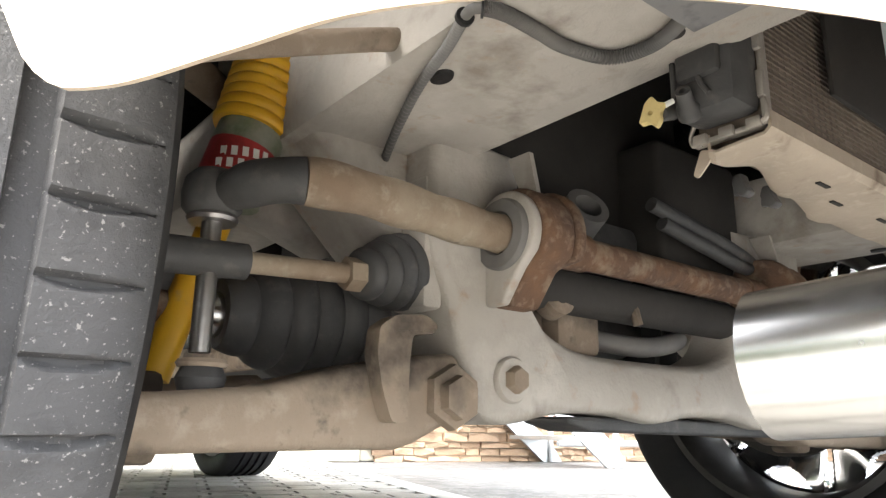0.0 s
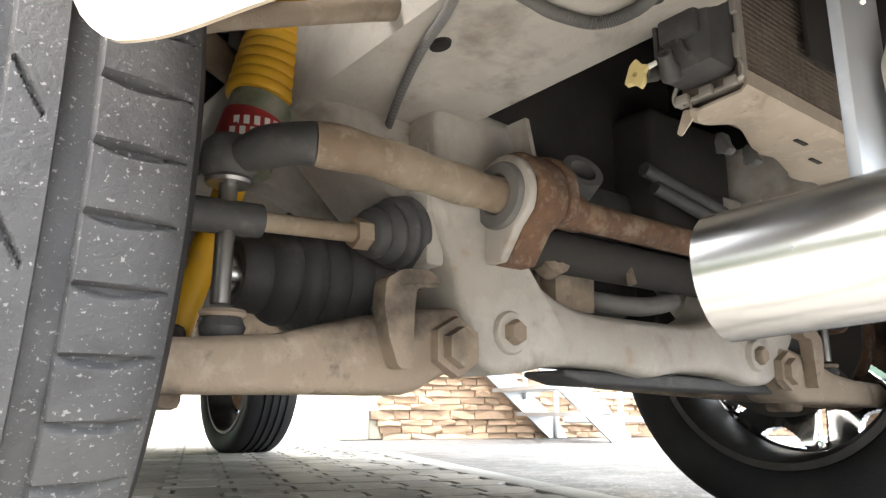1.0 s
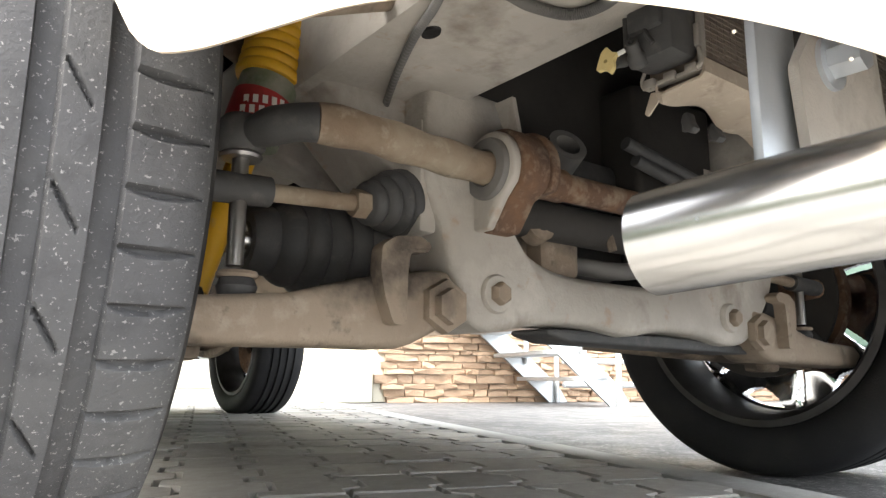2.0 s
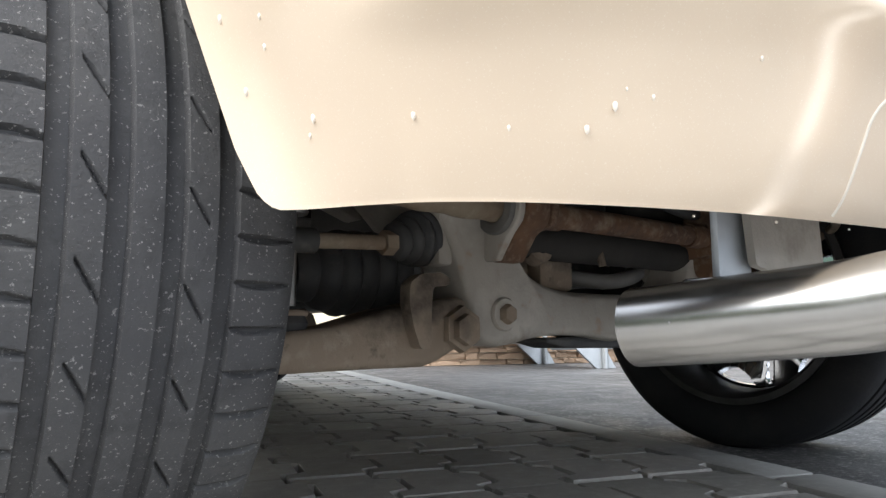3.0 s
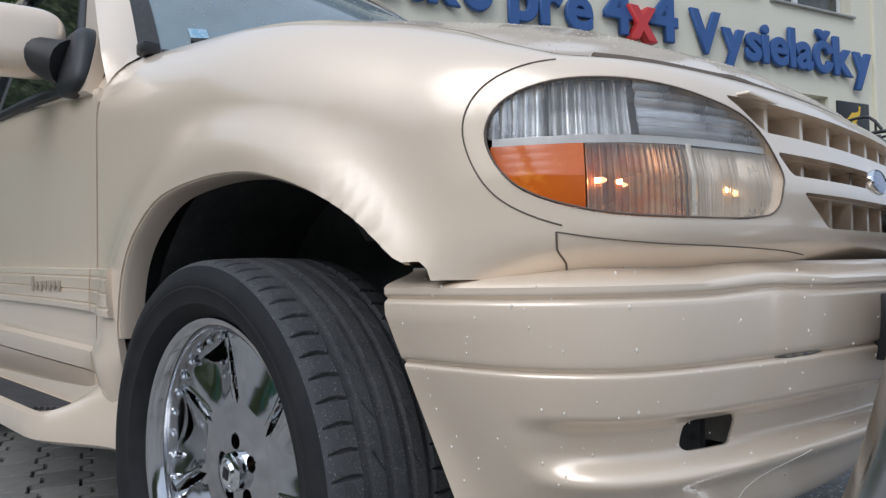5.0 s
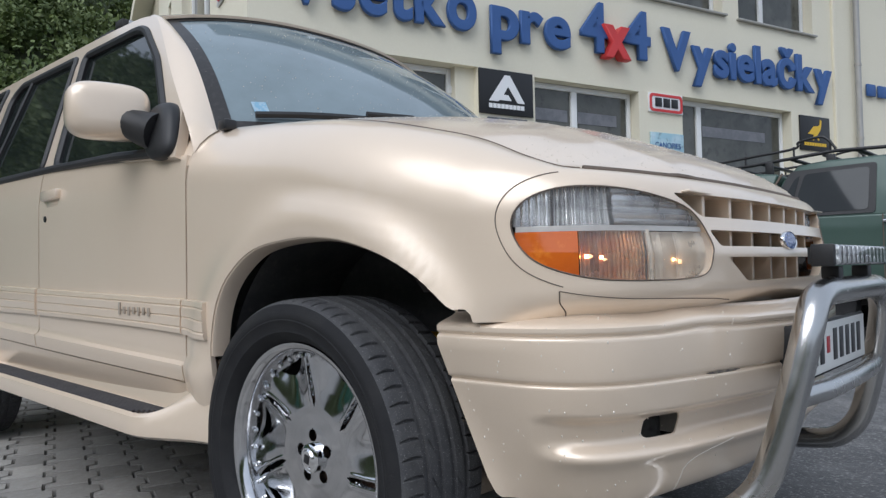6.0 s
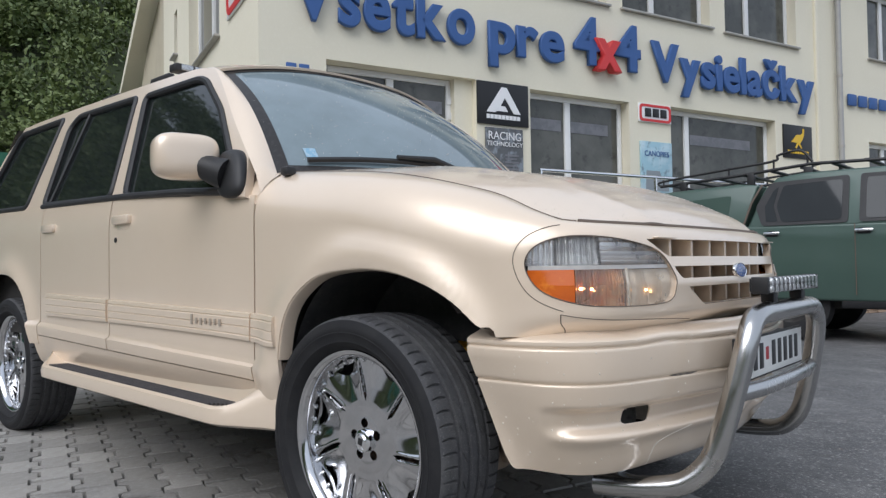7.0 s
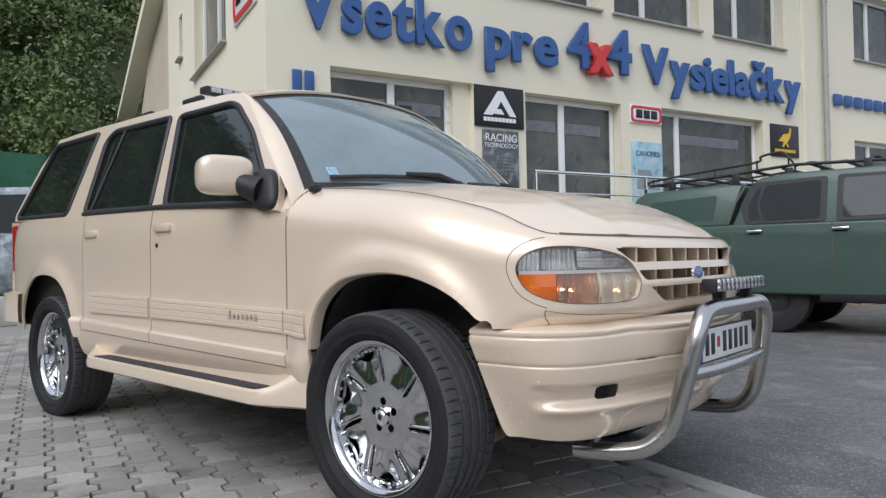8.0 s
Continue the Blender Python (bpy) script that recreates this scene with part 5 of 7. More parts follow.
for sg in (-1, 1):
    tr = part("tie_rod", rod((.150, sg * .60, .356), (.150, sg * .505, .360), .0150, None, 16), BOOT, car, "tie rod with a dark sleeve and worn steel shaft")
    part("shaft", rod((.150, sg * .507, .360), (.150, sg * .40, .365), .0092, None, 14), DUSTYBAR, tr)
    part("nut", rod((.150, sg * .412, .3645), (.150, sg * .396, .365), .0155, None, 6), DUSTYBAR, tr)
    part("steering_boot", bellows((.150, sg * .398, .366), (.128, sg * .296, .388), .022, .0350, 7, .20), BOOT, tr, "ribbed black steering boot")
    dr = part("drive_shaft", rod((.045, sg * .64, .33), (.045, sg * .46, .333), .017, None, 16), RUST, car, "drive shaft with a large ribbed boot")
    for y in (.572, .498):
        part("boot_clamp", rod((.045, sg * y, .3315), (.045, sg * (y - .014), .3318), .0215, None, 20), STEEL, dr)
    part("axle_boot", bellows((.045, sg * .485, .333), (.045, sg * .325, .337), .034, .056, 6, .10), BOOT, dr, "large ribbed black axle boot")
    part("outer_boot", bellows((.045, sg * .575, .3315), (.045, sg * .66, .335), .024, .050, 4), BOOT, dr)
    # damper
    a, b = Vector((.055, sg * .540, .27)), Vector((.055, sg * .428, .66))
    sh = part("damper", rod(a, a.lerp(b, .46), .015, None, 20), YELLOW, car, "yellow damper with a ribbed gaiter and a red printed band")
    part("damper_body", rod(a.lerp(b, .44), a.lerp(b, .63), .033, None, 24), material("grey_green_sticker", (.22, .24, .18), .5, 0, [(50, .45, .6, (.12, .16, .09), .8), (20, .5, .7, (.35, .33, .28), .7)]), sh)
    part("red_band", rod(a.lerp(b, .475), a.lerp(b, .565), .0336, None, 24), material("red_print", (.42, .035, .035), .5, 0, [(70, .45, .55, (.28, .03, .03), .7)]), sh)
    way = (b - a).normalized()
    rim_y = Vector((0, 1, 0))
    for row in (0, 1):
        for k in range(5):
            ang = radians(-20 + k * 17 - 25 * sg * 0)
            fw = Vector((math.cos(ang), -math.sin(ang) * 1.0, 0))
            c = a.lerp(b, .505 + row * .032) + .0338 * fw
            part("print_bar", box((-.0010, -.0028, -.0045), (.0010, .0028, .0045)), WHITE, sh).matrix_local = Matrix.Translation(c) @ fw.to_track_quat("X", "Z").to_matrix().to_4x4()
    part("gaiter", bellows(a.lerp(b, .62), a.lerp(b, 1.0), .0400, .0425, 13, .07), YELLOW, sh, "ribbed yellow rubber gaiter")
    part("damper_fork", box((.03, sg * .585, .20), (.08, sg * .535, .275), .008), DUSTYBROWN, sh)
    # upper arm and knuckle
    ua = part("upper_arm", tube(bend([(.20, sg * .67, .452), (.262, sg * .60, .466), (.278, sg * .53, .490), (.281, sg * .47, .514), (.278, sg * .415, .536)], 30), .0090, 14), DUSTYBROWN, car, "brown upper suspension arm")
    part("upper_arm_leg", tube([(.06, sg * .62, .60), (-.06, sg * .45, .595), (-.10, sg * .32, .60)], .020, 12), DUSTYBROWN, ua)
    kn = part("knuckle", tube([(.05, sg * .66, .24), (.03, sg * .64, .33), (.02, sg * .63, .45), (.06, sg * .63, .60)], [.035, .055, .035, .025], 14), RUST, car, "rusty steering knuckle")
    part("steering_lever", tube([(.04, sg * .63, .36), (.12, sg * .61, .356), (.155, sg * .595, .356)], [.022, .02, .018], 10), RUST, kn)
    part("dust_shield", rod((.0, sg * .655, HUB_Z), (.0, sg * .665, HUB_Z), .165, None, 40), DARK, kn)
    # inner wheel arch liner, open below
    bm = bmesh.new()
    arch = [(.05 + .40 * math.cos(q), .46 + .42 * math.sin(q)) for q in np.linspace(.70, math.pi + .35, 28)]
    add_grid(bm, [[Vector((x, sg * y, z)) for y in (.47, .60, .70, .80)] for x, z in arch])
    part("arch_liner", bm, BOOT, car, "black wheel arch liner")
    bm = bmesh.new()
    arch = [(-BASE + .03 + .42 * math.cos(q), .44 + .42 * math.sin(q)) for q in np.linspace(-.2, math.pi + .2, 24)]
    add_grid(bm, [[Vector((x, sg * y, z)) for y in (.45, .60, .80)] for x, z in arch])
    part("arch_liner", bm, BOOT, car)
    bm = bmesh.new()
    add_grid(bm, [[Vector((x, sg * .50, z)) for z in (.62, .75, .87)] for x in (-.45, 0, .46)])
    part("inner_wing", bm, BOOT, car)

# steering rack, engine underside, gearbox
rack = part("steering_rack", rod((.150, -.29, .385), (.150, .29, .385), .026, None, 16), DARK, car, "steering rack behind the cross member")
eng = part("engine", box((-.42, -.22, .42), (.10, .22, .95), .03), DARK, car, "engine underside, shade put into its near-black colour")
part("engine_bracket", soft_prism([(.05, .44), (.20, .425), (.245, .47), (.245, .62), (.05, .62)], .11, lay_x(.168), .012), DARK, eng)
part("oil_pan", box((-.40, -.15, .335), (.06, .16, .43), .03), BOOT, eng)
part("differential", lathe([(0, .10), (.05, .095), (.085, .05), (.09, -.04), (.06, -.09), (0, -.10)], pose(.02, -.13, .345, 0, 90, 0), 24), DUSTYBROWN, car, "dusty front differential housing")
lug = part("engine_mount", box((.02, -.14, .42), (.13, .06, .50), .02), BOOT, eng)
part("mount_eye", lathe([(.017, .03), (.027, .03), (.027, -.03), (.017, -.03)], pose(.150, -.10, .472, 0, 62, -15), 24, True), HOSE, lug)
for k in range(2):
    part("coolant_hose", tube(bend([(.20, -.02 + .02 * k, .50 - .02 * k), (.21, .08, .478 - .018 * k), (.20, .18, .468 - .016 * k), (.17, .27, .47), (.12, .33, .50)], 24), .0095, 10), BOOT, eng)
part("lower_hose", tube(bend([(.10, -.05, .345), (.14, .03, .335), (.13, .12, .352), (.08, .18, .37)], 20), .013, 10), HOSE, eng)
part("sensor", tube([(.165, -.025, .398), (.172, -.02, .355)], .006, 8), DUSTYBROWN, eng)
part("rack_eye", lathe([(.012, .012), (.024, .010), (.024, -.010), (.012, -.012)], pose(.155, -.150, .375, 0, 75, 0), 20, True), DUSTYBROWN, rack)
part("rack_bracket", box((.09, -.13, .315), (.145, -.055, .375), .01), DUSTYBROWN, rack)
part("skid_plate", soft_prism([(-.13, .240), (-.09, .231), (.34, .226), (.34, .240), (.1, .247), (-.13, .247)], .07, lay_x(.155), .004), BOOT, cross)
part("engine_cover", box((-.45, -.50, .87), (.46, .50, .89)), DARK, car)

# radiator: core, side tank held by a crimped rim, and a folded tray below
rad = part("radiator", box((.404, -.248, .450), (.4590, .42, .92), .003), material("dusty_core", (.20, .165, .13), .85, .2, [(9, .4, .7, (.13, .105, .085), .8), (60, .5, .7, (.27, .23, .19), .6)], .3, 120), car, "radiator with black plastic tank and metal crimps")
part("tank", box((.408, -.292, .455), (.4605, -.250, .91), .010), BOOT, rad, "dull black plastic tank")
part("tank_rib", tube(bend([(.442, -.2935, .466), (.436, -.2945, .478), (.434, -.2940, .498), (.438, -.2925, .52)], 12), .0022, 8), BOOT, rad)
part("tank_rib", tube([(.414, -.293, .47), (.414, -.293, .60)], .0022, 8), BOOT, rad)
part("tank_step", box((.418, -.298, .480), (.452, -.288, .510), .004), BOOT, rad)
part("drain_spout", lathe([(.0028, .0), (.0028, .012), (.0055, .012), (.0060, 0), (.0085, -.003), (.0085, -.012)], pose(.4255, -.296, .4625, 62, 0, 20), 20), BOOT, rad)
part("drain_body", rod((.406, -.285, .467), (.4055, -.302, .4605), .0070, None, 16), BOOT, rad)
part("drain_tap", cut(prism(round_poly([(-.008, -.010), (-.001, -.007), (.006, -.011), (.008, -.004), (.005, .002), (.009, .008), (.002, .008), (-.004, .013), (-.008, .007)], .0025, 3), .006, pose(.4035, -.303, .4590, 88, 18, 12)), rod((.4035, -.33, .459), (.4035, -.28, .459), .002, None, 10)), material("yellow_tap", (.66, .53, .24), .5, 0, [(60, .4, .7, (.50, .40, .18), .6)]), rad, "yellow plastic drain tap")
part("tap_pin", rod((.413, -.304, .4635), (.4175, -.300, .4665), .0022, None, 8), WHITE, rad)
part("crimp_rim", box((.4600, -.257, .450), (.4640, -.248, .92), .001), ALU, rad)
part("crimp_rim", box((.4035, -.257, .4455), (.4640, -.248, .4495), .001), ALU, rad)
for k in range(12):
    part("crimp", box((.4575, -.2615, .466 + k * .038), (.4655, -.2565, .487 + k * .038), .0012), ALU, rad)
for k in range(3):
    part("crimp", box((.4065 + k * .0215, -.2615, .4440), (.4180 + k * .0215, -.2565, .4525), .0012), ALU, rad)
part("crimp_corner", tube(bend([(.4575, -.2585, .4475), (.4635, -.2585, .4490), (.4650, -.2585, .4560), (.4630, -.2585, .4640)], 10), .0022, 8), ALU, rad)
part("crimp_corner", tube(bend([(.4075, -.2585, .4610), (.4040, -.2585, .4530), (.4060, -.2585, .4455), (.4130, -.2585, .4445)], 10), .0018, 8), ALU, rad)
bm = bmesh.new()
for k in range(90):
    z = .458 + k * .005
    add_box(bm, (.4585, -.246, z), (.4605, .42, z + .0012))
for k in range(62):
    y = -.244 + k * .0106
    add_box(bm, (.4580, y, .456), (.4598, y + .0020, .91))
tagged(part("cooling_fin", bm, material("dusty_fin", (.20, .165, .135), .85, .2, [(7, .4, .7, (.13, .105, .085), .8), (40, .5, .7, (.25, .215, .175), .6)], .3, 150), rad), kind="stuff")
part("air_guide", box((.466, -.150, .50), (.470, .10, .66), .001), DARK, rad)
TRAYMETAL = material("dusty_tray_metal", (.47, .40, .32), .75, .15, [(8, .4, .7, (.36, .30, .235), .8), (60, .55, .7, (.55, .48, .39), .6), (16, .62, .72, (.16, .12, .09), .8)], .35, 90)


def make_tray():
    """A folded sheet under the core: a flat bottom with a wavy rear edge, its ends turned up."""
    rear = spline([(-.256, .416), (-.236, .407), (-.210, .4135), (-.175, .4135), (-.130, .402), (-.095, .396), (-.045, .390), (-.014, .385), (.16, .386), (.42, .386)], 70)
    bm = bmesh.new()
    rows = []
    for y, xr in rear:
        front = .4660
        dip = .004 * math.sin(y * 60) * (1 if y < 0 else .3)
        rows.append([Vector((xr, y, .452)), Vector((xr, y, .441 + dip)), Vector((xr + .006, y, .4375 + dip)), Vector(((xr + front) / 2, y, .4375)), Vector((front - .005, y, .4385)), Vector((front, y, .443)), Vector((front, y, .456))])
    add_grid(bm, rows)
    return thick(bm, .0022)


tray = part("radiator_tray", make_tray(), TRAYMETAL, rad, "folded dusty metal tray")
part("tray_flap", prism(round_poly([(.404, .446), (.416, .443), (.412, .436), (.400, .424), (.396, .427)], .002, 2), .0020, lay_y(-.246, -1)), TRAYMETAL, tray)
for k, y in enumerate((-.188, -.142)):
    c = part("tray_clip", soft_prism(round_poly([(.398, .442), (.404, .442), (.406, .432), (.410, .425), (.405, .421), (.398, .424), (.395, .434)], .002, 2), .012, lay_y(y, -1), .0015), BOOT, rad, "black rubber clip")
    part("clip_tooth", box((.394, y + .003, .4245), (.399, y + .009, .432), .0015), BOOT, c)
# Near-black strips painted in for the shade of slots in the tray.
for y, x in ((-.06, .425), (.03, .43), (-.12, .44)):
    part("tray_slot", box((x - .002, y - .010, .4362), (x + .002, y + .010, .4374)), DARK, tray)
part("crossbar", box((.46, -.27, .66), (.56, .27, .72), .01), DARK, car)
part("shroud", prism([(.30, .50), (.42, .56), (.42, .78), (.30, .78)], .01, lay_x(.48)), BLACK, car)
both("bumper_bracket", lambda: box((.60, -.44, .44), (.70, -.30, .60), .008), FRAMEGREY, car)

# rear axle and floor
part("rear_axle", rod((-BASE, -.60, HUB_Z), (-BASE, .60, HUB_Z), .042, None, 18), DUSTYBROWN, car, "dusty rear axle")
part("rear_axle_housing", lathe([(0, .13), (.07, .12), (.13, .05), (.13, -.05), (.07, -.12), (0, -.13)], pose(-BASE, .05, HUB_Z, 0, 90, 0), 24), DUSTYBROWN, car)
both("leaf_spring", lambda: tube(bend([(-2.2, -.50, .46), (-2.6, -.50, .33), (-BASE, -.50, .30), (-3.1, -.50, .34), (-3.4, -.50, .50)], 20), .022, 8), DUSTYBROWN, car)
part("floor_pan", box((-3.5, -.78, .52), (-.45, .78, .56), .01), DARK, car)
part("fuel_tank", box((-2.2, .05, .34), (-1.2, .42, .52), .04), BOOT, car)
part("exhaust", tube(bend([(-.3, -.18, .36), (-.9, -.22, .36), (-1.6, -.25, .36), (-2.4, -.35, .40), (-3.6, -.55, .36)], 30), .03, 12), DUSTYBROWN, car)
part("gearbox", box((-1.3, -.16, .36), (-.4, .16, .55), .05), BOOT, car)
# ---- ground: asphalt sheet, block paving laid on it, flat edging stones ----
YARD = -19.0
bm = bmesh.new()
add_grid(bm, [[(x, y, -0.030) for y in (-400, -60, -20, 20, 60, 400)] for x in (-400, -60, -20, 20, 60, 400)])
ground = tagged(part("ground", bm, material("joint_sand", (.045, .042, .036), .95, 0, [(3, .4, .7, (.03, .028, .025), .8), (80, .5, .7, (.08, .075, .065), .6)], .4, 150)), "dark earth and sand under the yard", "ground", kind="structure")
yard = Matrix.Rotation(radians(YARD), 4, "Z")
KERB = .455


def slab(name, lo, hi, mat, label, category):
    ob = part(name, box(lo, hi, .004), mat)
    ob.matrix_world = yard
    return tagged(ob, label, category, kind="structure")


slab("asphalt_road", (-60, KERB + .060, -.028), (60, 60, -.004), ASPHALT, "wet dark grey asphalt yard with pale grit", "road")
slab("asphalt_road_front", (6.0, -60, -.028), (60, KERB - .061, -.0045), ASPHALT, "wet dark grey asphalt road", "road")
slab("paving_far", (-60, -60, -.028), (-8.6, KERB - .061, -.006), material("far_paving", (.26, .255, .24), .8, 0, [(.7, .4, .65, (.20, .195, .185), .8), (30, .5, .7, (.31, .30, .28), .6)], .3, 60), "grey block paving further off", "pavement")
slab("paving_near", (-8.6, -60, -.028), (6.0, -4.2, -.006), material("near_paving", (.27, .265, .25), .8, 0, [(.7, .4, .65, (.21, .205, .195), .8), (30, .5, .7, (.32, .31, .29), .6)], .3, 60), "grey block paving nearer the street", "pavement")

# ---- the building ----
FAC = pose(-1.9, 11.6, 0, 0, 0, 71)
house = thing("shop_building", "cream rendered two-storey shop building with large blue sign letters", "building", (-1.9, 11.6, 0), 71)
OPEN = [(-9.07, -7.03, 1.0, 3.27), (-6.17, -4.36, 1.0, 3.24), (-3.50, -.98, 1.0, 3.26), (1.80, 4.0, 1.7, 3.10),
        (-6.75, -4.76, 4.62, 6.05), (-4.45, -2.56, 4.62, 6.05), (-2.20, -.34, 4.60, 6.05), (1.87, 3.7, 4.70, 6.05), (5.2, 7.2, 4.70, 6.05), (5.2, 7.2, 1.7, 3.1), (-9.2, -7.5, 4.62, 6.05)]
bm = box((-9.85, 0, -.05), (16, .40, 7.2))
for s0, s1, z0, z1 in OPEN:
    bm = cut(bm, box((s0, -.5, z0), (s1, .9, z1)))
wall = part("wall", bm, RENDERWALL, house, "", 0)
SIDEWIN = [(2.0, 4.31, 4.02, 5.6), (5.45, 5.80, 4.70, 5.52)]
bm = box((-9.85, .40, -.05), (-9.45, 7.1, 7.2))
for y0, y1, z0, z1 in SIDEWIN:
    bm = cut(bm, box((-10.5, y0, z0), (-9, y1, z1)))
part("wall", bm, RENDERWALL, house, "", 0)
part("wall", box((-9.45, 7.0, -.05), (16, 7.3, 7.2)), RENDERWALL, house)
part("wall_pier", box((.16, -.05, -.05), (.24, 0, 7.2), .004), RENDERWALL, house)
# A darker cream than the wall render, for the gable.
GABLECREAM = material("gable_darker_cream", (.55, .49, .36), .8, 0, [(2, .4, .7, (.48, .42, .31), .7)], .1, 40)
ROOFMAT = material("roof_sheet", (.16, .14, .13), .6, .2, [(1, .4, .7, (.12, .11, .10), .7)])
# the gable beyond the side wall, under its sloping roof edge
part("gable_wall", prism([(7.1, 0), (13.5, 0), (13.5, 3.9), (8.3, 7.4), (7.1, 7.4)], .3, Matrix(((0, 0, 1, -9.80), (1, 0, 0, 0), (0, 1, 0, 0), (0, 0, 0, 1)))), GABLECREAM, house)
part("gable_edge", prism([(14.7, 5.2), (14.7, 5.35), (7.95, 6.85), (7.95, 6.6)], .45, Matrix(((0, 0, 1, -10.15), (1, 0, 0, 0), (0, 1, 0, 0), (0, 0, 0, 1)))), RENDERWALL, house)
part("roof", prism([(-10.3, 7.2), (16.4, 7.2), (16.4, 7.35), (-10.3, 7.35)], 8.6, Matrix(((1, 0, 0, 0), (0, 0, 1, -.7), (0, 1, 0, 0), (0, 0, 0, 1)))), ROOFMAT, house)
PVC = material("white_window_frame", (.80, .80, .78), .35, 0, [(3, .4, .7, (.72, .72, .70), .6)])
# Opaque panes: the olive tint and pale blotches are painted reflections.
WGLASS = material("shop_glass_sheen", (.050, .052, .044), .03, 0, [(1.1, .42, .62, (.12, .12, .105), .8), (5, .55, .68, (.02, .02, .018), .7)], ior=1.5)
SILL = material("sill_metal", (.42, .40, .36), .5, .4, [(5, .4, .7, (.34, .32, .29), .7)])


def window(s0, s1, z0, z1, splits, name="window", sill=True, deep=.16):
    """A framed window in an opening of the facade: splits are the places of the mullions along it."""
    w = part(name, box((s0, deep, z0), (s0 + .065, deep + .07, z1), .006), PVC, house)
    part("window_frame", box((s1 - .065, deep, z0), (s1, deep + .07, z1), .006), PVC, w)
    part("window_frame", box((s0 + .065, deep, z1 - .075), (s1 - .065, deep + .07, z1), .006), PVC, w)
    part("window_frame", box((s0 + .065, deep, z0), (s1 - .065, deep + .07, z0 + .075), .006), PVC, w)
    edges = [s0 + .065, *splits, s1 - .065]
    for m in splits:
        part("mullion", box((m - .05, deep - .006, z0 + .075), (m + .05, deep + .066, z1 - .075), .006), PVC, w)
    for a, b in zip(edges, edges[1:]):
        part("pane", box((a, deep + .03, z0 + .07), (b, deep + .042, z1 - .07)), WGLASS, w)
    if sill:
        part("sill", box((s0 - .06, -.06, z0 - .03), (s1 + .06, deep, z0 + .004), .008), SILL, w)
    return w


for s0, s1, z0, z1 in OPEN:
    if z0 > 2:
        window(s0 + .01, s1 - .01, z0 + .005, z1 - .005, [s0 + (s1 - s0) * .40] if s1 - s0 < 1.9 else [s0 + (s1 - s0) * .36, s0 + (s1 - s0) * .66])
door = window(-9.05, -7.30, 1.0, 3.265, [-8.17], "entrance_door", False, .20)
part("door_fill", box((-7.30, .10, 1.0), (-7.03, .40, 3.27)), RENDERWALL, house)
for z in (2.75, 2.95):
    part("door_hinge", box((-7.36, .185, z), (-7.28, .205, z + .10), .004), PVC, door)
BANNER = material("door_banner", (.15, .155, .17), .5, 0, [(6, .45, .55, (.21, .21, .225), .7)])
for a, b in ((-8.95, -8.25), (-8.08, -7.42)):
    part("window_band", box((a, .222, 2.82), (b, .226, 2.98)), BANNER, door)
part("print_bar", box((-8.62, .218, 2.86), (-8.32, .221, 2.94)), material("banner_red", (.45, .10, .14), .5), door)
part("print_bar", box((-8.05, .218, 2.87), (-7.86, .221, 2.93)), INK, door)
w2 = window(-6.16, -4.37, 1.0, 3.235, [-5.40], "shop_window", False, .16)
w3 = window(-3.49, -.99, 1.0, 3.255, [-2.98], "shop_window", False, .16)
window(1.81, 3.99, 1.7, 3.095, [2.5, 3.3], "window", True, .14)
for a, b, w in ((-5.32, -4.62, w2), (-2.88, -1.42, w3), (-6.05, -5.5, w2)):
    part("window_band", box((a, .182, 2.74), (b, .186, 2.90)), BANNER, w)
# The room's lack of light is put into this wall's dark colour.
part("interior_wall", box((-9.4, 3.0, 1.0), (1.5, 3.1, 3.6)), material("interior_dimness", (.10, .10, .09), .9, 0, [(.8, .4, .6, (.18, .17, .15), .7)]), house)
part("interior_floor", box((-9.4, .4, .95), (16, 6.9, 1.0)), SILL, house)
part("interior_ceiling", box((-9.4, .4, 3.75), (16, 6.9, 3.85)), RENDERWALL, house)
# windows of the side wall
for y0, y1, z0, z1 in SIDEWIN:
    sw = part("side_window", box((-9.70, y0, z0), (-9.63, y0 + .06, z1), .006), PVC, house)
    part("window_frame", box((-9.70, y1 - .06, z0), (-9.63, y1, z1), .006), PVC, sw)
    part("window_frame", box((-9.70, y0 + .06, z0), (-9.63, y1 - .06, z0 + .07), .006), PVC, sw)
    if y1 - y0 > 1:
        part("mullion", box((-9.705, (y0 + y1) / 2 - .05, z0 + .07), (-9.635, (y0 + y1) / 2 + .05, z1), .006), PVC, sw)
    part("pane", box((-9.66, y0 + .05, z0 + .06), (-9.65, y1 - .05, z1)), WGLASS, sw)
    part("sill", box((-9.93, y0 - .05, z0 - .03), (-9.70, y1 + .05, z0 + .004), .008), SILL, sw)
# rain pipe
pipe = part("rain_pipe", rod((.77, -.09, 0), (.77, -.09, 7.2), .05, None, 16), material("pipe_grey", (.40, .39, .37), .5, .3, [(4, .4, .7, (.33, .32, .30), .7)]), house)
for z in (2.9, 4.2, 5.6):
    part("pipe_clip", rod((.77, -.09, z), (.77, -.09, z + .05), .058, None, 16), SILL, pipe)

# ---- sign letters ----
SIGNBLUE = material("sign_blue", (.045, .11, .30), .55, 0, [(2, .4, .7, (.035, .09, .25), .6)], .05, 60)
SIGNRED = material("sign_red", (.62, .045, .045), .5, 0, [(2, .4, .7, (.5, .04, .04), .6)])


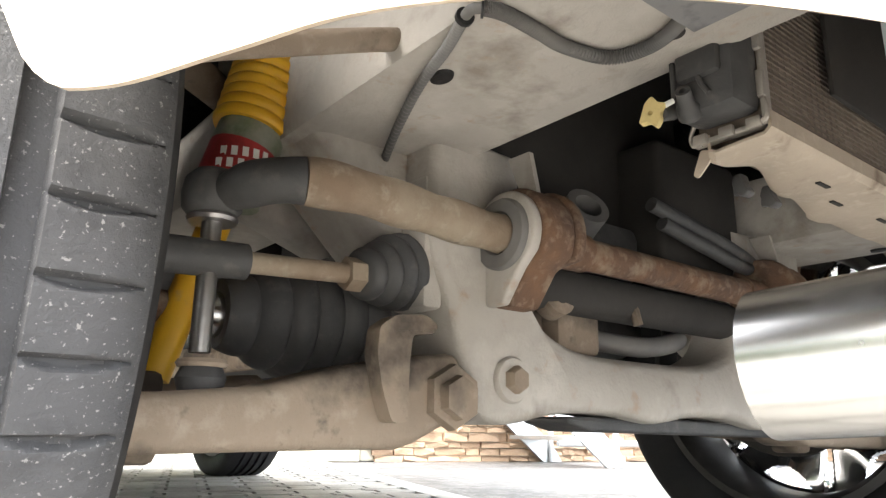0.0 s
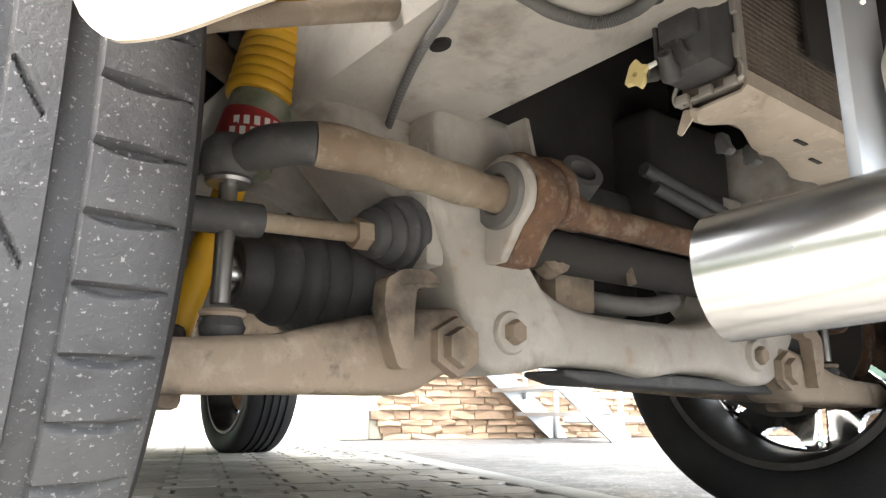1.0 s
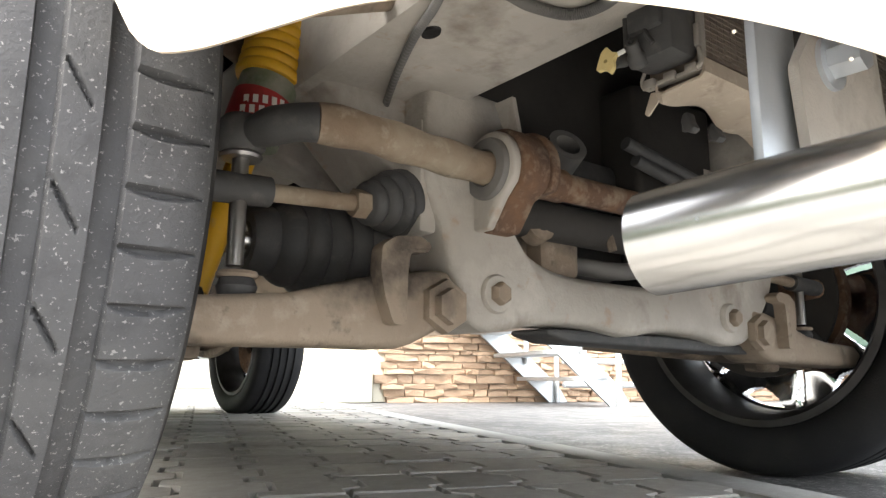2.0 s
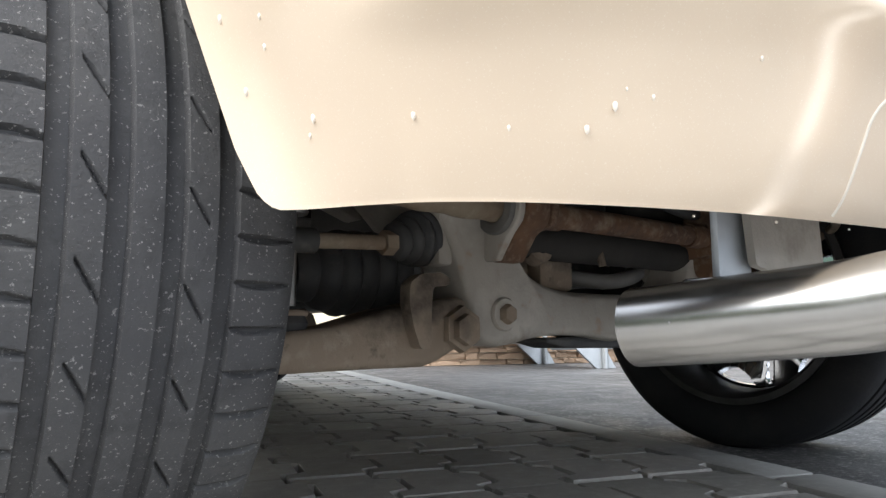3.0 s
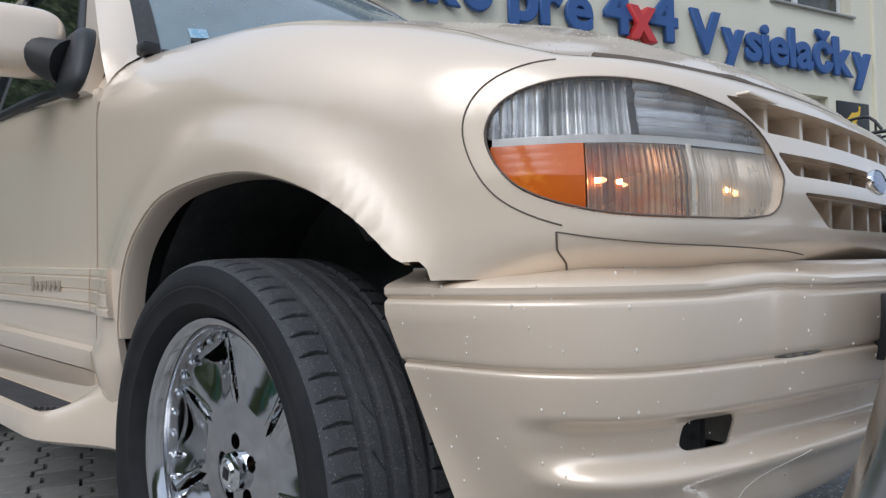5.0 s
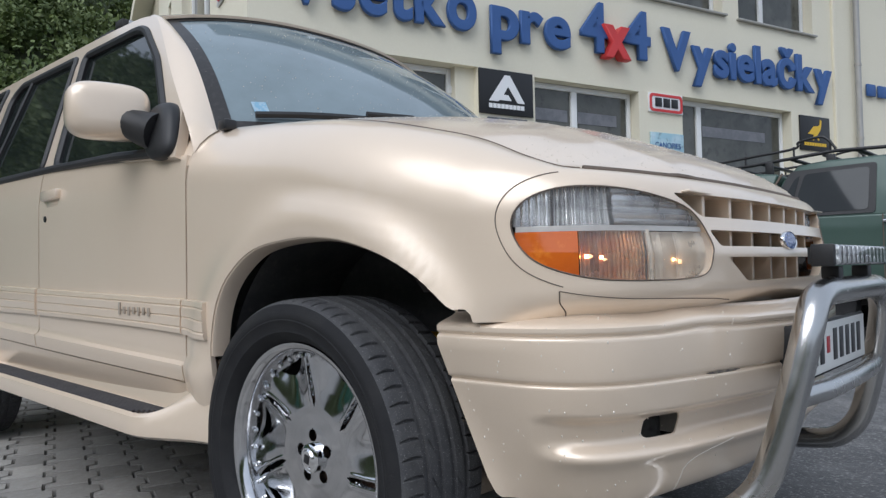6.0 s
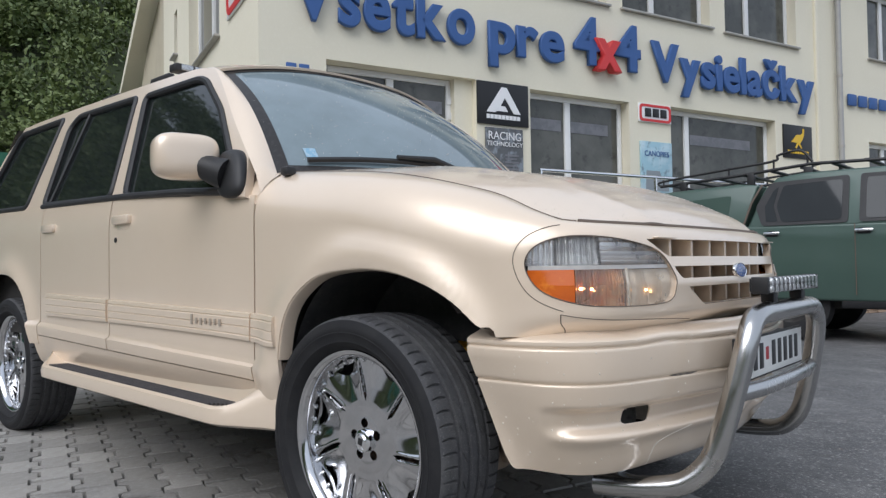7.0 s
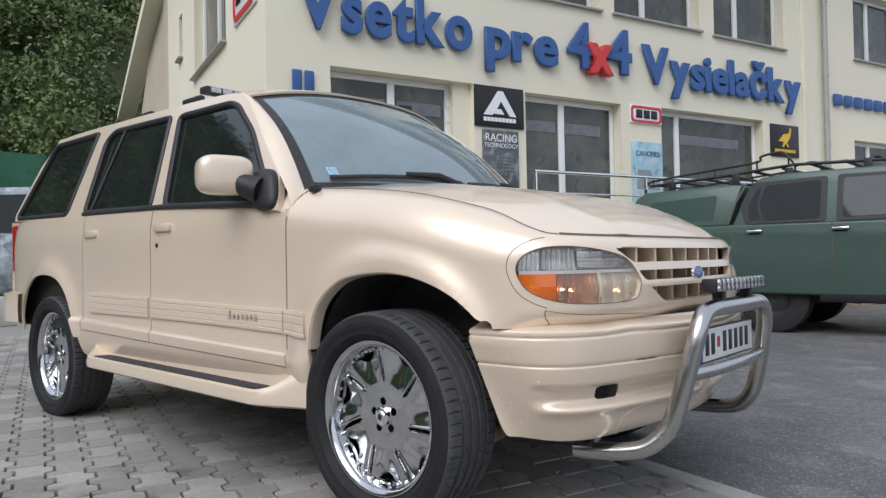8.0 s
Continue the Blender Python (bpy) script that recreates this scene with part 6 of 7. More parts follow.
def letters(text, s0, s1, z, size, mat, depth=.065, fat=.019, group="sign letters"):
    """Solid letters on the facade, one object each, from s0 to s1; the base line at z."""
    made = []
    for ch in text:
        cu = bpy.data.curves.new("letter", "FONT")
        cu.body, cu.size, cu.extrude, cu.offset = ch, size, depth / 2 - .013, fat
        cu.bevel_depth, cu.bevel_resolution = .013, 1
        tmp = new("letter", cu)
        me = bpy.data.meshes.new_from_object(tmp.evaluated_get(bpy.context.evaluated_depsgraph_get()))
        bpy.data.objects.remove(tmp)
        xs = [v.co.x for v in me.vertices]
        made.append((ch, me, min(xs), max(xs) - min(xs)))
    gap = size * .03
    stretch = (s1 - s0 - gap * (len(text) - 1)) / sum(w for *_, w in made)
    s = s0
    for ch, me, x0, w in made:
        for v in me.vertices:
            v.co.x = (v.co.x - x0) * stretch
        me.materials.clear()
        me.materials.append(mat)
        ob = new("sign_letter", me)
        ob.matrix_world = FAC @ Matrix(((1, 0, 0, s), (0, 0, -1, -depth / 2 - .03), (0, 1, 0, z), (0, 0, 0, 1)))
        tagged(ob, f"{'red' if mat == SIGNRED else 'blue'} solid sign letter {ch} on the cream wall", "sign letter", group)
        s += w * stretch + gap


letters("Všetko", -9.50, -7.08, 3.70, .86, SIGNBLUE)
letters("pre", -6.87, -5.62, 3.66, .80, SIGNBLUE)
letters("4", -5.44, -4.98, 3.70, .92, SIGNBLUE)
letters("x", -5.10, -4.62, 3.64, .86, SIGNRED, .13, .022)
letters("4", -4.70, -4.18, 3.70, .92, SIGNBLUE)
letters("Vysielačky", -3.95, .02, 3.63, .80, SIGNBLUE)
# small letters of an address: plain bars
for k in range(9):
    b = part("sign_bar", box((1.09 + k * .34, -.07, 3.72), (1.34 + k * .34, -.02, 3.94 + (.13 if k > 3 and k % 3 == 0 else 0)), .02), SIGNBLUE)
    b.matrix_world = FAC
    tagged(b, "blue bar of a small sign on the cream wall", "sign letter", "small sign bars")
for k in range(2):
    b = part("house_mark", box((-9.55 + k * .15, -.03, 2.92), (-9.43 + k * .15, -.005, 3.17), .01), SIGNBLUE)
    b.matrix_world = FAC
    tagged(b, "dark blue bar beside the shop entrance", "sign", "entrance bars")


# ---- flat signs ----
def board(name, s0, s1, z0, z1, mat, label, y=-.03):
    t = thing(name, label, "sign", tuple(FAC @ Vector(((s0 + s1) / 2, y, (z0 + z1) / 2))), 71)
    part("panel", box((-(s1 - s0) / 2, 0, -(z1 - z0) / 2), ((s1 - s0) / 2, -y - .002, (z1 - z0) / 2), .004), mat, t)
    return t, (s1 - s0), (z1 - z0)


SBLACK = material("sign_black", (.012, .012, .013), .4)
SWHITE = material("sign_white", (.80, .80, .80), .45)
t, w, h = board("peak_sign", -7.03, -6.22, 2.70, 3.26, SBLACK, "square black sign with a white triangular mark")
lay = Matrix(((1, 0, 0, 0), (0, 0, -1, 0), (0, 1, 0, 0), (0, 0, 0, 1)))
part("mark", prism([(-.27, -.12), (-.03, .22), (.05, .22), (.27, -.12), (.16, -.12), (.02, .08), (-.05, -.03), (.02, -.03), (.07, -.10), (-.11, -.10), (-.13, -.12)], .006, lay), SWHITE, t)
for k in range(9):
    part("mark_bar", box((-.27 + k * .06, -.006, -.205), (-.22 + k * .06, 0, -.15)), SWHITE, t)
t, w, h = board("shock_sign", -6.91, -6.32, 1.60, 2.66, material("poster_grey", (.10, .105, .11), .5, 0, [(6, .5, .6, (.30, .34, .38), .7), (2, .5, .6, (.05, .05, .055), .7)]), "tall dark poster about racing technology")


def words(text, parent, x, z, size, mat, y=-.006, squeeze=1.0):
    cu = bpy.data.curves.new("text", "FONT")
    cu.body, cu.size, cu.extrude, cu.align_x = text, size, .002, "CENTER"
    tmp = new("text", cu)
    me = bpy.data.meshes.new_from_object(tmp.evaluated_get(bpy.context.evaluated_depsgraph_get()))
    bpy.data.objects.remove(tmp)
    me.materials.clear()
    me.materials.append(mat)
    ob = new("lettering", me)
    ob.parent = parent
    ob.matrix_local = Matrix(((squeeze, 0, 0, x), (0, 0, -1, y), (0, 1, 0, z), (0, 0, 0, 1)))
    return ob


words("RACING", t, 0, .375, .15, SWHITE, squeeze=.95)
words("TECHNOLOGY", t, 0, .290, .085, SWHITE, squeeze=.98)
for k in range(5):
    part("print_bar", box((.0, -.005, .16 - k * .045), (.22 - .03 * (k % 2), 0, .185 - k * .045)), BANNER, t)
part("print_shock", prism([(-.22, -.4), (-.10, -.4), (-.08, .1), (-.20, .1)], .005, lay), BANNER, t)
t, w, h = board("rounded_sign", -4.19, -3.52, 2.97, 3.25, SWHITE, "white sign with a red rounded border")
part("border", cut(prism(rounded(-.325, -.13, .325, .13, .06), .008, lay), prism(rounded(-.285, -.092, .285, .092, .04), .1, Matrix.Translation((0, .05, 0)) @ lay)), SIGNRED, t)
for k in range(3):
    part("mark", box((-.22 + k * .16, -.012, -.06), (-.09 + k * .16, 0, .07), .006), SBLACK, t)
t, w, h = board("canopy_poster", -4.17, -3.52, 1.7, 2.68, material("poster_blue", (.32, .50, .58), .5, 0, [(3, .45, .6, (.55, .66, .70), .7), (9, .55, .65, (.16, .22, .26), .8)]), "pale blue printed poster on the wall")
words("CANOPIES", t, 0, .27, .115, SIGNBLUE, squeeze=.95)
part("print_truck", prism([(-.24, -.25), (.24, -.25), (.24, -.08), (.10, -.06), (.05, .05), (-.22, .05)], .005, lay), material("print_grey", (.25, .28, .30), .5), t)
t, w, h = board("bird_sign", -.80, -.01, 2.64, 3.22, SBLACK, "black sign with a yellow bird shape")
SYEL = material("sign_yellow", (.75, .48, .03), .5)
part("bird", prism([(-.16, .02), (-.05, .12), (.06, .13), (.12, .16), (.13, .24), (.17, .23), (.155, .13), (.12, .05), (.04, -.03), (.10, -.10), (.07, -.115), (.0, -.04), (-.06, -.12), (-.09, -.10), (-.04, -.02), (-.20, -.01)], .006, lay), SYEL, t)
for k in range(9):
    part("mark_bar", box((-.30 + k * .066, -.006, -.21), (-.25 + k * .066, 0, -.155)), SYEL, t)
sd = thing("rounded_sign", "white sign with a red rounded border on the side wall", "sign", tuple(FAC @ Vector((-9.88, .87, 4.45))), 71 - 90)
part("panel", box((-.55, 0, -.42), (.55, .025, .42), .004), SWHITE, sd)
part("border", cut(prism(rounded(-.53, -.40, .53, .40, .16), .012, lay), prism(rounded(-.45, -.32, .45, .32, .10), .1, Matrix.Translation((0, .05, 0)) @ lay)), SIGNRED, sd)
for k in range(3):
    part("mark", box((-.36 + k * .26, -.016, -.2), (-.15 + k * .26, 0, .22), .006), SBLACK, sd)

# ---- terrace with stone-clad front, steps and rails ----
GALV = material("galvanised_steel", (.55, .57, .58), .42, .7, [(10, .4, .7, (.45, .47, .48), .7)])
CONC = material("pale_concrete", (.55, .52, .43), .85, 0, [(2, .4, .7, (.48, .45, .37), .7), (40, .5, .7, (.60, .57, .49), .5)], .2, 60)
terrace = thing("terrace", "concrete terrace with a brown ledge-stone front", "terrace", (-1.9, 11.6, 0), 71)
part("slab", box((-9.58, -1.16, .0), (14, -.004, .99), .01), CONC, terrace)
part("plinth", box((-9.97, -1.25, 0), (-9.60, -.2, .26), .01), CONC, terrace, "pale yellow plinth block")
STONE = material("ledge_stone", (.36, .245, .165), .85, 0, [(9, .35, .65, (.46, .35, .25), .8), (30, .5, .7, (.25, .165, .11), .7)], .7, 60, vary=.22)
stone_mesh = []
for k in range(6):
    bm = box((0, 0, 0), (1, 1, 1))
    bmesh.ops.subdivide_edges(bm, edges=bm.edges, cuts=1)
    r2 = random.Random(k)
    for v in bm.verts:
        v.co += Vector((r2.uniform(-.03, .03), r2.uniform(-.25, .15), r2.uniform(-.06, .06)))
    stone_mesh.append(to_mesh("stone", bm, STONE, 0))
rest = bmesh.new()
count = 0
z = 0.0
while z < .98:
    hgt = rnd.choice((.035, .045, .055, .07))
    s = -9.58 + rnd.uniform(0, .1)
    while s < 12:
        ln = rnd.uniform(.09, .26)
        dep = rnd.uniform(.03, .065)
        if s < -5.4 and count < 300:
            ob = child("stone", rnd.choice(stone_mesh), terrace, Matrix.Translation((s, -1.16 - dep, z)) @ Matrix.Diagonal((ln - .008, dep, min(hgt, .985 - z) - .006, 1)))
            count += 1
        else:
            add_box(rest, (s, -1.16 - dep, z), (s + ln - .008, -1.16, z + min(hgt, .985 - z) - .006))
        s += ln
    z += hgt
tagged(part("stone_rest", rest, STONE, terrace, "", 0), kind="stuff")
# steps
steps = thing("steel_stairs", "galvanised steel stairs with rails up to the terrace", "stairs", (-1.9, 11.6, 0), 71)
for y in (-1.28, -2.2):
    part("stringer", prism([(-8.14, 0), (-7.98, 0), (-8.05, .12), (-9.05, 1.02), (-9.2, 1.02), (-9.2, .94)], .03, Matrix(((1, 0, 0, 0), (0, 0, 1, y), (0, 1, 0, 0), (0, 0, 0, 1)))), GALV, steps)
    part("rail_post", rod((-8.08, y - .02, .0), (-8.08, y - .02, .98), .021, None, 12), GALV, steps)
    part("rail_post", rod((-8.35, y - .02, .3), (-8.35, y - .02, 1.25), .021, None, 12), GALV, steps)
    part("rail_post", rod((-9.15, y - .02, 1.0), (-9.15, y - .02, 1.95), .021, None, 12), GALV, steps)
    part("handrail", tube([(-8.05, y - .02, .98), (-9.15, y - .02, 1.95), (-9.5, y - .02, 1.95)], .021, 10), GALV, steps)
for k in range(5):
    part("tread", box((-8.42 - k * .2, -2.2, .17 + k * .18), (-8.14 - k * .2, -1.26, .20 + k * .18), .004), GALV, steps)
for zr in (.14, .33):
    part("side_rail", rod((-8.05, -1.36, zr), (-5.6, -1.36, zr), .026, None, 10), GALV, steps, "pale horizontal rail")
for s in (-6.9, -5.62):
    part("rail_post", rod((s, -1.36, 0), (s, -1.36, .36), .022, None, 10), GALV, steps)
rail = thing("terrace_rail", "polished steel hand rail on the terrace edge", "railing", (-1.9, 11.6, 0), 71)
for zr in (1.96, 1.70, 1.45):
    part("bar", tube([(-6.87, -1.10, zr), (-1.0, -1.10, zr)], .022 if zr > 1.9 else .012, 10), CHROME, rail)
for s in (-6.85, -5.0, -3.0, -1.0):
    part("post", rod((s, -1.10, .99), (s, -1.10, 1.96), .021, None, 12), CHROME, rail)
# ---- the green pickup with canopy and roof rack ----
truck = thing("pickup_truck", "dark green double-cab pickup with canopy and black roof rack", "pickup truck", (0, 5.9, 0), -1.5)
PGLASS = material("tinted_truck_glass", (.012, .015, .016), .03, 0, [(2, .4, .7, (.02, .024, .025), .7)], ior=1.42)
OLDRUBBER = material("dark_tyre", (.018, .018, .019), .8, 0, [(12, .4, .7, (.03, .029, .028), .7)], .2, 90)
TRIMB = material("matt_black_trim", (.014, .014, .015), .45, 0, [(10, .4, .7, (.025, .025, .026), .6)])


def truck_body(outline, half, mat, name, tumble=0.0, label=""):
    """A body block across the truck, leaning in towards its top."""
    bm = prism(outline, 2 * half, Matrix(((1, 0, 0, 0), (0, 0, 1, .0), (0, 1, 0, 0), (0, 0, 0, 1))))
    for v in bm.verts:
        c = v.co.y - half
        lean = 1 - tumble * max(v.co.z - 1.22, 0) - .10 * max(.62 - v.co.z, 0)
        v.co.y = half + c * lean
    edges = [e for e in bm.edges if len(e.link_faces) == 2 and e.calc_face_angle(0) > .3]
    bmesh.ops.bevel(bm, geom=edges, offset=.03, segments=3, affect="EDGES", profile=.5)
    return part(name, bm, mat, truck, label, 50)


def arch_notch(cx, r, z):
    return [(cx + r * math.cos(q), z + r * math.sin(q)) for q in np.linspace(0, math.pi, 12)]


lower = [(-2.45, .50), (-2.45, 1.22), (-1.17, 1.24), (.55, 1.22), (1.55, 1.20), (2.65, 1.10), (2.80, .95), (2.82, .50), (2.5, .44)]
lower += arch_notch(2.05, .46, .44) + [(1.5, .42), (-.22, .43), (-1.4, .45)]
truck_body(lower, .92, GREENPAINT, "body")
truck_body([(-1.17, 1.20), (-1.02, 1.62), (-.88, 1.77), (-.6, 1.80), (.35, 1.79), (.75, 1.72), (1.50, 1.20)], .92, GREENPAINT, "cab", .30)
truck_body([(-2.48, 1.22), (-2.42, 1.62), (-2.30, 1.70), (-1.30, 1.73), (-1.06, 1.70), (-1.20, 1.22)], .91, GREENPAINT, "canopy", .26, "green fibreglass canopy")


def truck_pane(outline, mat, name, off=-.006, tumble=.30, parent=None, r=.04):
    bm = prism(round_poly(outline, r, 4), .012, Matrix(((1, 0, 0, 0), (0, 0, 1, 0), (0, 1, 0, 0), (0, 0, 0, 1))))
    for v in bm.verts:
        v.co.y += .92 * tumble * max(v.co.z - 1.22, 0) + off
    return part(name, bm, mat, parent or truck)


truck_pane([(-1.00, 1.235), (-1.08, 1.45), (-.94, 1.715), (-.16, 1.73), (-.16, 1.235)], TRIMB, "window_surround")
truck_pane([(-.06, 1.235), (-.06, 1.735), (.45, 1.72), (.72, 1.66), (1.2, 1.235)], TRIMB, "window_surround")
truck_pane([(-.80, 1.27), (-.86, 1.45), (-.80, 1.67), (-.22, 1.69), (-.22, 1.27)], PGLASS, "rear_window", -.012)
truck_pane([(-.96, 1.28), (-.98, 1.45), (-.90, 1.62), (-.85, 1.66), (-.89, 1.45), (-.84, 1.28)], PGLASS, "quarter_window", -.012, r=.01)
truck_pane([(.0, 1.27), (.0, 1.69), (.42, 1.685), (.66, 1.62), (1.05, 1.27)], PGLASS, "front_window", -.012)
# Flat panel; the shade of a recess is put into its darker green.
truck_pane([(-2.28, 1.30), (-2.20, 1.56), (-1.35, 1.60), (-1.38, 1.30)], material("canopy_recess_shade", (.018, .048, .032), .4, 0, [(3, .4, .7, (.024, .058, .04), .6)]), "canopy_panel", -.004, .26)
for x in (-.98, -.10):
    h_ = part("door_handle", box((x, -.035, 1.135), (x + .17, -.010, 1.165), .010), CHROME, truck)
    part("handle_cup", box((x + .02, -.006, 1.115), (x + .14, .004, 1.175), .008), TRIMB, h_)
for xs in (-.10, 1.25):
    part("door_gap", tube([(xs, -.002, .50), (xs, -.003, .9), (xs, -.002, 1.22)], .005, 6), GASKET, truck)
part("door_gap", tube([(-1.17, -.002, 1.22), (-1.13, -.002, .95), (-1.12, -.002, .9)], .005, 6), GASKET, truck)
part("canopy_gap", tube([(-1.20, -.002, 1.24), (-1.12, .05, 1.5), (-1.02, .118, 1.70)], .012, 6), GASKET, truck)
part("side_sill", box((-.25, .03, .36), (1.55, .20, .46), .02), TRIMB, truck)
part("underbody", box((-2.3, .25, .34), (2.6, 1.55, .50), .03), DARK, truck)
part("side_mirror", box((1.0, -.22, 1.28), (1.10, -.02, 1.45), .03), CHROME, truck)
part("front_bumper", box((2.62, .05, .50), (2.88, 1.79, .80), .05), GREENPAINT, truck)
TTYRE = to_mesh("tyre", lathe([(.20, -.11), (.34, -.12), (.385, -.10), (.39, 0), (.385, .10), (.34, .12), (.20, .11)], Matrix(), 40, True), OLDRUBBER)
TRIM_ = to_mesh("rim", lathe([(.01, .07), (.06, .08), (.15, .05), (.20, .10), (.205, .10), (.20, .02), (.01, .01)], Matrix(), 30, True), RIMDARK)
for x, y in ((-.76, .22), (2.05, .22), (-.76, 1.70), (2.05, 1.70)):
    wl = child("wheel", TRIM_, truck, pose(x, y, .388, 90 if y < 1 else -90, 0, 0))
    child("tyre", TTYRE, wl)
rack = thing("roof_rack", "black tubular roof rack on the pickup", "roof rack", (0, 5.9, 0), -1.5)
for y in (.28, 1.56):
    part("side_rail", tube(bend([(-2.30, y, 1.80), (-2.26, y, 1.86), (-1.45, y, 1.93), (-.95, y, 1.97), (-.90, y, 2.03), (-.70, y, 2.06), (-.62, y, 2.02), (-.55, y, 1.92)], 50), .014, 8), TRIMB, rack)
    part("lower_rail", tube([(-2.30, y, 1.80), (-1.4, y, 1.84), (-.55, y, 1.90), (.45, y, 1.86)], .018, 8), TRIMB, rack)
    for x in (-2.26, -1.45, -.95, -.60):
        part("upright", tube([(x, y, 1.79 + .07 * (x + 2.3)), (x, y, 1.88 + .08 * (x + 2.3))], .011, 8), TRIMB, rack)
    for x in (-2.0, -1.2, -.6, .2):
        part("foot", box((x - .04, y - .02, 1.68), (x + .04, y + .03, 1.83 + .03 * (x + 2)), .006), TRIMB, rack)
for k in range(9):
    x = -2.2 + k * .31
    part("cross_bar", box((x - .03, .28, 1.795 + .04 * (x + 2.2)), (x + .03, 1.56, 1.815 + .04 * (x + 2.2)), .004), TRIMB, rack)

# ---- the left background: low wall, fence, parked car, wooded slope ----
slab_m = material("pale_wall_concrete", (.50, .50, .48), .85, 0, [(1.5, .4, .7, (.42, .42, .40), .7), (30, .5, .7, (.56, .56, .54), .5)], .2, 50)
lw = part("low_wall", box((-11.0, -6, 0), (-10.6, 3.6, .45), .01), slab_m)
tagged(lw, "pale grey low concrete wall behind the yard", "wall", kind="structure")
fence = thing("mesh_fence", "green mesh fence on steel posts before the slope", "fence", (-15, 0, 0))
FENCE = material("green_mesh", (.02, .10, .06), .7, 0, [(1.5, .4, .65, (.04, .16, .10), .8), (25, .5, .7, (.015, .06, .04), .7)], .3, 40)
for k in range(14):
    y = -12 + k * 2.0
    part("post", rod((0, y, 0), (0, y, 3.45), .04, None, 8), GALV, fence)
    part("mesh_panel", box((-.02, y + .05, .5), (.02, y + 1.95, 3.36), .004), FENCE, fence)
van = thing("parked_car", "grey parked car behind the yard, pale reflections painted into its colour", "car", (-12.6, 1.9, 0), 75)
# The pale and dark patches are reflections painted into the grey.
VG = material("grey_paint_reflections", (.38, .42, .45), .25, .4, [(2.5, .45, .55, (.16, .19, .21), .8), (6, .5, .6, (.6, .64, .66), .7)], coat=.5)
bm = prism([(-2.1, .45), (-2.15, .95), (-1.9, 1.25), (-1.2, 1.45), (-.7, 2.25), (.9, 2.35), (1.9, 2.2), (2.1, 1.2), (2.1, .45)], 1.7, Matrix(((1, 0, 0, 0), (0, 0, 1, -.85), (0, 1, 0, 0), (0, 0, 0, 1))))
bmesh.ops.bevel(bm, geom=bm.edges[:], offset=.09, segments=3, affect="EDGES", profile=.5)
part("body", bm, VG, van)
for sg in (-1, 1):
    part("side_window", prism([(-1.0, 1.50), (-.6, 2.12), (.4, 2.18), (.4, 1.50)], .02, Matrix(((1, 0, 0, 0), (0, 0, 1, sg * .86 - .01), (0, 1, 0, 0), (0, 0, 0, 1)))), GLASS, van)
    for x in (-1.35, 1.35):
        wl = child("wheel", TRIM_, van, pose(x, sg * .74, .388, -90 * sg, 0, 0))
        child("tyre", TTYRE, wl)

# wooded slope: a bank of earth with many leaf clumps
BANK = material("slope_earth", (.045, .055, .022), .95, 0, [(.6, .4, .65, (.06, .08, .03), .8), (4, .5, .7, (.03, .03, .015), .7)], .5, 8)


def slope_z(d):
    return 30 * smoothstep(2, 46, d) + .0


bm = bmesh.new()
add_grid(bm, [[Vector((-17 - d, y, slope_z(d) - .02)) for y in np.linspace(-60, 70, 40)] for d in np.linspace(0, 60, 24)])
tagged(part("slope", bm, BANK), "steep wooded earth slope behind the yard", "slope", kind="structure")
bm = bmesh.new()
add_grid(bm, [[Vector((x, -26 - d, 13 * smoothstep(2, 34, d) - .02)) for x in np.linspace(-70, 80, 40)] for d in np.linspace(0, 50, 18)])
tagged(part("slope_street", bm, BANK), "wooded slope across the street", "slope", kind="structure")


def leaf_cloud(name, spots, seed, mat, label):
    """Leaf clumps: each spot (place, radius, leaves) is filled with small turned leaves; one mesh."""
    r3 = np.random.default_rng(seed)
    verts, faces = [], []
    for (cx, cy, cz), rad, n, size in spots:
        d = r3.normal(size=(n, 3))
        d /= np.linalg.norm(d, axis=1)[:, None]
        d *= (r3.random(n) ** .45)[:, None] * rad * (.75 + .5 * r3.random((n, 1)))
        d[:, 2] *= .85
        a = r3.normal(size=(n, 3))
        a /= np.linalg.norm(a, axis=1)[:, None]
        b = np.cross(a, r3.normal(size=(n, 3)))
        b /= np.linalg.norm(b, axis=1)[:, None]
        s = size * (.6 + .8 * r3.random((n, 1)))
        c = d + (cx, cy, cz)
        quad = np.stack([c - a * s, c + b * s * .55, c + a * s, c - b * s * .55], 1)
        k = len(verts)
        verts.extend(map(tuple, quad.reshape(-1, 3)))
        faces.extend((k + 4 * i, k + 4 * i + 1, k + 4 * i + 2, k + 4 * i + 3) for i in range(n))
    me = bpy.data.meshes.new(name)
    me.from_pydata(verts, [], faces)
    me.materials.append(mat)
    return tagged(new(name, me), label, "foliage", kind="stuff")


LEAF2 = material("light_foliage", (.10, .14, .035), .6, 0, [(.4, .35, .65, (.05, .085, .022), .8), (3, .4, .7, (.15, .17, .05), .6)])
r4 = random.Random(8)
spots, spots2, dark = [], [], []
for _ in range(520):
    y, d = r4.uniform(-26, 16), r4.uniform(0, 42) ** 1.0
    z = slope_z(d)
    p = (-17 - d, y + d * .1, z + r4.uniform(.3, 2.6))
    (spots if r4.random() < .6 else spots2).append((p, r4.uniform(.9, 2.0), 520, .078 + .0032 * d))
leaf_cloud("slope_bushes", spots, 1, LEAF, "dense green bushes on the slope")
leaf_cloud("slope_bushes_light", spots2, 2, LEAF2, "fresh light green bushes on the slope")
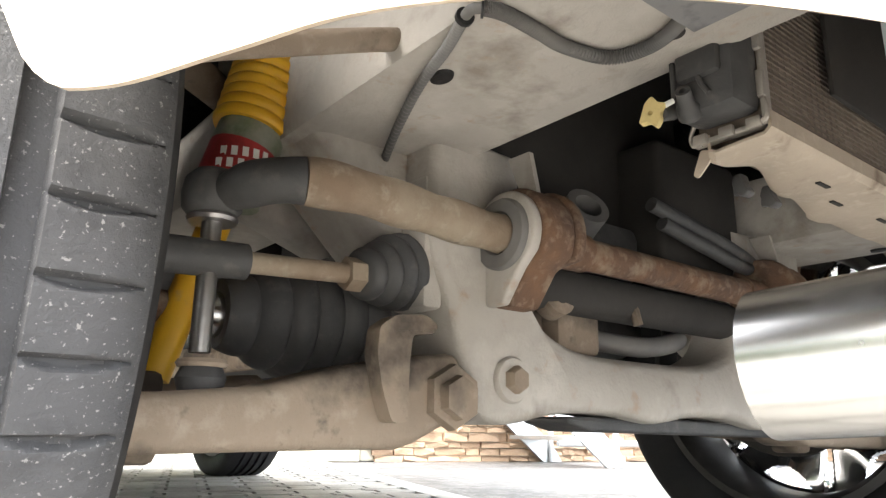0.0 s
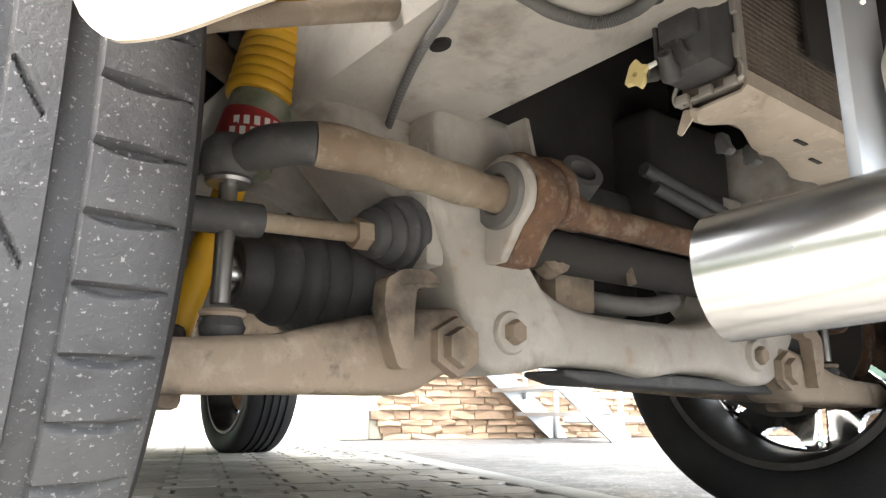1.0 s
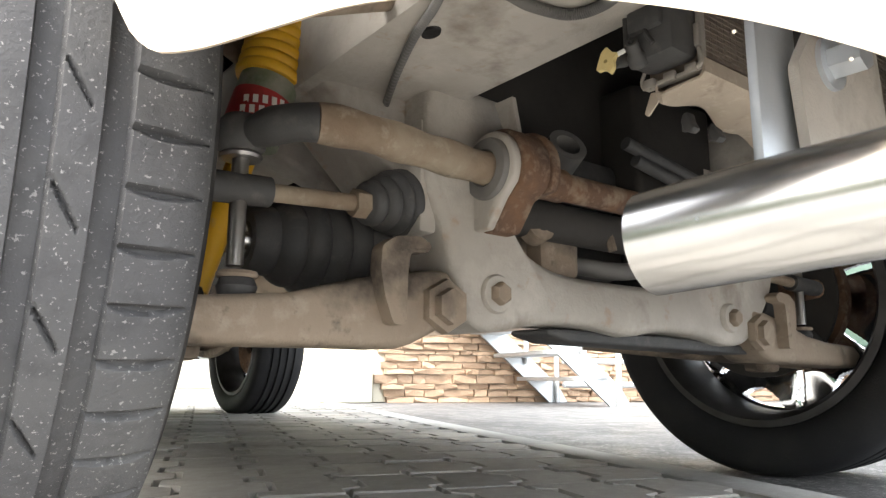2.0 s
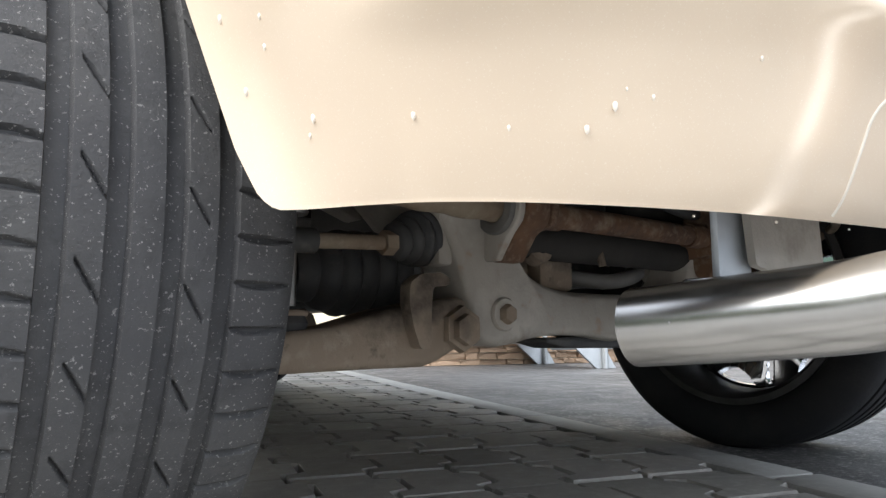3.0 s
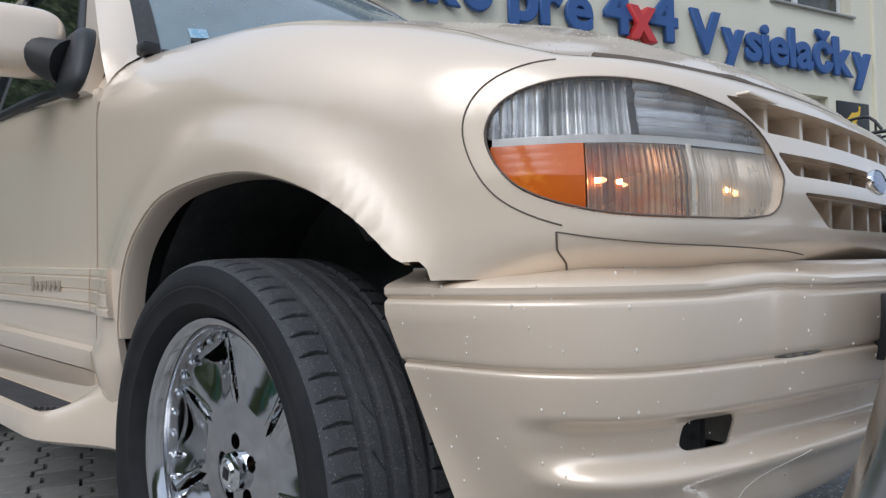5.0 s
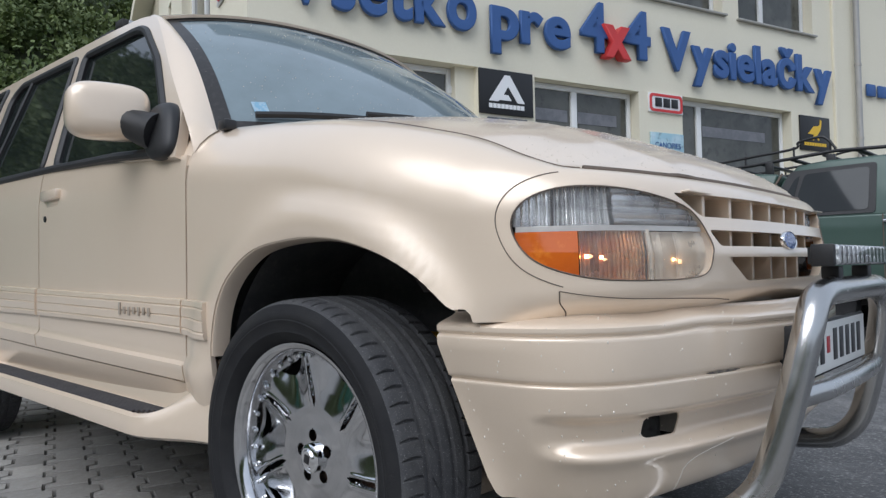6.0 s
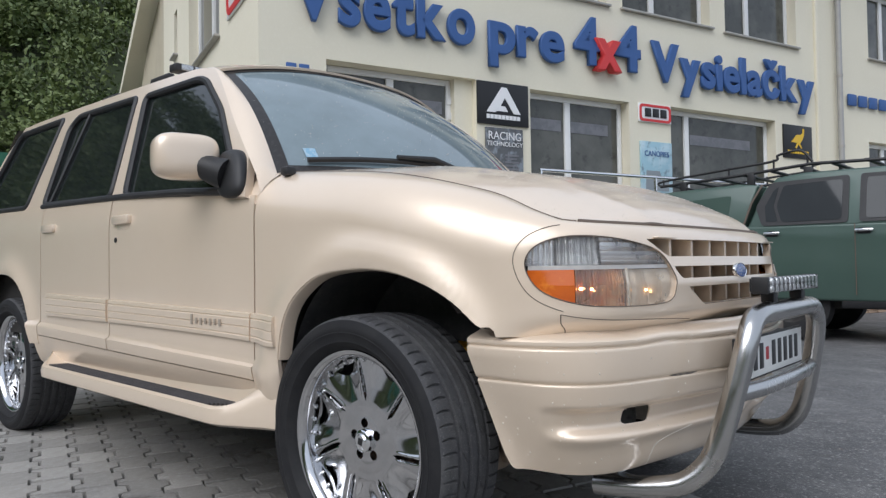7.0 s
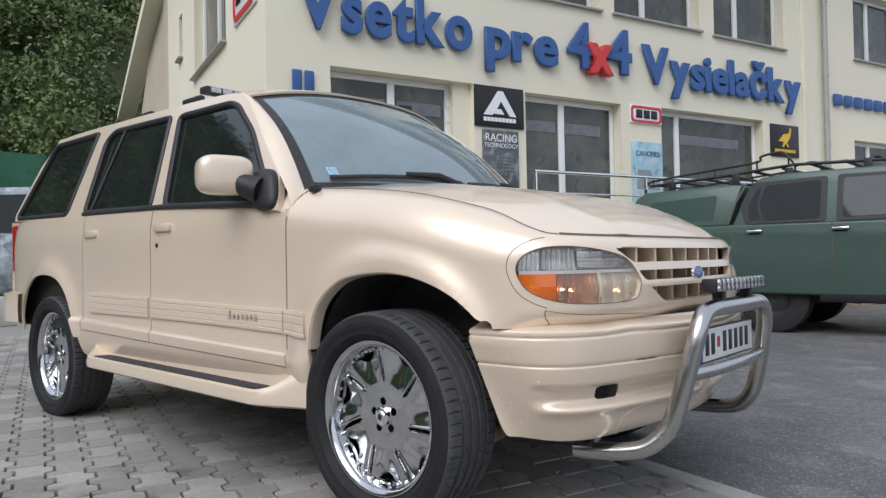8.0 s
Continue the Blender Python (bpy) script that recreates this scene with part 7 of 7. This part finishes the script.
for _ in range(240):
    x, d = r4.uniform(-34, 34), r4.uniform(0, 26)
    dark.append(((x, -27 - d, 13 * smoothstep(2, 34, d) + r4.uniform(.5, 5)), r4.uniform(1.2, 2.6), 160, .26))
leaf_cloud("street_trees", dark, 3, LEAF, "dark trees across the street")


def tree(x, y, h, seed):
    """A conifer: a tapered trunk, limbs in whorls, and many small needle sprays."""
    t = thing("conifer_tree", "tall dark green conifer with drooping branches beside the road", "tree", (x, y, 0), 0, "conifers beside the road")
    part("trunk", rod((0, 0, 0), (0, 0, h), .22, .03, 10), material("bark", (.10, .07, .05), .9) if "bark" not in bpy.data.materials else bpy.data.materials["bark"], t)
    r5 = random.Random(seed)
    sp = []
    for k in range(60):
        f = k / 60
        z = h * (.12 + .86 * f)
        reach = (1 - f) * h * .24 + .25
        a = r5.uniform(0, math.tau)
        e = (reach * math.cos(a), reach * math.sin(a), z - reach * .25)
        for q in (.35, .7, 1.0):
            sp.append(((e[0] * q, e[1] * q, z + (e[2] - z) * q), .30 + reach * .18, 40, .14))
    ob = leaf_cloud("crown", sp, seed, LEAF, "")
    for key in ("label", "category", "kind"):
        if key in ob:
            del ob[key]
    ob.parent = t


for k, (x, y, h) in enumerate(((-9, -19, 11), (-5.5, -21, 13), (-1, -20, 10), (4, -23, 14), (9, -20, 12), (-14, -20, 12), (-16, -8.5, 6.2), (-17, -11.5, 8), (-16.5, -15, 7), (-18, -5.6, 5.5))):
    tree(x, y, h, 20 + k)
# ---- block paving, piece by piece ----
PAVER = material("paver_concrete", (.300, .285, .260), .74, 0, [(2.2, .42, .60, (.22, .21, .195), .9), (45, .5, .7, (.38, .375, .35), .6), (.9, .60, .72, (.28, .225, .19), .5), (4.5, .60, .67, (.16, .14, .125), .85), (90, .66, .70, (.12, .11, .10), .8)], .45, 130, vary=.22, rough_vary=.12)
PL, PW, GAP = .20, .153, .0105


def paver_outline():
    """A block with stepped long sides that lock into its neighbours."""
    a = .036
    steps_ = [(0, -a / 2), (.20, -a / 2), (.29, a / 2), (.71, a / 2), (.80, -a / 2), (1, -a / 2)]
    ring = [Vector((PL * f, o)) for f, o in steps_] + [Vector((PL * f, PW + o)) for f, o in steps_[::-1]]
    out, n = [], len(ring)
    for k in range(n):
        p, u, v = ring[k], (ring[k] - ring[k - 1]).normalized(), (ring[(k + 1) % n] - ring[k]).normalized()
        nu, nv = Vector((-u.y, u.x)), Vector((-v.y, v.x))
        m = nu + nv
        q = p + m * (GAP / 2 / max(m.dot(nu), .3))
        out.append((q.x, q.y))
    return out


def paver_mesh(tilt):
    o = paver_outline()
    bm = bmesh.new()
    c = (PL / 2, PW / 2)
    top = [bm.verts.new((c[0] + (x - c[0]) * .972, c[1] + (y - c[1]) * .972, tilt * (x - c[0]))) for x, y in o]
    mid = [bm.verts.new((x, y, -.005)) for x, y in o]
    low = [bm.verts.new((x, y, -.028)) for x, y in o]
    bm.faces.new(top)
    for a, b in ((top, mid), (mid, low)):
        for i in range(len(a)):
            j = (i + 1) % len(a)
            bm.faces.new((a[i], b[i], b[j], a[j]))
    bmesh.ops.recalc_face_normals(bm, faces=bm.faces)
    return bm


paving = thing("pavement", "grey interlocking concrete block paving, damp and stained", "pavement", (0, 0, 0), YARD, kind="structure")
PAVERS = [to_mesh("paver", paver_mesh(t), PAVER, 30) for t in (-.012, 0, .012)]
r6 = random.Random(5)
made = 0
fv, ff = [], []
o = paver_outline()
for j in range(-28, 1):
    y0 = KERB - .062 + (j - 1) * PW
    for i in range(-43, 30):
        x0 = i * PL
        mx, my = x0 + PL / 2, y0 + PW / 2
        dz = r6.uniform(-.0015, .0015)
        near = (-3.4 < mx < -.9 and -2.1 < my < -.9) or (-.9 < mx < 1.4 and -.75 < my < .30)
        if near and made < 300:
            child("paver", r6.choice(PAVERS), paving, Matrix.Translation((x0, y0, dz)))
            made += 1
        else:
            k = len(fv)
            n = len(o)
            sh = r6.uniform(-.008, .008)
            fv += [(x0 + PL / 2 + (x - PL / 2) * .972, y0 + PW / 2 + (y - PW / 2) * .972, dz + sh * (x - PL / 2)) for x, y in o]
            fv += [(x0 + x, y0 + y, dz - .0045) for x, y in o]
            fv += [(x0 + x, y0 + y, -.028) for x, y in o]
            ff.append(tuple(range(k, k + n)))
            for a in (0, n):
                for q in range(n):
                    w = (q + 1) % n
                    ff.append((k + a + q, k + a + n + q, k + a + n + w, k + a + w))
me = bpy.data.meshes.new("paver_field")
me.from_pydata(fv, [], ff)
PAVER_J = PAVER.copy()
PAVER_J.name = "paver_concrete_field"
for nd in PAVER_J.node_tree.nodes:
    if nd.bl_idname == "ShaderNodeObjectInfo":
        geo = PAVER_J.node_tree.nodes.new("ShaderNodeNewGeometry")
        for ln in list(nd.outputs["Random"].links):
            PAVER_J.node_tree.links.new(geo.outputs["Random Per Island"], ln.to_socket)
me.materials.append(PAVER_J)
tagged(child("paver_field", me, paving), kind="stuff")
# flat edging stones between paving and asphalt
EDGE = material("edging_concrete", (.36, .355, .335), .75, 0, [(2, .4, .65, (.27, .265, .25), .8), (40, .5, .7, (.42, .41, .39), .6)], .4, 110, vary=.12)
edge_mesh = to_mesh("edging_stone", box((.004, -.056, -.028), (.994, .056, .002), .006), EDGE)
for i in range(-12, 8):
    child("edging_stone", edge_mesh, paving, Matrix.Translation((i * 1.0 + .1, KERB, 0)))
